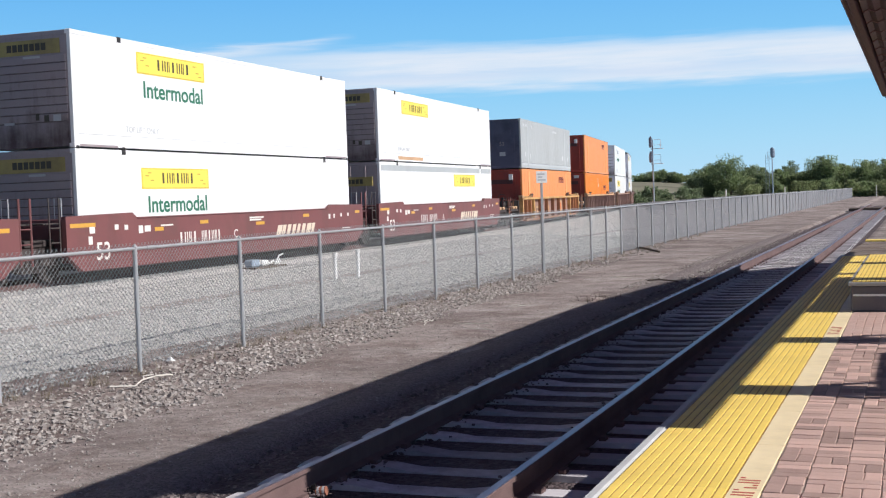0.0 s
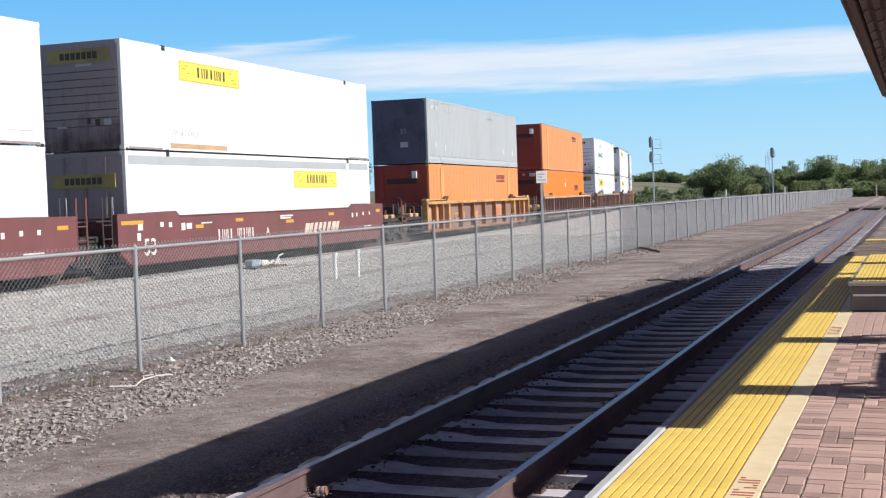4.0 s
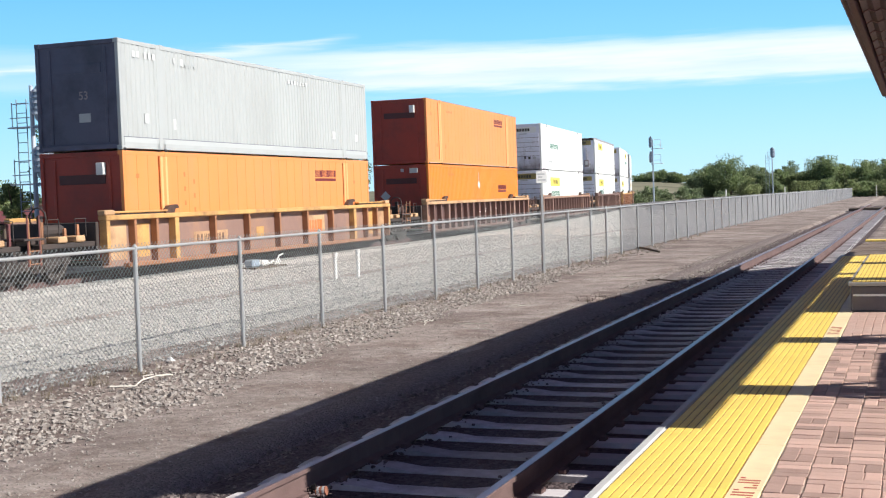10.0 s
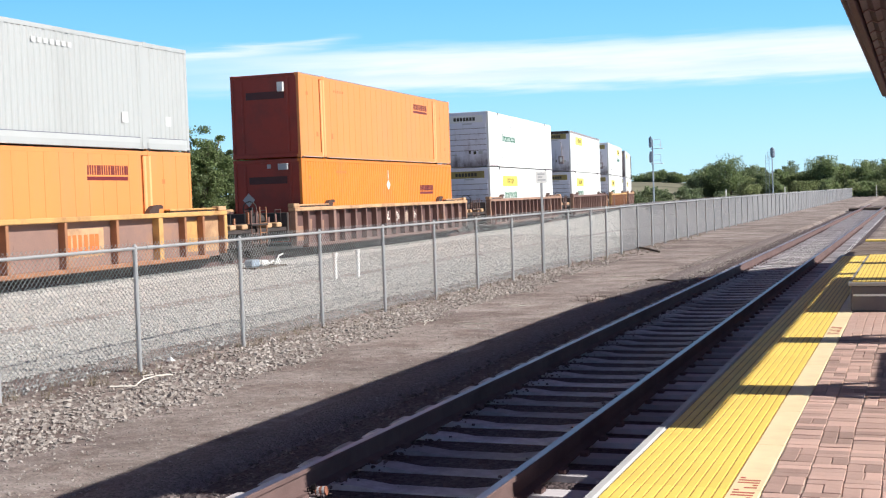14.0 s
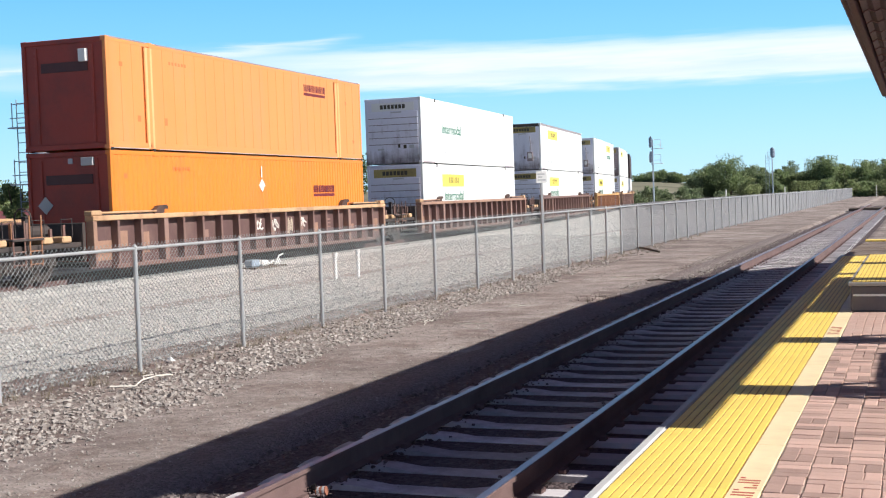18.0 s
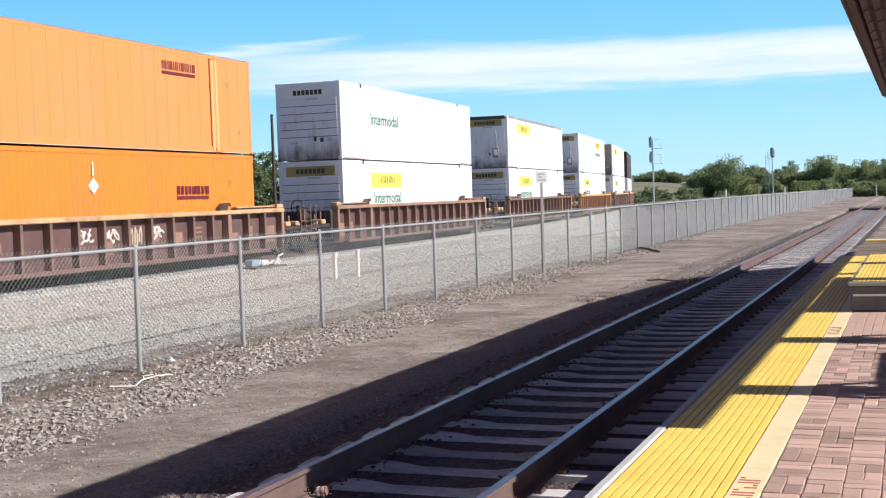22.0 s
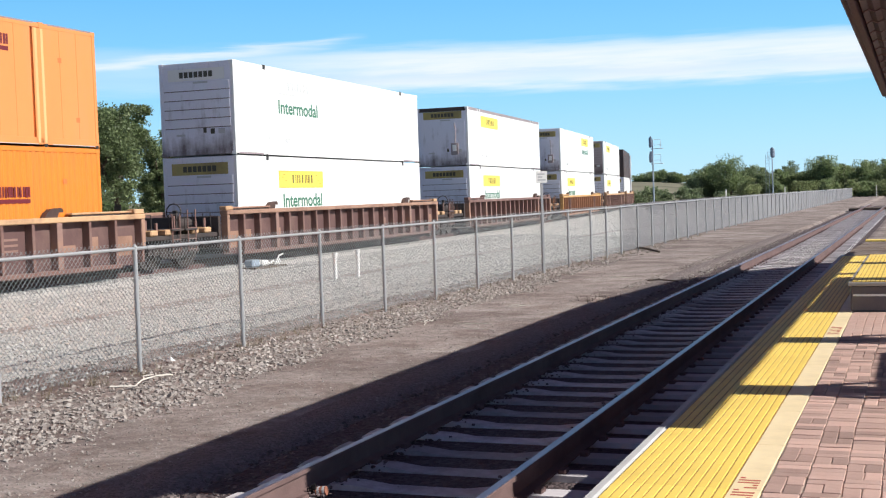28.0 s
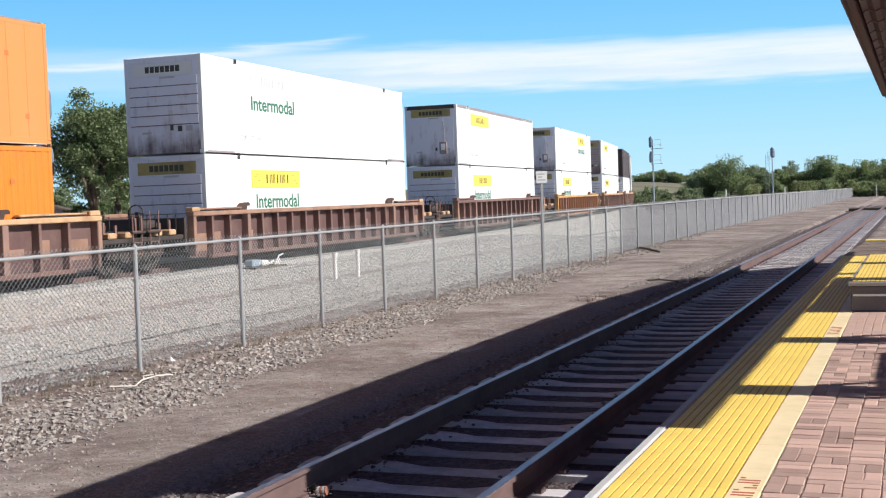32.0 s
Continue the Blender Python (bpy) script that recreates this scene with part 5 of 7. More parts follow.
def build_background():
    # a low red shed far behind the far track
    sh = thing("shed", "low red-brown shed with a dark wall behind the trees", "shed", at=pose(-62, 70, -1.1, 0, 0, 8))
    part("wall", Shape().box(-3, 3, 0, 12, 0, 2.1, 0.03), BARK, sh)
    part("roof", Shape().prism([(-3.4, 2.1), (0, 3.0), (3.4, 2.1), (3.4, 2.25), (0, 3.15), (-3.4, 2.25)], -0.3, 12.3), mat("red_sheet_roof", (0.17, 0.05, 0.045), 0.5, var=0.15, bump=0.05), sh, "dull red sheet roof")
    for y in (2.0, 5.5, 9.0):
        d = part("door", Shape().box(2.99, 3.05, y, y + 1.6, 0.1, 1.9, 0.01), TILE_ROOF, sh, "dull red door")
    hs = thing("house", "small pale house with a dark gable roof behind the trees", "house", at=pose(-63, 79.5, -0.6, 0, 0, 35))
    part("wall", Shape().prism([(-3.2, 0), (3.2, 0), (3.2, 2.0), (0, 3.0), (-3.2, 2.0)], 0, 7), CONCRETE_PALE, hs)
    for k in (-1, 1):
        part("roof", Shape().prism([(0, 3.02), (k * 3.7, 1.90), (k * 3.7, 2.06), (0, 3.2)], -0.5, 7.5), BARK, hs, "dark shingle roof slope")
    for x in (-1.6, 1.1):
        part("window", Shape().box(x - 0.45, x + 0.45, -0.03, 0.02, 0.9, 1.8, 0.01), SIGNAL_DARK, hs, "dark window")
    # brush piles and white stakes beyond the fence
    for i, (x, y, h, r) in enumerate(((-17.2, 120, 0.9, 2.6), (-14.2, 122, 0.8, 2.4), (-20.5, 119, 0.7, 1.8))):
        rng = np.random.default_rng(90 + i)
        s = Shape()
        for _ in range(240):
            a, d = rng.uniform(0, 2 * math.pi), r * math.sqrt(rng.random())
            z = h * (1 - (d / r) ** 2) * rng.uniform(0.4, 1.0)
            b = rng.normal(size=3) * 0.35
            s.tube((d * math.cos(a), d * math.sin(a), z), (d * math.cos(a) + b[0], d * math.sin(a) + b[1], z + b[2] * 0.4 + 0.02), 0.04, 4)
        solid("brush_pile", s, WOOD if i < 2 else BARK, "heap of dry brush and broken branches", "brush pile", kind="stuff", at=pose(x, y, -0.2), fix=False)
    for x, y in ((-10.6, 95), (-7.7, 110), (-2.6, 190)):
        st = thing("marker_post", "short white marker post beside the yard", "post", at=pose(x, y, -0.2))
        part("post", Shape().tube((0, 0, 0), (0, 0, 1.95 if y < 150 else 1.7), 0.045, 8), SIGN_WHITE, st)
    br = thing("concrete_barrier", "long low pale concrete barrier lying beyond the yard", "barrier", at=pose(-20.0, 118, -0.2))
    part("beam", Shape().prism([(-0.3, 0), (0.3, 0), (0.16, 0.55), (0.12, 0.98), (-0.12, 0.98), (-0.16, 0.55)], -1.3, 1.3, "y").mesh("beam", CONCRETE_PALE), None, br, at=pose(0, 0, 0, 0, 0, 90))
    # a crossing far down the near track
    cr = thing("track_crossing", "dark rubber road crossing over the near track", "crossing", at=pose(0, 98, 0))
    for x0, x1 in ((-1.7, -0.86), (-0.64, 0.64), (0.86, 2.2)):
        part("panel", Shape().box(x0, x1, -1.6, 1.6, -0.25, -0.012, 0.02), BARK, cr)
    # a dry stick and a small heap of dirt near the shadow's end
    sk = thing("stick", "dark dry stick lying on the dirt", "stick", at=pose(-5.45, 41.2, -0.17, 0, 0, 27.6))
    part("stem", Shape().bent([(0, -1.5, 0.0), (0.03, 0.0, 0.03), (0.0, 1.5, 0.05)], 0.04), BARK, sk)
    sk = thing("stick", "dark dry stick lying on the dirt", "stick", at=pose(-2.12, 27.15, -0.185, 0, 0, 70))
    part("stem", Shape().bent([(0, -0.4, 0.0), (0.03, 0.1, 0.03), (0.0, 0.4, 0.0)], 0.018), BARK, sk)
    rng = np.random.default_rng(55)
    tf = Shape()
    for _ in range(170):
        a, h = rng.uniform(0, 2 * math.pi), rng.uniform(0.03, 0.12)
        bx, by = rng.normal() * 0.16, rng.normal() * 0.30
        dx, dy = 0.05 * math.cos(a), 0.05 * math.sin(a)
        tf.add([(bx - dy * 0.1, by + dx * 0.1, -0.01), (bx + dy * 0.1, by - dx * 0.1, -0.01), (bx + dx, by + dy, h)], [(0, 1, 2)])
    solid("weed_clump", tf, BARK, "low clump of dark dead weeds on the dirt", "weeds", kind="stuff", at=pose(-2.5, 22.75, -0.2), fix=False)
    for x, y, r, h in ((-2.62, 22.75, 0.45, 0.07), (-2.2, 23.3, 0.4, 0.06), (-2.95, 23.6, 0.3, 0.05)):
        s = Shape()
        k = 14
        for j in range(4):
            q = 1 - j / 4
            s.v += [(r * q * (1 + 0.25 * math.sin(3 * i + x)) * math.cos(2 * math.pi * i / k), 0.7 * r * q * math.sin(2 * math.pi * i / k), h * (1 - q * q) - 0.02) for i in range(k)]
        s.f = [(j * k + i, j * k + (i + 1) % k, (j + 1) * k + (i + 1) % k, (j + 1) * k + i) for j in range(3) for i in range(k)] + [tuple(range(3 * k, 4 * k))]
        solid("dirt_mound", s, GROUND, "low mound of grey-brown dirt", "dirt", at=pose(x, y, -0.205), smooth=True)
    for x, y, r in ((-4.3, 18.3, 20), (-3.1, 17.6, 70), (-3.6, 21.4, 130), (-4.6, 24.6, 50), (-3.3, 28.4, 100), (-3.45, 18.3, 95)):
        tw = thing("twig", "thin pale dry twig on the dirt", "twig", at=pose(x, y, ground_height(x, y) + 0.012, 0, 0, r), group="dry twigs on the dirt")
        part("stem", Shape().bent([(0, -0.32, 0.0), (0.03, -0.1, 0.015), (-0.02, 0.12, 0.01), (0.03, 0.34, 0.02)], 0.006), WOOD, tw)
        part("side_shoot", Shape().bent([(0.0, 0.0, 0.012), (0.09, 0.08, 0.03), (0.13, 0.2, 0.02)], 0.004), WOOD, tw)
    # a bond wire at the joint of the near rail
    bw = thing("rail_bond", "black bond wires with a brick-red banded connector at the rail", "cable", at=pose(-0.645, 7.43, -0.16))
    for k in range(4):
        part("wire", Shape().bent([(-0.06, -0.02 + 0.02 * k, -0.03), (-0.05 + 0.02 * k, -0.03, 0.03 + 0.012 * k), (0.0, 0.0, 0.02 - 0.012 * k), (0.02, 0.02, -0.04)], 0.006), BLACK, bw)
    cn = part("connector", Shape().tube((0.0, 0.01, 0.0), (0.075, 0.02, 0.01), 0.034, 10), TILE_ROOF, bw, "brick-red connector sleeve")
    for k in (0.012, 0.05):
        part("band", Shape().tube((k, 0.0115 + k * 0.13, k * 0.13), (k + 0.016, 0.013 + k * 0.13, k * 0.13 + 0.002), 0.036, 10), LOGO_FADED, cn, "pale band")
    # tufts of dry weed along the fence
    rng = np.random.default_rng(77)
    v, f = [], []
    for _ in range(150):
        x, y = FENCE_X + rng.normal() * 0.22 + 0.1, 9 + 45 * rng.random() ** 1.4
        for _ in range(14):
            a, h = rng.uniform(0, 2 * math.pi), rng.uniform(0.04, 0.17)
            dx, dy = 0.05 * math.cos(a), 0.05 * math.sin(a)
            bx, by = x + dx * rng.uniform(0, 1.6), y + dy * rng.uniform(0, 1.6)
            n = len(v)
            v += [(bx - dy * 0.06, by + dx * 0.06, -0.22), (bx + dy * 0.06, by - dx * 0.06, -0.22), (bx + dx, by + dy, -0.2 + h)]
            f.append((n, n + 1, n + 2))
    s = Shape()
    s.v, s.f = v, f
    solid("weeds", s, DRY_GRASS, "dry weed tufts along the foot of the fence", "weeds", kind="stuff", fix=False)


build_background()


# ---- the far track ----
def build_far_track():
    tr = thing("far_track", "curving main line rails on pale ballast", "railway track", kind="structure")
    for off in (-0.7535, 0.7535):
        s = Shape()
        prof = [(-0.07, -0.172), (0.07, -0.172), (0.02, -0.14), (0.036, -0.03), (0.036, 0.0), (-0.036, 0.0), (-0.036, -0.03), (-0.02, -0.14)]
        us = [-10 + 4 * i for i in range(66)]
        for u in us:
            m = along(u, off)
            s.v += [m @ Vector((a, 0, b)) for a, b in prof]
        k = len(prof)
        s.f = [(j * k + i, j * k + (i + 1) % k, (j + 1) * k + (i + 1) % k, (j + 1) * k + i) for j in range(len(us) - 1) for i in range(k)]
        part("rail", s, RAIL_RUST, tr)
    s = Shape()
    for i in range(330):
        s.box(-1.3, 1.3, -0.11, 0.11, -0.33, -0.175, m=along(2 + 0.6 * i))
    ob = part("ties", s, BARK, tr, fix=False)
    ob["kind"] = "stuff"
    s = Shape()
    prof = [(-3.2, -0.55), (-1.7, -0.2), (-0.9, -0.2), (0.9, -0.2), (0.98, -0.14), (1.9, -0.13), (3.9, -0.5)]
    us = [-10 + 4 * i for i in range(66)]
    for u in us:
        m = along(u)
        s.v += [m @ Vector((a, 0, b)) for a, b in prof]
    s.f = [(j * 7 + i, j * 7 + i + 1, j * 7 + 8 + i, j * 7 + 7 + i) for j in range(len(us) - 1) for i in range(6)]
    solid("far_ballast_bed", s, BED_PALE, "pale grey ballast bed under the far track", "ballast", kind="structure")


build_far_track()


# ---- the train ----
CL, CW, CH = 16.154, 2.591, 2.878          # a container's length, width, height
FLOOR = 0.345                               # its floor over the rail, in the well
HALF = CL / 2


def brand_bars(parent, x, y0, z0, w, h, material, n=8, slant=0.0, name="brand_lettering", label="plain bars in place of a brand name", bold=False):
    """A brand name as plain upright bars on a face towards +x, from (y0, z0)."""
    k = w / n
    d = slant / h

    def block(shape, a, b, c, e):
        """A slanted flat block from a to b along, c to e up."""
        q = [(a + d * c, c), (b + d * c, c), (b + d * e, e), (a + d * e, e)]
        shape.add([(0, y, z) for y, z in q] + [(0.004, y, z) for y, z in q], [(0, 1, 2, 3), (4, 5, 6, 7), (0, 1, 5, 4), (1, 2, 6, 5), (2, 3, 7, 6), (3, 0, 4, 7)])
    m = 0.72 * k
    kinds = []
    for v in range(3):
        q = Shape()
        if bold:
            block(q, 0, (0.45, 0.62, 0.40)[v] * m, 0, h)
            block(q, 0.7 * m, 1.15 * m, 0, h)
        elif v == 0:
            block(q, 0, 0.3 * m, 0, h)
            block(q, 0.7 * m, m, 0, h)
        elif v == 1:
            block(q, 0.1 * m, 0.6 * m, 0, h)
        else:
            block(q, 0, 0.28 * m, 0, h)
            block(q, 0.5 * m, 0.72 * m, 0, h)
        kinds.append(q.mesh(name, material))
    for i in range(n):
        part(name, kinds[(i * 2 + n) % 3], None, parent, label, at=pose(x, y0 + k * (i + 0.1), z0))


def marks(name, parent, x, rows, material, label=""):
    """Small flat marks on a face towards +x, each a part: rows of y from the front end, z, width, height."""
    for y, z, w, h in rows:
        part(name, Shape().box(x - 0.002, x + 0.003, -HALF + y, -HALF + y + w, z, z + h), material, parent, label)


INTERMODAL = text_mesh("lettering", "Intermodal", 0.62, LOGO_GREEN, heavy=0.018)
_w = max(v.co.x for v in INTERMODAL.vertices)
for _v in INTERMODAL.vertices:
    _v.co.x *= 3.05 / _w
DIGITS = text_mesh("lettering", "53", 0.62, LOGO_WHITE)
LETTER_C = text_mesh("lettering", "C", 0.36, LOGO_WHITE)
LETTER_A = text_mesh("lettering", "A", 0.36, LOGO_WHITE)
LIFT = text_mesh("lettering", "TOP LIFT ONLY", 0.22, LOGO_FADED)


def frame_parts(c, body, post, front, fitting=None):
    """Corner posts, rails, corner castings and the 40-foot lifting fittings of a container. The near side is +x, the front end -y."""
    for x in (-1, 1):
        for y in (-1, 1):
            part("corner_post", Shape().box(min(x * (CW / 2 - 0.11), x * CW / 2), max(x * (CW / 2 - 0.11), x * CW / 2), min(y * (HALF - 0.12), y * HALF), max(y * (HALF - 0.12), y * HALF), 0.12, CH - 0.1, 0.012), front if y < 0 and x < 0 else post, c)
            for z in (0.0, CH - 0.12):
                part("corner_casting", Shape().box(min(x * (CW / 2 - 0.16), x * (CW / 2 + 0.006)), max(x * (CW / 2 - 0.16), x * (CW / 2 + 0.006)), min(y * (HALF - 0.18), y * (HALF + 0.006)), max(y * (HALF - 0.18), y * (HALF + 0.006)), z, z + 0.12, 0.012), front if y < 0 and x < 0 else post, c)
        for nm, z0, z1 in (("bottom_rail", 0.03, 0.20), ("top_rail", CH - 0.12, CH - 0.005)):
            part(nm, Shape().box(min(x * (CW / 2 - 0.07), x * (CW / 2 + 0.002)), max(x * (CW / 2 - 0.07), x * (CW / 2 + 0.002)), -HALF + 0.12, HALF - 0.12, z0, z1, 0.008), post, c)
    for y in (-6.06, 6.06):
        for x in (-1, 1):
            part("lifting_fitting", Shape().box(min(x * (CW / 2 - 0.14), x * (CW / 2 + 0.012)), max(x * (CW / 2 - 0.14), x * (CW / 2 + 0.012)), y - 0.085, y + 0.085, CH - 0.13, CH + 0.012, 0.01), fitting or BLACK, c, "steel lifting fitting")
    for y in (-HALF + 0.1, HALF - 0.1, -6.06, 6.06):
        part("twist_lock", Shape().box(CW / 2 - 0.12, CW / 2 + 0.02, y - 0.06, y + 0.06, -0.03, 0.05, 0.01), BLACK, c)


def smooth_container(label, front, panels=(), seam=True, front_panel="yellow", band=False, dark_top=False, rust=False, style="ribs"):
    """A white smooth-sided container. panels: (y from the front end, z, colour, with lettering) on the near side."""
    c = thing("shipping_container", label, "container", group="containers of the train")
    part("shell", Shape().box(-CW / 2 + 0.012, CW / 2 - 0.006, -HALF + 0.03, HALF - 0.03, 0.05, CH - 0.03, 0.01), WHITE, c)
    part("roof", Shape().box(-CW / 2 + 0.06, CW / 2 - 0.06, -HALF + 0.06, HALF - 0.06, CH - 0.03, CH - 0.012, 0.006), WHITE, c)
    # the grey one paints the shade of the gap between cars onto white fronts
    front = WHITE_SHADE_FRONT if front is WHITE_DIRTY and style != "mullions" else GREY_SHADE_FRONT
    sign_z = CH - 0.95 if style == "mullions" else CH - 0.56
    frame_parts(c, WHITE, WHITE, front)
    fw = part("front_wall", Shape().box(-CW / 2 + 0.11, CW / 2 - 0.11, -HALF + 0.012, -HALF + 0.032, 0.16, CH - 0.12, 0.004), front, c, "soiled, shade-tinted front end wall with pressed ribs")
    top = CH - 0.60
    if style in ("ribs", "boards"):
        pitch, n = (0.205, 8) if style == "ribs" else (0.285, 5)
        for i in range(n):
            z = top - pitch * (i + 1)
            part("rib", Shape().box(-CW / 2 + 0.15, CW / 2 - 0.15, -HALF - 0.010, -HALF + 0.016, z + 0.024, z + pitch, 0.009), front, fw)
            # a dark strip stands in for the shade in each gap
            part("groove", Shape().box(-CW / 2 + 0.15, CW / 2 - 0.15, -HALF + 0.004, -HALF + 0.013, z, z + 0.024), GROOVE_SHADE, fw, "dark strip painted as shade between the ribs")
        part("lower_panel", Shape().box(-CW / 2 + 0.17, CW / 2 - 0.17, -HALF - 0.004, -HALF + 0.014, 0.24, top - pitch * n - 0.02, 0.006), front, fw)
    elif style == "mullions":
        for x in (-0.62, 0.02, 0.66):
            part("mullion", Shape().box(x - 0.05, x + 0.05, -HALF - 0.03, -HALF + 0.014, 0.2, CH - 0.15, 0.012), GREY_DIRTY, fw, "dark grey upright")
    else:
        part("lower_panel", Shape().box(-CW / 2 + 0.17, CW / 2 - 0.17, -HALF - 0.004, -HALF + 0.014, 0.24, top - 0.02, 0.006), front, fw)
        bx = part("control_box", Shape().box(0.42, 0.78, -HALF - 0.09, -HALF + 0.01, 0.55, 1.12, 0.015), GREY_DIRTY, fw, "dark grey control box")
        part("cover", Shape().box(0.50, 0.70, -HALF - 0.10, -HALF - 0.085, 0.72, 1.02, 0.006), SIGN_WHITE, bx, "pale box cover")
        part("conduit", Shape().bent([(0.62, -HALF - 0.02, 1.1), (0.66, -HALF - 0.03, 1.6), (0.60, -HALF - 0.03, 2.1)], 0.022), GREY_DIRTY, fw)
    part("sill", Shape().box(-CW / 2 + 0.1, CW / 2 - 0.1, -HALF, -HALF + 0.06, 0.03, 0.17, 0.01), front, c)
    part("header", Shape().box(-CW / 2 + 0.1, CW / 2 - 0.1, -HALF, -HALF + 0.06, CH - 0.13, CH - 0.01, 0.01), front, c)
    # yellow end signs are dimmed by colour, as if in shade
    end = part("end_sign", Shape().box(-0.98, 0.98, -HALF - 0.034 if style == "mullions" else -HALF - 0.004, -HALF + 0.014, sign_z, sign_z + 0.36, 0.003), SHADE_YELLOW if front_panel == "yellow" else SIGN_WHITE, fw, "end sign plate with bars in place of a name")
    for i in range(7):
        part("sign_bar", Shape().box(-0.58 + 0.17 * i, -0.445 + 0.17 * i, -HALF - 0.038 if style == "mullions" else -HALF - 0.008, -HALF - 0.003, sign_z + 0.09, sign_z + 0.27), LOGO_DARK, fw)
    for x, z, w in ((-0.75, 0.62, 0.3), (0.2, 0.70, 0.1), (0.45, 0.66, 0.14), (0.72, 0.66, 0.22), (-0.1, 2.22, 0.5)):
        part("sticker", Shape().box(x, x + w, -HALF - 0.016, -HALF + 0.013, z, z + 0.06 + 0.1 * (w < 0.3)), LOGO_DARK if w < 0.15 else LOGO_FADED, fw)
    if band:
        part("repair_band", Shape().box(CW / 2 - 0.01, CW / 2 + 0.003, -HALF + 0.15, HALF - 2.15, CH - 0.36, CH - 0.13, 0.002), SILVER, c, "grey unpainted band under the top rail")
        part("repair_band", Shape().box(CW / 2 - 0.01, CW / 2 + 0.003, HALF - 1.85, HALF - 0.15, CH - 0.36, CH - 0.13, 0.002), SILVER, c, "grey unpainted band under the top rail")
    if dark_top:
        for ya, yb in ((-HALF + 0.14, -6.3), (-5.8, 5.8), (6.3, HALF - 0.14)):
            part("weathered_rail", Shape().box(CW / 2 - 0.05, CW / 2 + 0.006, ya, yb, CH - 0.14, CH + 0.004, 0.006), GREY_DIRTY, c, "weathered dark grey top rail")
        part("weathered_header", Shape().box(-CW / 2 + 0.1, CW / 2 - 0.1, -HALF - 0.006, -HALF + 0.05, CH - 0.19, CH, 0.008), STEEL, c)
    for ya, yb in ((6.2, HALF - 0.15), (-HALF + 0.2, -6.3)):
        part("scuff", Shape().box(CW / 2 - 0.03, CW / 2 + 0.006, ya, yb, 0.028, 0.085, 0.002), GREY_DIRTY, c, "scuffed grey stretch of the bottom rail")
    if rust:
        part("rust_patch", Shape().box(CW / 2 - 0.01, CW / 2 + 0.005, -HALF + 2.2, -HALF + 5.3, 0.09, 0.23, 0.002), CAR_TAN, c, "rust streak on the bottom rail")
    if seam:
        part("seam", Shape().box(CW / 2 - 0.006, CW / 2 + 0.003, -HALF + 0.15, HALF - 0.15, 0.335, 0.345), LOGO_FADED, c, "fine grey rivet line")
    part("handling_notice", LIFT, None, c, "faded grey handling notice", at=Matrix.Translation((CW / 2 - 0.003, -6.0 + 0.1, 0.45)) @ SIDE)
    for y, z, col, words in panels:
        p = part("side_sign", Shape().box(CW / 2 - 0.012, CW / 2 + 0.004, -HALF + y, -HALF + y + 3.42, z, z + 0.57, 0.003), LOGO_YELLOW if col == "yellow" else WHITE, c, "yellow sign plate" if col == "yellow" else "white sign plate")
        brand_bars(p, CW / 2 + 0.004, -HALF + y + 0.95, z + 0.15, 1.7, 0.29, LOGO_DARK if col == "yellow" else LOGO_FADED, 7)
        for nm, a0, a1, b0, b1 in (("sign_border", 0.03, 3.39, 0.02, 0.035), ("sign_border", 0.03, 3.39, 0.535, 0.55), ("sign_border", 0.03, 0.045, 0.035, 0.535), ("sign_border", 3.375, 3.39, 0.035, 0.535)):
            part(nm, Shape().box(CW / 2 + 0.003, CW / 2 + 0.006, -HALF + y + a0, -HALF + y + a1, z + b0, z + b1), LOGO_OCHRE if col == "yellow" else LOGO_FADED, p)
        for k, b in ((0.18, 0.34), (0.42, 0.22), (0.30, 0.42), (2.95, 0.22), (3.08, 0.12), (2.80, 0.40)):
            part("scroll_mark", Shape().box(CW / 2 + 0.003, CW / 2 + 0.007, -HALF + y + k, -HALF + y + k + 0.16, z + b, z + b + 0.03), LOGO_OCHRE if col == "yellow" else LOGO_FADED, p)
        if words:
            part("lettering", INTERMODAL, None, c, "green Intermodal lettering", at=Matrix.Translation((CW / 2 - 0.0035, -HALF + y + 0.24, z - 0.62)) @ SIDE)
    return c


def ribbed_side(s, x, d, y0, y1, z0, z1, pitch, panels):
    """A pressed sheet on a side: upright ribs, or flat panels parted by narrow upright grooves; d: how deep they are, inwards."""
    n = max(1, round((y1 - y0) / pitch))
    k = (y1 - y0) / n
    pts = []
    for i in range(n):
        a = y0 + k * i
        pts += [(x, a), (x, a + k - 0.03), (x - d, a + k - 0.022), (x - d, a + k - 0.008)] if panels else [(x, a), (x, a + 0.26 * k), (x - d, a + 0.42 * k), (x - d, a + 0.84 * k)]
    pts.append((x, y1))
    m = len(pts)
    s.add([(a, b, z0) for a, b in pts] + [(a, b, z1) for a, b in pts], [(i, i + 1, m + i + 1, m + i) for i in range(m - 1)])


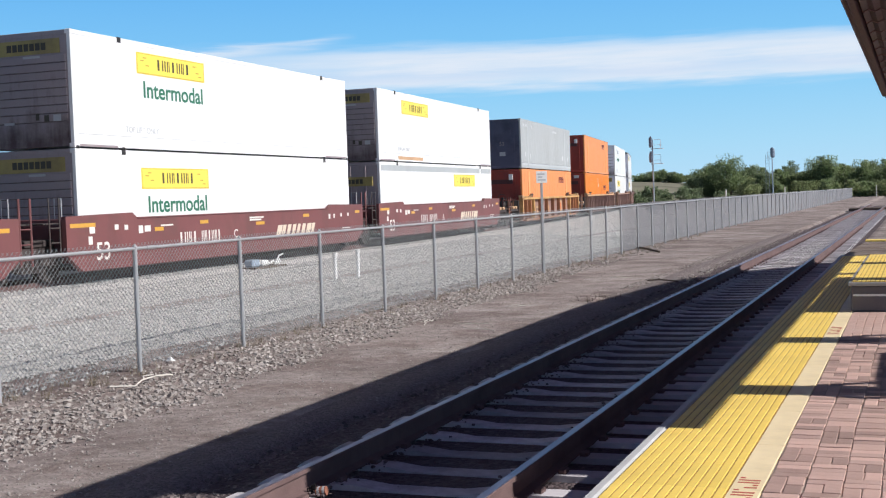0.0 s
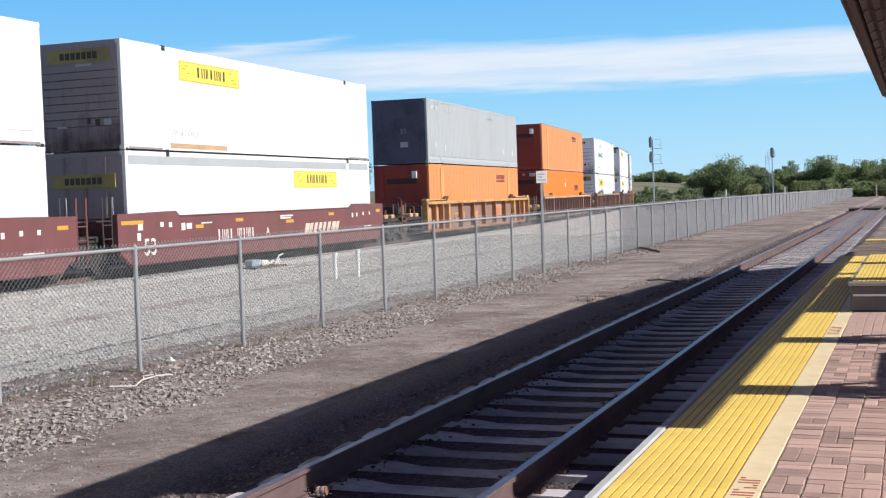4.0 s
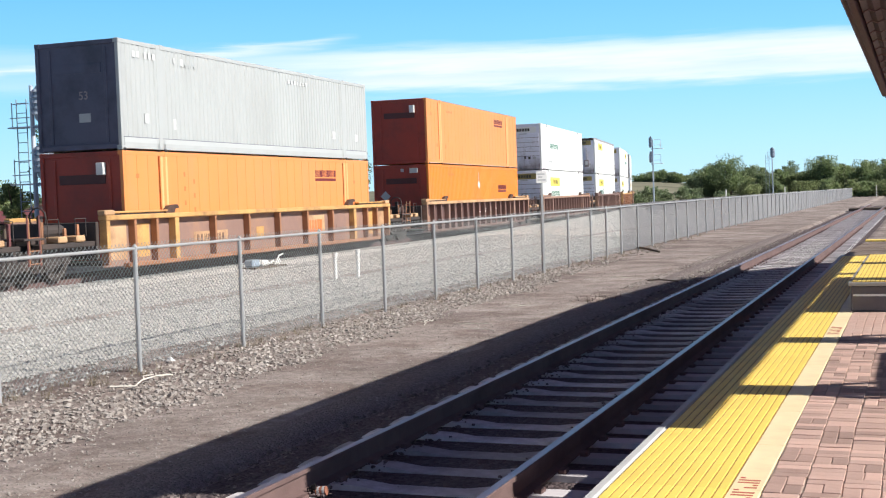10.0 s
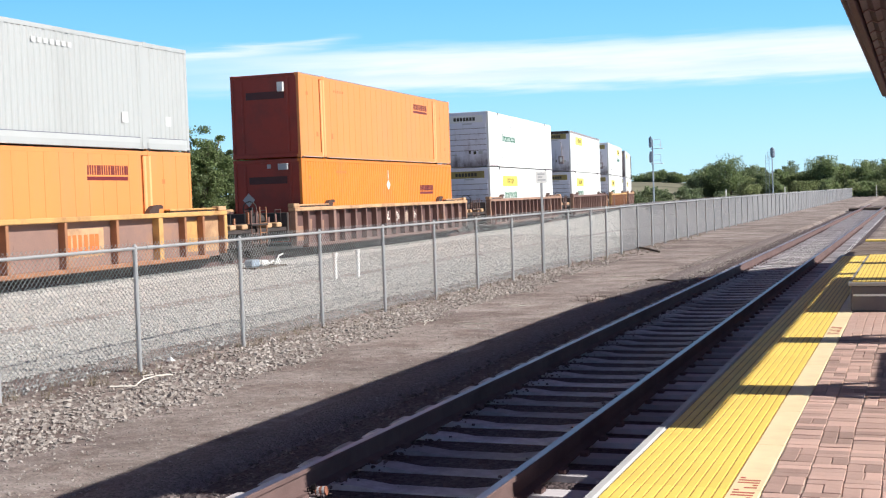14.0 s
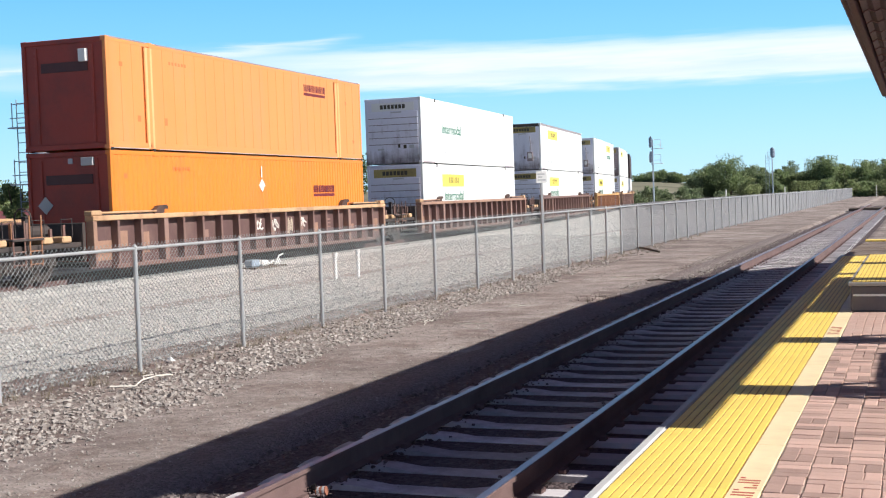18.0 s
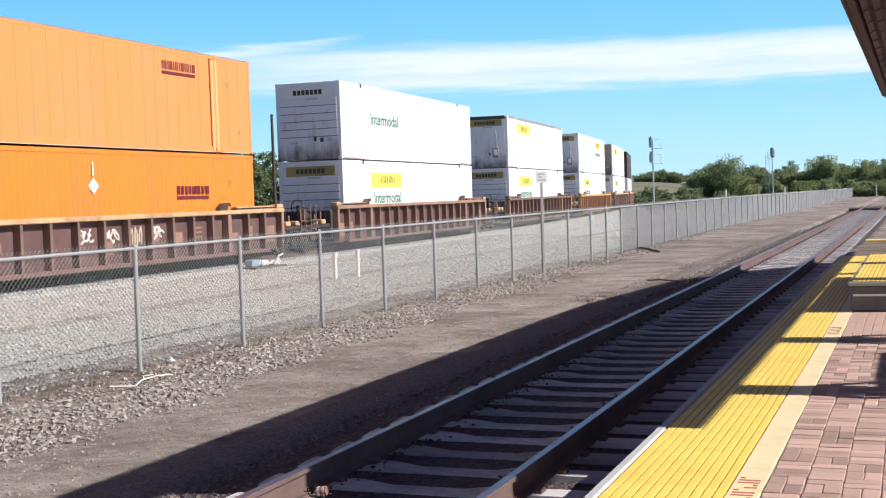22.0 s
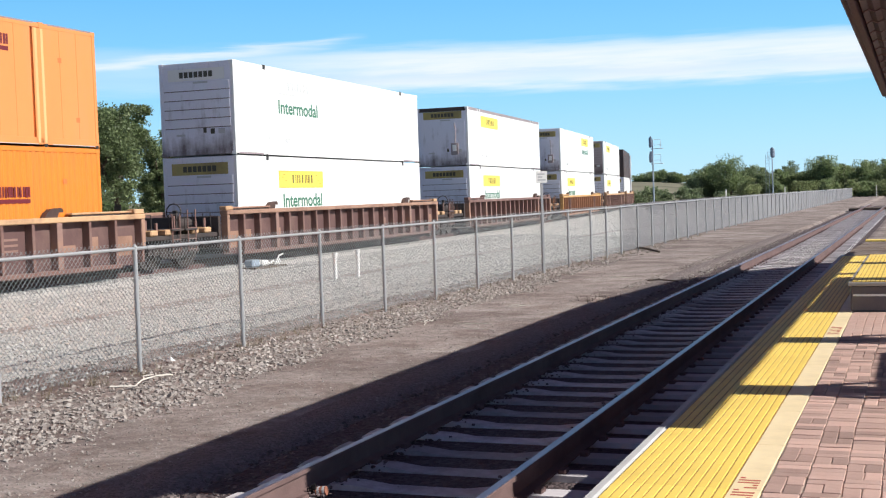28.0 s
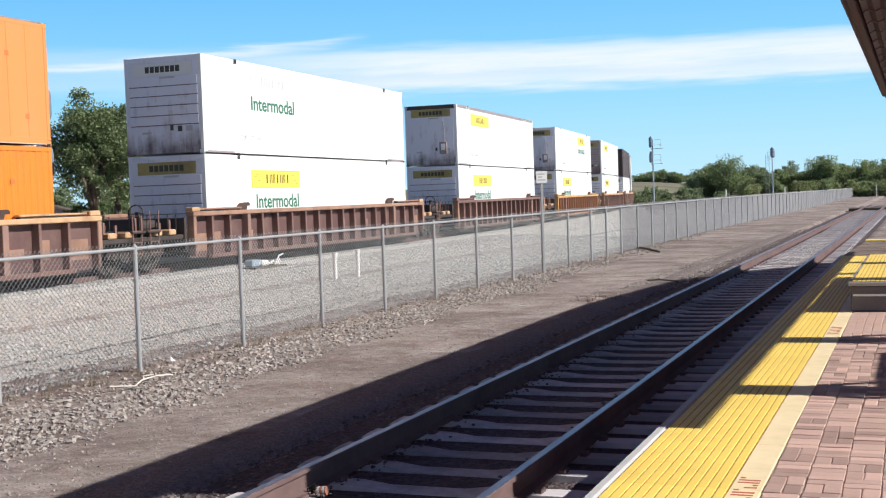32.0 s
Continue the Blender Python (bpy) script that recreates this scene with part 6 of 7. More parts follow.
def ribbed_container(label, paint, front, logo=None, diamond=False, pale=None):
    """A container with pressed upright ribs and doubled posts at the 40-foot points. logo: (y, z) of the brand name on the near side."""
    c = thing("shipping_container", label, "container", group="containers of the train")
    part("shell", Shape().box(-CW / 2 + 0.06, CW / 2 - 0.06, -HALF + 0.05, HALF - 0.03, 0.05, CH - 0.03), paint, c)
    part("roof", Shape().box(-CW / 2 + 0.05, CW / 2 - 0.05, -HALF + 0.06, HALF - 0.06, CH - 0.03, CH - 0.012, 0.006), paint, c)
    frame_parts(c, paint, paint, front, paint)
    fine = paint is SILVER or diamond
    for y0, y1 in ((-HALF + 0.12, HALF - 0.12),) if diamond else ((-HALF + 0.12, -6.06 - 0.38), (-6.06 + 0.02, 6.06 - 0.38), (6.06 + 0.02, HALF - 0.12)):
        s = Shape()
        ribbed_side(s, CW / 2 - 0.001, 0.022 if fine else 0.009, y0, y1, 0.17, CH - 0.1, 0.215 if fine else 0.55, not fine)
        part("side_sheet", s, paint, c, fix=False)
    shift = 0.18 if paint is SILVER else 0.10
    for y in () if diamond else (-6.06 - shift, 6.06 - shift):
        part("lifting_post", Shape().box(CW / 2 - 0.06, CW / 2 + 0.002, y - 0.205, y + 0.205, 0.06, CH - 0.13, 0.004), paint, c)
        if paint is SILVER:
            part("post_rib", Shape().box(CW / 2 - 0.01, CW / 2 + 0.014, y - 0.10, y + 0.10, 0.05, CH - 0.06, 0.012), paint, c, "smooth post")
            continue
        for k in (-0.16, 0.06):
            part("post_rib", Shape().box(CW / 2 - 0.01, CW / 2 + 0.012, y + k, y + k + 0.10, 0.06, CH - 0.13, 0.01), pale or paint, c)
    if front is MAROON and logo and logo[1] > 2.08:
        for ya, yb in ((-HALF + 0.14, -6.3), (-5.8, 5.8), (6.3, HALF - 0.14)):
            part("weathered_rail", Shape().box(CW / 2 - 0.05, CW / 2 + 0.005, ya, yb, CH - 0.035, CH + 0.004, 0.004), GREY_DIRTY, c, "weathered dark top edge")
            part("pale_edge", Shape().box(CW / 2 - 0.05, CW / 2 + 0.005, ya, yb, 0.03, 0.046, 0.002), LOGO_FADED, c, "worn pale bottom edge")
    if paint is SILVER:
        part("skirt", Shape().box(CW / 2 - 0.06, CW / 2, -HALF + 0.12, HALF - 0.12, 0.19, 0.33, 0.006), pale, c, "smooth pale bottom skirt")
        part("skirt_seam", Shape().box(CW / 2 - 0.05, CW / 2 + 0.002, -HALF + 0.12, HALF - 0.12, 0.325, 0.34), NAVY, c, "dark seam above the bottom rail")
        marks("small_mark", c, CW / 2 + 0.001, [(0.62 + 0.20 * i + 0.14 * (i > 1), 2.44, 0.13, 0.17) for i in range(6)] + [(2.95, 2.40, 0.16, 0.2), (2.62, 2.44, 0.05, 0.16)] + [(9.6 + 0.22 * i, 2.42, 0.15, 0.13) for i in range(7)], SILVER_LETTER, "pale lettering replaced by bars")
    # maroon and slate fronts carry the end's shade in their colour
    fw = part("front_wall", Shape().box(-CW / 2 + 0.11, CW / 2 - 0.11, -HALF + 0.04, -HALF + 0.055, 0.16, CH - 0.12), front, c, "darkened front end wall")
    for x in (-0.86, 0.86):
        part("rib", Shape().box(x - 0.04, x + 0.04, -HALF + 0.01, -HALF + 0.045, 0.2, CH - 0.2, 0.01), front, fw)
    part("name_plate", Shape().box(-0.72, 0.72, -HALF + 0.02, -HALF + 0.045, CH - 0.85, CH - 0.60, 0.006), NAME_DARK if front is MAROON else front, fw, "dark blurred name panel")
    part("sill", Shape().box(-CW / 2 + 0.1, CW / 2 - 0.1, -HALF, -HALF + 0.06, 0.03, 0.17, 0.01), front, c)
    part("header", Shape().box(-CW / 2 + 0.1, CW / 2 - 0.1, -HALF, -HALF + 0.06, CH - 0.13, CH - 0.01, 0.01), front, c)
    s = Shape()
    if diamond:
        part("vent_plate", Shape().box(-0.02, 0.12, -HALF + 0.02, -HALF + 0.042, CH - 0.32, CH - 0.18, 0.004), LOGO_FADED, fw, "small pale plate")
    s.box(0.42, 0.78, -HALF - 0.05, -HALF + 0.042, CH - 0.38, CH - 0.17, 0.01) if diamond else s.box(0.52, 0.74, -HALF - 0.10, -HALF + 0.042, CH - 0.62, CH - 0.30, 0.01) if front is MAROON else s.box(0.0, 0.35, -HALF + 0.028, -HALF + 0.042, 0.75, 0.98)
    part("tracker_box", s, LOGO_FADED if diamond else SIGN_WHITE, fw, "grey tracker box" if diamond else "small white tracker box") if front is MAROON else part("placard", s, LOGO_FADED, fw, "pale grey sticker")
    if front is NAVY:
        part("lettering", text_mesh("lettering", "53", 0.30, GREY_DIRTY), None, fw, "faint grey number", at=Matrix.Translation((0.0, -HALF + 0.038, 1.35)) @ FRONT)
    if diamond:
        dm = Shape().box(-0.165, 0.165, -0.006, 0.006, -0.165, 0.165, m=pose(-0.76, -HALF + 0.012, 1.50, 0, 45, 0))
        part("hazard_diamond", dm, LOGO_FADED, fw, "pale diamond placard")
        dm = Shape().box(-0.003, 0.003, -0.15, 0.15, -0.15, 0.15, m=pose(CW / 2 + 0.004, -HALF + 8.05, 1.95, 45, 0, 0))
        part("hazard_diamond", dm, LOGO_WHITE, c, "white diamond placard")
        part("tag", Shape().box(CW / 2 - 0.002, CW / 2 + 0.004, -HALF + 8.02, -HALF + 8.08, 2.2, 2.55), LOGO_WHITE, c)
    if logo:
        y, z = logo
        brand_bars(c, CW / 2 - 0.002, -HALF + y, z + 0.16, 1.72, 0.24, LOGO_RED, 9, bold=True)
        part("underline", Shape().box(CW / 2 - 0.004, CW / 2 + 0.003, -HALF + y, -HALF + y + 1.70, z + 0.02, z + 0.115), LOGO_RED, c, "dark red underline")
    marks("small_mark", c, CW / 2 - 0.003, ((1.1, 0.72, 0.2, 0.26), (2.5, 0.6, 0.14, 0.3), (13.0, 0.7, 0.28, 0.28), (15.0, 0.68, 0.26, 0.26)) if paint is SILVER else ((0.55, 2.15, 0.16, 0.12), (1.3, 0.75, 0.16, 0.16), (2.6, 0.7, 0.14, 0.2), (14.7, 2.0, 0.14, 0.12), (15.3, 0.6, 0.14, 0.12)), SILVER_LETTER if paint is SILVER else LOGO_FADED_RED, "small illegible marking")
    marks("small_mark", c, CW / 2 - 0.003, [(2.9 + 0.5 * (i % 2), 2.2 - 0.2 * i, 0.09, 0.13) for i in range(8)] if pale and logo and logo[1] < 2.08 else [(2.9 + 0.16 * i, 2.38, 0.1, 0.09) for i in range(6)], SILVER if paint is SILVER else LOGO_FADED_RED, "faded number replaced by bars")
    return c


def truck(car, y, wheels):
    """A two-axle truck under a car at y, with its two wheelsets."""
    t = part("truck", Shape().box(-0.95, 0.95, y - 0.22, y + 0.22, 0.42, 0.72, 0.05), STEEL, car, "grimy cast steel truck")
    for x in (-1, 1):
        s = Shape()
        prof = [(y - 1.15, 0.40), (y - 1.12, 0.62), (y - 0.55, 0.68), (y - 0.3, 0.84), (y + 0.3, 0.84), (y + 0.55, 0.68), (y + 1.12, 0.62), (y + 1.15, 0.40), (y + 0.7, 0.40), (y + 0.35, 0.26), (y - 0.35, 0.26), (y - 0.7, 0.40)]
        s.prism(prof, x * 1.0 - 0.07, x * 1.0 + 0.07, "x")
        part("side_frame", s, STEEL, t)
        for k in (-0.16, 0.0, 0.16):
            part("spring", Shape().tube((x * 1.06, y + k, 0.34), (x * 1.06, y + k, 0.60), 0.07, 8), STEEL, t)
    for k in (-0.875, 0.875):
        w = Shape()
        w.tube((-1.05, 0, 0), (1.05, 0, 0), 0.085, 10)
        for x in (-1, 1):
            w.tube((x * 0.70, 0, 0), (x * 0.84, 0, 0), 0.46, 24).tube((x * 0.68, 0, 0), (x * 0.705, 0, 0), 0.485, 24)
            w.tube((x * 0.84, 0, 0), (x * 0.87, 0, 0), 0.30, 16, 0.2)
            w.tube((x * 0.86, 0, 0), (x * 1.10, 0, 0), 0.11, 8)
            w.box(x * 1.10 - 0.01, x * 1.10 + 0.01, -0.07, 0.07, -0.07, 0.07)
        ws = part("wheelset", w, WHEEL_STEEL, t)
        ws.location = (0, y + k, 0.46)
        wheels.append(ws)
    return t


def end_fittings(car, y, d, paint, pale, wheels, own_truck=True):
    """The end platform of a car at its well's end y, reaching in the direction d, with truck, coupler, ladder and grab irons."""
    p0, p1 = sorted((y, y + d * 2.7))
    e = part("end_platform", Shape().box(-1.0, 1.0, p0, p1, 0.92, 1.04, 0.02), STEEL, car)
    part("draft_sill", Shape().box(-0.3, 0.3, *sorted((y, y + d * 3.0)), 0.72, 0.92, 0.02), STEEL, e)
    part("side_sill", Shape().box(0.99, 1.30, *sorted((y + d * 0.1, y + d * 2.15)), 0.80, 0.93, 0.02), STEEL, e, "grimy side sill")
    part("bulkhead", Shape().box(-1.35, 1.35, *sorted((y - d * 0.02, y + d * 0.10)), 0.45, 1.40, 0.02), STEEL, e)
    part("walkway", Shape().box(-1.42, 1.42, *sorted((y + d * 2.15, y + d * 2.75)), 1.04, 1.09, 0.01), STEEL, e, "dark grated crossover walkway")
    cp = Shape().box(-0.16, 0.16, *sorted((y + d * 2.9, y + d * 3.42)), 0.70, 0.98, 0.05).box(-0.1, 0.22, *sorted((y + d * 3.3, y + d * 3.55)), 0.68, 1.02, 0.05)
    part("coupler", cp, STEEL, e, "cast steel knuckle coupler")
    ld = Shape()
    for x in (1.38, ):
        for k in (2.3, 2.7):
            ld.tube((x, y + d * k, 0.45), (x, y + d * k, 1.62 if d > 0 else 1.5), 0.02, 6)
        for z in (0.5, 0.8, 1.1):
            ld.tube((x, y + d * 2.3, z), (x, y + d * 2.7, z), 0.016, 6)
    part("ladder", ld, paint, e)
    for k in (0.55, 1.25):
        part("step_box", Shape().box(0.95, 1.36, *sorted((y + d * k, y + d * (k + 0.34))), 0.935, 1.09, 0.03), pale, e, "pale worn step box")
    for k, x in ((1.5, 1.30), (0.35, 1.22)):
        a, b = y + d * k, y + d * (k + 0.42)
        part("grab_iron", Shape().bent([(x, a, 1.05), (x, a, 1.5), (x, b, 1.5), (x, b, 1.05)], 0.014), STEEL, e, "bent steel grab iron")
    if d < 0:
        part("brake_wheel", Shape().bent([(0.72 + 0.24 * math.cos(math.pi * i / 6), y + d * 1.52, 1.55 + 0.24 * math.sin(math.pi * i / 6)) for i in range(13)], 0.02).tube((0.50, y + d * 1.52, 1.55), (0.94, y + d * 1.52, 1.55), 0.015, 5), STEEL, e)
        part("brake_stand", Shape().box(0.66, 0.78, *sorted((y + d * 1.4, y + d * 1.5)), 1.04, 1.6, 0.01), STEEL, e)
    for k, h in ((0.55, 1.36), (1.05, 1.28), (1.9, 1.45)):
        part("upright", Shape().box(1.12, 1.18, *sorted((y + d * k, y + d * (k + 0.09))), 0.93, h, 0.008), paint, e, "weathered upright bracket")
    part("brake_reservoir", Shape().tube((0.55, y + d * 0.5, 1.2), (0.55, y + d * 1.3, 1.2), 0.17, 12), STEEL, e, "dark air reservoir")
    part("air_hose", Shape().bent([(0.3, y + d * 3.0, 0.75), (0.34, y + d * 3.2, 0.5), (0.3, y + d * 3.45, 0.45)], 0.025), BLACK, e)
    if own_truck:
        truck(car, y + d * 1.95, wheels)


def stake_car(label, paint, panel, pale, pitch, wheels, graffiti=False, brand=None):
    """A single well car whose sides have upright stakes under a top chord."""
    c = thing("well_car", label, "railway car", group="well cars of the train")
    y0, y1 = -HALF - 1.25, HALF + 1.4
    for x in (1, -1):
        sd = part("side", Shape().box(min(x * 1.33, x * 1.36), max(x * 1.33, x * 1.36), y0 + 0.1, y1 - 0.1, 0.24, 1.46), panel, c, "dusty recessed side panels")
        part("top_chord", Shape().box(min(x * 1.33, x * 1.53), max(x * 1.33, x * 1.60), y0, y1, 1.42, 1.55, 0.02), pale, sd, "worn lighter top chord")
        part("bottom_chord", Shape().box(min(x * 1.33, x * 1.47), max(x * 1.33, x * 1.56), y0 + 1.0, y1 - 1.0, 0.19, 0.31, 0.02), paint, sd)
        if x < 0:
            continue
        st = Shape().box(1.36, 1.57, -0.05, 0.05, 0.30, 1.42, 0.012).mesh("stake", paint)
        wide = pitch > 1.5
        first = -HALF + (0.05 if wide else -0.16)
        at_y = [y0 + 0.12] + [first + pitch * i for i in range(int((y1 - 0.5 - first) / pitch) + 1)] + [y1 - 0.12]
        if wide:
            at_y += [first + 0.5 * pitch, -HALF + 15.35]
        for y in at_y:
            if abs(abs(y) - 6.06) > 0.22:
                part("stake", st, None, sd, at=pose(0, y, 0))
        for y in (-6.06, 6.06):
            part("lifting_stake", Shape().box(1.36, 1.58, y - 0.10, y + 0.10, 0.30, 1.42, 0.012), pale if wide else CAR_PANEL, sd, "wide worn stake")
        for ya, yb in ((y0 + 0.01, y0 + 0.16), (y1 - 0.16, y1 - 0.01)):
            part("end_post", Shape().box(1.36, 1.585, ya, yb, 0.62, 1.42, 0.012), CAR_YELLOW if pale is CAR_YELLOW else CAR_WORN, sd, "worn pale end post")
        part("paint_patch", Shape().box(1.36, 1.364, y0 + 0.2, y0 + 1.05, 0.42, 0.92), CAR_TAN if wide else CAR_WORN, sd, "patch of worn tan paint")
        part("paint_patch", Shape().box(1.36, 1.364, y1 - 1.2, y1 - 0.3, 0.5, 1.0), CAR_TAN if wide else CAR_WORN, sd, "patch of worn tan paint")
        n = len(at_y) - 2
        if wide:
            for a, b, z0, z1, m in ((-1.0, -0.1, 0.4, 1.3, CAR_TAN), (0.2, 0.95, 0.42, 1.3, CAR_YELLOW), (15.5, 16.3, 0.42, 1.3, CAR_YELLOW), (16.6, 17.9, 0.4, 1.3, CAR_TAN), (6.9, 7.4, 0.6, 1.0, CAR_YELLOW), (12.9, 13.6, 0.6, 0.9, CAR_PANEL)):
                part("paint_patch", Shape().box(1.36, 1.365, -HALF + a, -HALF + b, z0, z1), m, sd, "patch of worn yellow paint")
            pl = part("reporting_plate", Shape().box(1.36, 1.366, -HALF + 3.2, -HALF + 5.1, 0.62, 0.98), CAR_TAN, sd, "tan plate with bars in place of the number")
            brand_bars(pl, 1.366, -HALF + 3.35, 0.70, 1.6, 0.2, CAR_DARK, 8, name="number_bar", label="dark bar")
        rr = random.Random(len(label) + n)
        k = pitch
        for i in range(n):
            if rr.random() < 0.45:
                a = first + k * (i + 0.2)
                part("data_plate", Shape().box(1.36, 1.364, a, a + k * rr.uniform(0.3, 0.55), 0.62 + rr.uniform(-0.1, 0.2), 0.95 + rr.uniform(-0.1, 0.2)), rr.choice((CAR_PANEL, CAR_WORN, panel)), sd, "patch of newer paint with illegible data")
        if graffiti:
            for i in range(4):
                a = first + k * (7 + i) + 0.17 * k
                g = Shape()
                if i == 2:                                    # tall tan strokes
                    for j in range(7):
                        g.bent([(1.362, a + 0.10 * j, 0.66 + 0.05 * (j * 3 % 4)), (1.362, a + 0.10 * j + 0.03, 1.0), (1.362, a + 0.10 * j + 0.06 * (j % 2), 1.22 - 0.04 * (j * 2 % 3))], 0.022, 5)
                    part("graffiti", g, LOGO_CREAM, sd, "pale tan sprayed upright strokes")
                    continue
                for j in range(3):                            # rounded overlapping loops
                    my, mz, ry, rz = a + 0.13 + 0.2 * j, 1.03 + 0.035 * math.sin(i * 2 + j * 2.4), 0.10 + 0.02 * ((i + j) % 2), 0.17 - 0.04 * ((2 * i + j) % 3)
                    g.bent([(1.362, my + ry * math.sin(6.3 * q / 9 + j) + 0.02 * math.sin(q * 2.6 + i), mz + rz * math.cos(6.3 * q / 9 + j + i)) for q in range(9 - (i + j) % 3)], 0.031, 5)
                g.bent([(1.362, a + 0.02 + 0.1 * q, 0.92 + 0.16 * ((q + i) % 2) + 0.03 * q) for q in range(6)], 0.024, 5)
                part("graffiti", g, LOGO_WHITE, sd, "white scrawled graffiti")
            for j in range(3):
                part("stencil", Shape().box(1.36, 1.364, first + k * 12.2, first + k * 12.7, 0.80 + 0.13 * j, 0.85 + 0.13 * j), CAR_PANEL, sd, "faded tan illegible stencil")
        if brand:
            b = part("brand_patch", Shape().box(1.36, 1.366, -HALF + 10.3, -HALF + 11.9, 0.55, 1.25), CAR_TAN, sd, "pale tan brand patch")
            brand_bars(b, 1.366, -HALF + 10.42, 0.68, 1.3, 0.42, LOGO_FADED_RED, 3, bold=True)
        for y in (-6.06, 6.06):
            lk = Shape()
            lk.prism([(y - 0.34, 1.55), (y - 0.26, 1.66), (y - 0.10, 1.75), (y + 0.26, 1.775), (y + 0.33, 1.73), (y + 0.33, 1.665), (y + 0.16, 1.665), (y + 0.12, 1.55)], 1.30, 1.44, "x")
            part("guide_hump", lk, GUIDE, sd, "dark rusty container guide")
        for ya, yb in ((y0, y0 + 3.3), (y1 - 3.3, y1)):
            part("cap_riser", Shape().box(1.34, 1.46, ya + 0.5, yb - 0.5, 1.552, 1.592), STEEL, sd, "dark riser under the cap")
            part("side_cap", Shape().box(1.32, 1.50, ya + 0.45, yb - 0.35 if ya == y0 else yb - 0.45, 1.592, 1.645, 0.012), pale, sd)
            e0 = ya if ya == y0 else yb - 0.42
            part("end_block", Shape().box(1.32, 1.56, e0, e0 + 0.42, 1.552, 1.68, 0.02), CAR_TAN if pale is not CAR_BROWN else pale, sd, "pale worn end block")
    part("floor", Shape().box(-1.36, 1.36, -HALF - 0.3, HALF + 0.3, 0.24, 0.335, 0.02), STEEL, c)
    end_fittings(c, y0, -1, paint, CAR_TAN, wheels)
    end_fittings(c, y1, 1, paint, CAR_TAN, wheels)
    return c


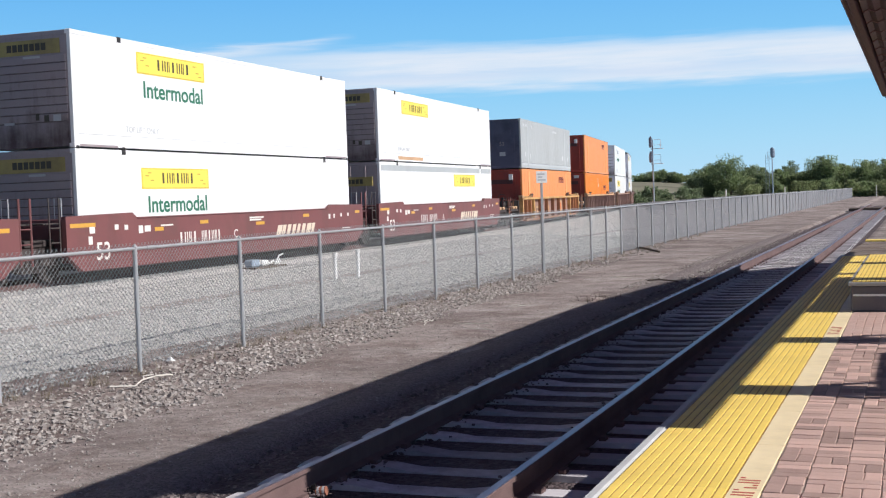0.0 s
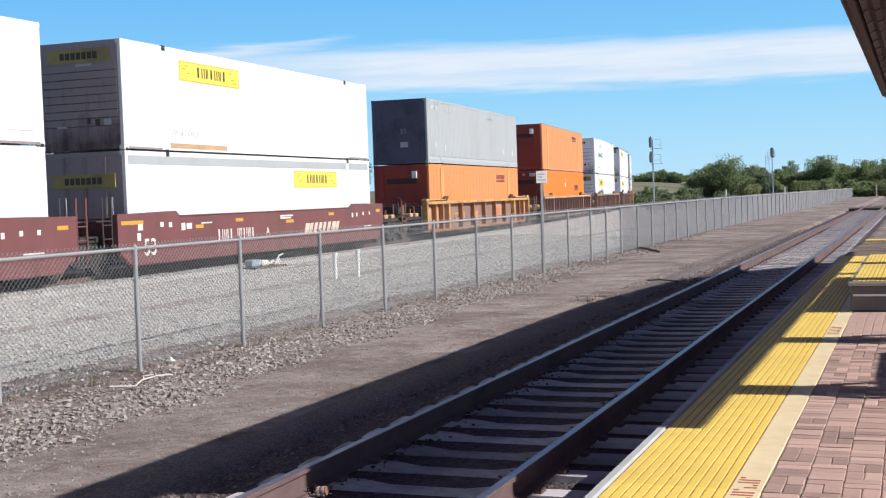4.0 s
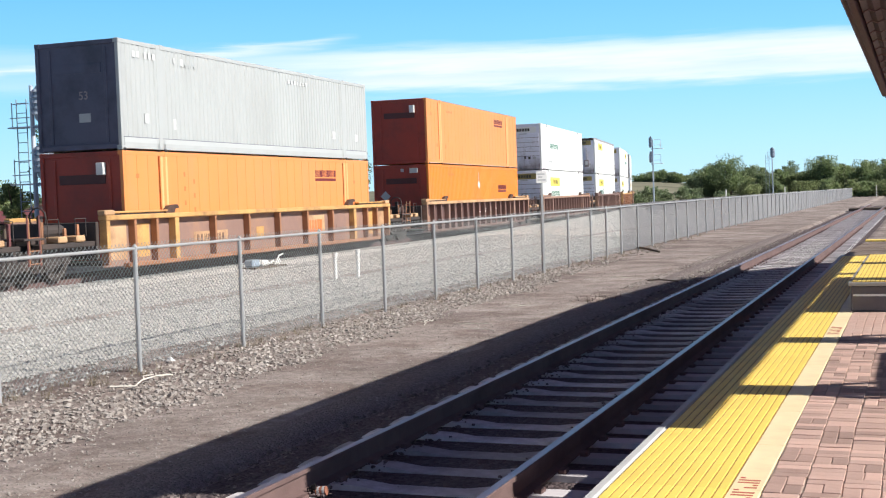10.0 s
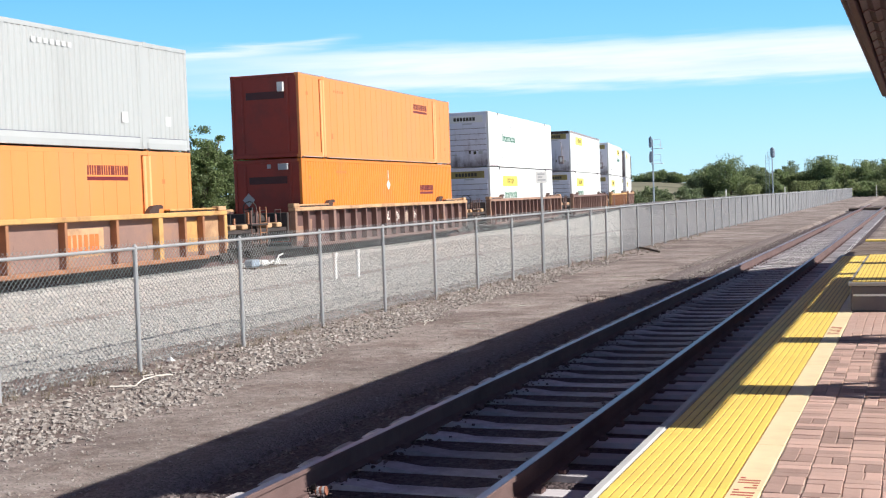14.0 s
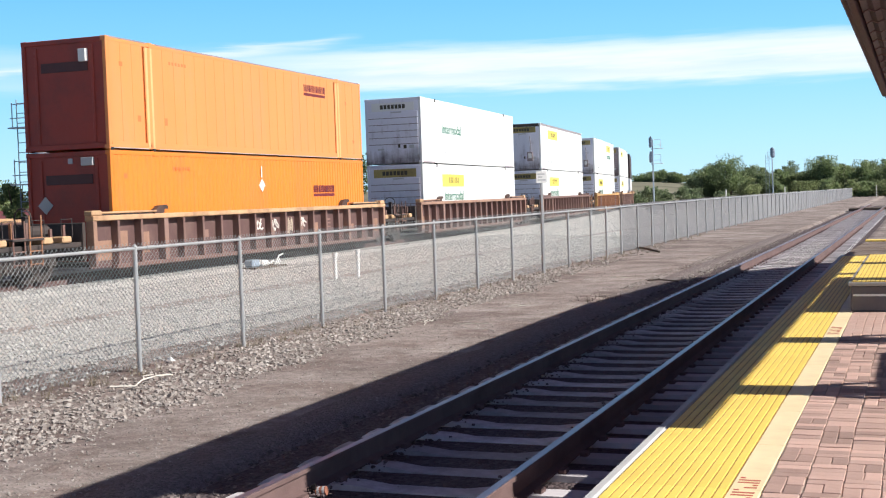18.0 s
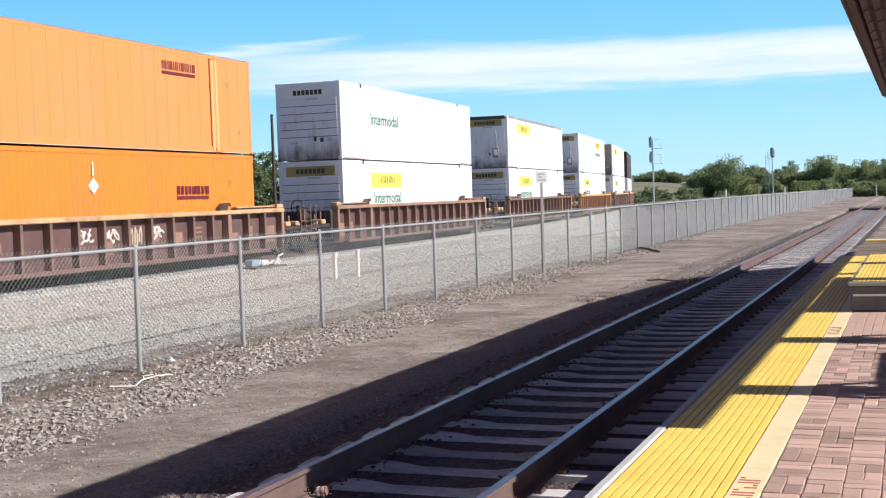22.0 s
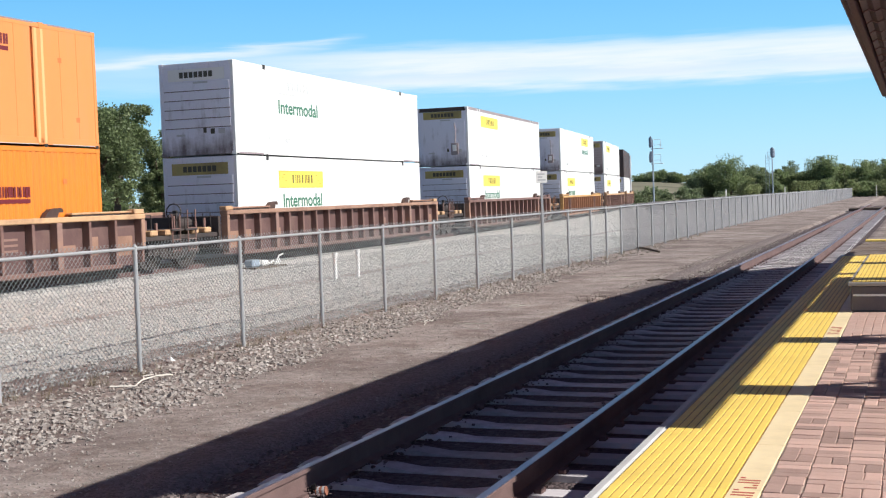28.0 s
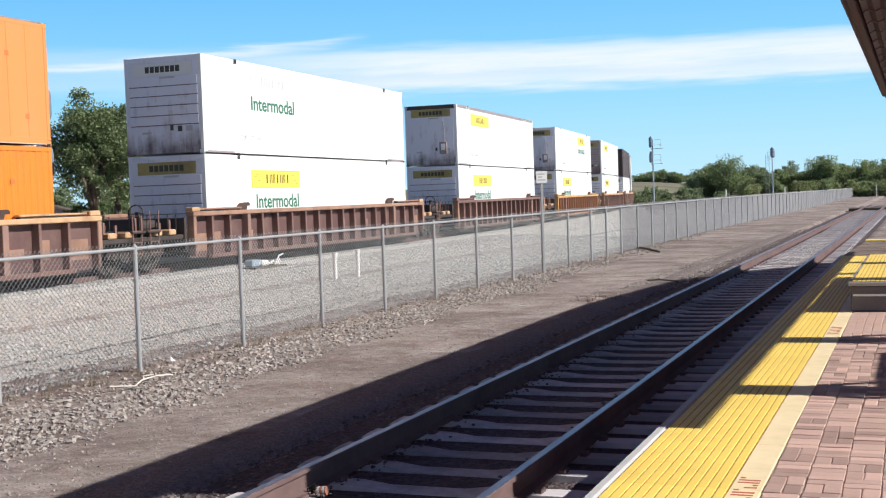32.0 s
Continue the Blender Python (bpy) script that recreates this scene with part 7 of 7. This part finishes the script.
def plate_car(label, letter, wheels, far_end="joint", near_end="joint"):
    """A smooth-sided oxide red well car unit, one of an articulated set."""
    c = thing("well_car", label, "railway car", group="well cars of the train")
    y0, y1 = -HALF - 0.75, HALF + 0.75
    for x in (1, -1):
        prof = [(y0, 0.62), (y0 + 0.55, 0.24), (y1 - 0.55, 0.24), (y1, 0.62), (y1, 1.56), (y1 - 2.75, 1.60), (y1 - 2.95, 1.47), (y0 + 2.95, 1.47), (y0 + 2.75, 1.60), (y0, 1.56)]
        sd = part("side", Shape().prism(prof, min(x * 1.36, x * 1.49), max(x * 1.36, x * 1.49), "x"), CAR_RED, c)
        part("top_lip", Shape().box(min(x * 1.30, x * 1.52), max(x * 1.30, x * 1.52), y0 + 2.95, y1 - 2.95, 1.44, 1.475, 0.01), CAR_RED, sd)
        part("bottom_chord", Shape().box(min(x * 1.30, x * 1.50), max(x * 1.30, x * 1.50), y0 + 0.6, y1 - 0.6, 0.20, 0.30, 0.02), CAR_RED, sd)
        if x < 0:
            continue
        f = 1.49
        part("lettering", DIGITS, None, sd, "white painted number", at=Matrix.Translation((f + 0.001, -HALF + 0.38, 0.46)) @ SIDE)
        part("lettering", LETTER_C if letter == "C" else LETTER_A, None, sd, "white painted unit letter", at=Matrix.Translation((f + 0.001, -HALF + 7.2, 0.72)) @ SIDE)
        brand_bars(sd, f, -HALF + 4.2, 0.68, 0.95, 0.32, LOGO_WHITE, 4, name="number_bar", label="white bars in place of the owner's initials")
        brand_bars(sd, f, -HALF + 5.35, 0.68, 1.1, 0.32, LOGO_WHITE, 6, name="number_bar", label="white bars in place of the number")
        brand_bars(sd, f, -HALF + 9.8, 0.60, 2.85, 0.40, LOGO_CREAM, 4, 0.2, bold=True)
        for y, z, w in ((-0.6, 1.28, 1.0), (3.0, 1.08, 0.42), (5.3, 1.2, 0.45), (8.6, 1.06, 0.55), (11.9, 1.22, 0.45), (16.2, 1.25, 0.4)):
            part("reflector", Shape().box(f - 0.002, f + 0.004, -HALF + y, -HALF + y + w, z, z + 0.10), REFLECT, sd, "yellow reflector strip")
        marks("stencil", sd, f, ((0.15, 1.12, 0.22, 0.16), (1.2, 1.18, 0.16, 0.13), (1.62, 1.16, 0.16, 0.13), (2.25, 1.05, 0.2, 0.2), (2.52, 1.08, 0.28, 0.16), (8.2, 1.27, 0.9, 0.05), (8.2, 1.20, 0.75, 0.05), (13.9, 1.1, 0.14, 0.16),
              (14.3, 1.12, 0.12, 0.14), (14.9, 1.16, 0.12, 0.12), (15.5, 1.16, 0.12, 0.12), (3.3, 1.2, 0.6, 0.04), (15.0, 0.72, 0.7, 0.04), (15.0, 0.64, 0.55, 0.04), (0.1, 0.85, 0.16, 0.2)), LOGO_WHITE, "white illegible stencil")
    part("floor", Shape().box(-1.36, 1.36, -HALF - 0.3, HALF + 0.3, 0.24, 0.335, 0.02), STEEL, c)
    for d, kind in ((-1, near_end), (1, far_end)):
        y = y1 if d > 0 else y0
        if kind == "joint":
            e = part("end_platform", Shape().box(-0.9, 0.9, *sorted((y - d * 0.3, y + d * 0.78)), 0.85, 1.02, 0.02), STEEL, c)
            part("bulkhead", Shape().box(-1.35, 1.35, *sorted((y - d * 0.7, y - d * 0.62)), 0.4, 1.5, 0.02), CAR_RED, e)
            ld = Shape()
            for k in (0.12, 0.5):
                ld.tube((1.40, y + d * k, 0.45), (1.40, y + d * k, 2.0), 0.03 if d > 0 else 0.02, 6)
            for z in (0.6, 0.95, 1.3):
                ld.tube((1.40, y + d * 0.12, z), (1.40, y + d * 0.5, z), 0.018, 6)
            part("ladder", ld, CAR_RED if d > 0 else STEEL, e)
            part("grab_iron", Shape().bent([(1.30, y - d * 0.1, 1.5), (1.30, y - d * 0.1, 2.0), (1.10, y - d * 0.1, 2.0), (1.10, y - d * 0.1, 1.5)], 0.016), GALV, e, "bent pale grab iron")
            part("walkway", Shape().box(-1.3, 1.3, *sorted((y, y + d * 0.6)), 1.38, 1.42, 0.01), STEEL, e)
            if d > 0:
                truck(c, HALF + 1.575, wheels)
        else:
            end_fittings(c, y, d, CAR_RED, CAR_TAN, wheels)
    return c


def wall_stack(lower, upper):
    return [(lower, FLOOR), (upper, FLOOR + CH + 0.018)]


WHEELS = []
TRAIN = []                                   # (thing, metres behind the first front wall, height over the rail)


def couple(offset, car, lower, upper):
    TRAIN.append((car, offset, 0.0))
    for c, z in wall_stack(lower, upper):
        TRAIN.append((c, offset, z))


def build_train():
    y_up, y_dn = (2.78, 2.16, "yellow", True), (2.78, 2.19, "yellow", True)
    white = "white smooth-sided intermodal container with yellow signs"
    red = "oxide red smooth-sided articulated well car"
    couple(-19.3, plate_car(red, "A", WHEELS), smooth_container(white, GREY_DIRTY), smooth_container(white, GREY_DIRTY))
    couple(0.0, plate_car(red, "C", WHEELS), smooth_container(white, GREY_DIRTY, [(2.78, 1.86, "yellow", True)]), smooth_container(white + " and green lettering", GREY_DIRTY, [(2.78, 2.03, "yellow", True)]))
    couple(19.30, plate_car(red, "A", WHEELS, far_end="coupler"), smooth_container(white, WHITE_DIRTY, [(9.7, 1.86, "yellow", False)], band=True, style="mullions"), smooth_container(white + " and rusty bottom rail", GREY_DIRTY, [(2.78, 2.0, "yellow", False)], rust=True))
    brown = "weathered brown well car with upright stakes"
    couple(42.47, stake_car("worn yellow and brown well car with upright stakes", CAR_RUST, CAR_PANEL, CAR_YELLOW, 2.03, WHEELS, brand=True),
           ribbed_container("faded orange ribbed container with dark red name", ORANGE_PALE, MAROON, (11.44, 2.07), pale=ORANGE_LIGHT), ribbed_container("light grey ribbed container with shade-coloured slate front", SILVER, NAVY, pale=SILVER_PALE))
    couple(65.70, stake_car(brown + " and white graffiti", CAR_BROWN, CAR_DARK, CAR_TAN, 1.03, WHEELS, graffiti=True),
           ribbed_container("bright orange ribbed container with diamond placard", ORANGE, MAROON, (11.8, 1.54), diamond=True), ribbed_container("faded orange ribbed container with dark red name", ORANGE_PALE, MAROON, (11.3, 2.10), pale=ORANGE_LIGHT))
    couple(88.70, stake_car(brown + " and tan chords", CAR_BROWN, CAR_DARK, CAR_WORN, 1.03, WHEELS), smooth_container(white + " and green lettering", WHITE_DIRTY, [(2.78, 1.86, "yellow", True)], style="boards"),
           smooth_container("white smooth-sided container with faded sign and green lettering", WHITE_DIRTY, [(2.68, 2.03, "white", True)], front_panel="grey", style="boards"))
    couple(112.32, stake_car(brown, CAR_BROWN, CAR_DARK, CAR_BROWN, 1.03, WHEELS), smooth_container(white, WHITE_DIRTY, [(2.6, 1.86, "yellow", True)], style="boards"), smooth_container(white, WHITE_DIRTY, [(2.46, 1.98, "yellow", False)], dark_top=True, style="plain"))
    couple(135.63, stake_car("worn yellow well car with upright stakes", CAR_RUST, CAR_DARK, CAR_YELLOW, 1.03, WHEELS), smooth_container(white, WHITE_DIRTY, [(2.6, 1.86, "yellow", True)], style="boards"), smooth_container(white, WHITE_DIRTY, [(9.6, 2.0, "yellow", True)], style="plain"))
    rest = []
    couple(158.99, stake_car(brown, CAR_BROWN, CAR_DARK, CAR_TAN, 1.03, rest), smooth_container(white, WHITE_DIRTY, [(2.6, 1.86, "yellow", False)]), smooth_container(white, GREY_DIRTY, [(2.6, 2.0, "yellow", False)]))
    couple(182.3, stake_car(brown, CAR_BROWN, CAR_DARK, CAR_TAN, 1.03, rest), smooth_container(white, WHITE_DIRTY), ribbed_container("dark brown ribbed steel container", SOOT_BROWN, SOOT_BROWN))
    couple(205.6, stake_car(brown, CAR_BROWN, CAR_DARK, CAR_TAN, 1.03, rest), smooth_container(white, WHITE_DIRTY), smooth_container(white, WHITE_DIRTY))
    couple(228.9, stake_car(brown, CAR_BROWN, CAR_DARK, CAR_TAN, 1.03, rest), smooth_container(white, WHITE_DIRTY), smooth_container(white, WHITE_DIRTY))


build_train()


# ---- brick pavers of the platform ----
def build_pavers():
    pf = bpy.data.objects["platform"]
    rr = random.Random(8)
    long = Shape().box(-0.0965, 0.0965, -0.0465, 0.0465, 0.15, 0.198, 0.003).mesh("paver", BRICK)
    tall = Shape().box(-0.0468, 0.0468, -0.0965, 0.0965, 0.15, 0.198, 0.003).mesh("paver", BRICK)
    rest = Shape()
    for col in range(15):
        x0 = BRICK_START + 0.102 + 0.202 * col
        y = (5.6 if col < 5 else 0.4) + 0.05 * (col % 2)
        while y < (24 if col < 5 else 14):
            near = y < 13.5 and col < 4
            x = x0 + 0.006 * math.sin(1.9 * y + 0.7 * col) + rr.uniform(-0.003, 0.003)
            if rr.random() < 0.72:
                if near:
                    part("paver", long, None, pf, at=pose(x, y + 0.05, rr.uniform(-0.004, 0.003), 0, 0, rr.uniform(-1.8, 1.8)))
                else:
                    rest.box(x - 0.0965, x + 0.0965, y, y + 0.093, 0.15, 0.198, 0.004)
                y += 0.1005
            else:
                for k in (-0.05, 0.05):
                    if near:
                        part("paver", tall, None, pf, at=pose(x + k, y + 0.1, rr.uniform(-0.004, 0.003), 0, 0, rr.uniform(-1.8, 1.8)))
                    else:
                        rest.box(x + k - 0.0465, x + k + 0.0465, y, y + 0.193, 0.15, 0.198, 0.004)
                y += 0.201
    for col in range(5):
        for i in range(80):
            x, y = BRICK_START + 0.102 + 0.202 * col, -2.5 + 0.1005 * i
            rest.box(x - 0.0965, x + 0.0965, y, y + 0.093, 0.15, 0.198, 0.004)
    # the rest of the platform, behind and beside the way
    for col in range(30):
        x = BRICK_START + 0.102 + 0.202 * col
        for y0, y1 in ((-6.0, -2.6), (24.2, 29.9)) if col < 5 else ((-6.0, 0.3), (14.1, 29.9)) if col < 15 else ((-6.0, 29.9),):
            for i in range(int((y1 - y0) / 0.1005)):
                y = y0 + 0.1005 * i + 0.05 * (col % 2)
                rest.box(x - 0.0965, x + 0.0965, y, y + 0.093, 0.15, 0.197 + rr.uniform(-0.002, 0.001))
    ob = part("far_pavers", rest, BRICK, pf, fix=False)
    ob["kind"] = "stuff"


build_pavers()


# ---- what moves: the train rolls past and slows down ----
# where the first container's front wall stands along the track, second by second
STATIONS = [24.15, 19.61, 15.35, 11.11, 6.89, 2.68, -1.47, -5.49, -9.26, -12.87, -16.38, -19.73, -23.02, -26.23, -29.29, -32.18, -34.93,
            -37.60, -40.14, -42.48, -44.79, -46.86, -48.88, -50.68, -52.25, -53.70, -54.94, -55.90, -56.73, -57.43, -57.98, -58.39, -58.58]


def rolled(t):
    """The station at any time, on a smooth curve through the seconds."""
    i = min(int(t), 31)
    f = t - i
    p = [STATIONS[min(max(j, 0), 32)] for j in (i - 1, i, i + 1, i + 2)]
    if i == 0:
        p[0] = 2 * p[1] - p[2]
    if i == 31:
        p[3] = 2 * p[2] - p[1] + 0.12
    return p[1] + 0.5 * f * (p[2] - p[0] + f * (2 * p[0] - 5 * p[1] + 4 * p[2] - p[3] + f * (3 * (p[1] - p[2]) + p[3] - p[0])))


def motions():
    # the thin clouds drift slowly
    walk(bpy.data.objects["backdrop"], [(0.0, pose(0, 0, 0)), (16.0, pose(0, 0, 0, 0, 0, -0.33)), (32.0, pose(0, 0, 0, 0, 0, -0.67))])
    for ob, offset, z in TRAIN:
        walk(ob, [(float(t), along(STATIONS[t] + offset + HALF, 0.0, z)) for t in range(33)])
    # the wheels turn as the train rolls
    times, last = [0.0], STATIONS[0]
    for k in range(1, 961):
        s = rolled(k / 30)
        if last - s > 0.55 or k == 960:
            times.append(k / 30)
            last = s
    for ws in WHEELS:
        y = ws.location.y
        rows = [(t, Matrix.Translation((0, y, 0.46)) @ Matrix.Rotation((STATIONS[0] - rolled(t)) / 0.46, 4, "X")) for t in times]
        walk(ws, rows)


motions()
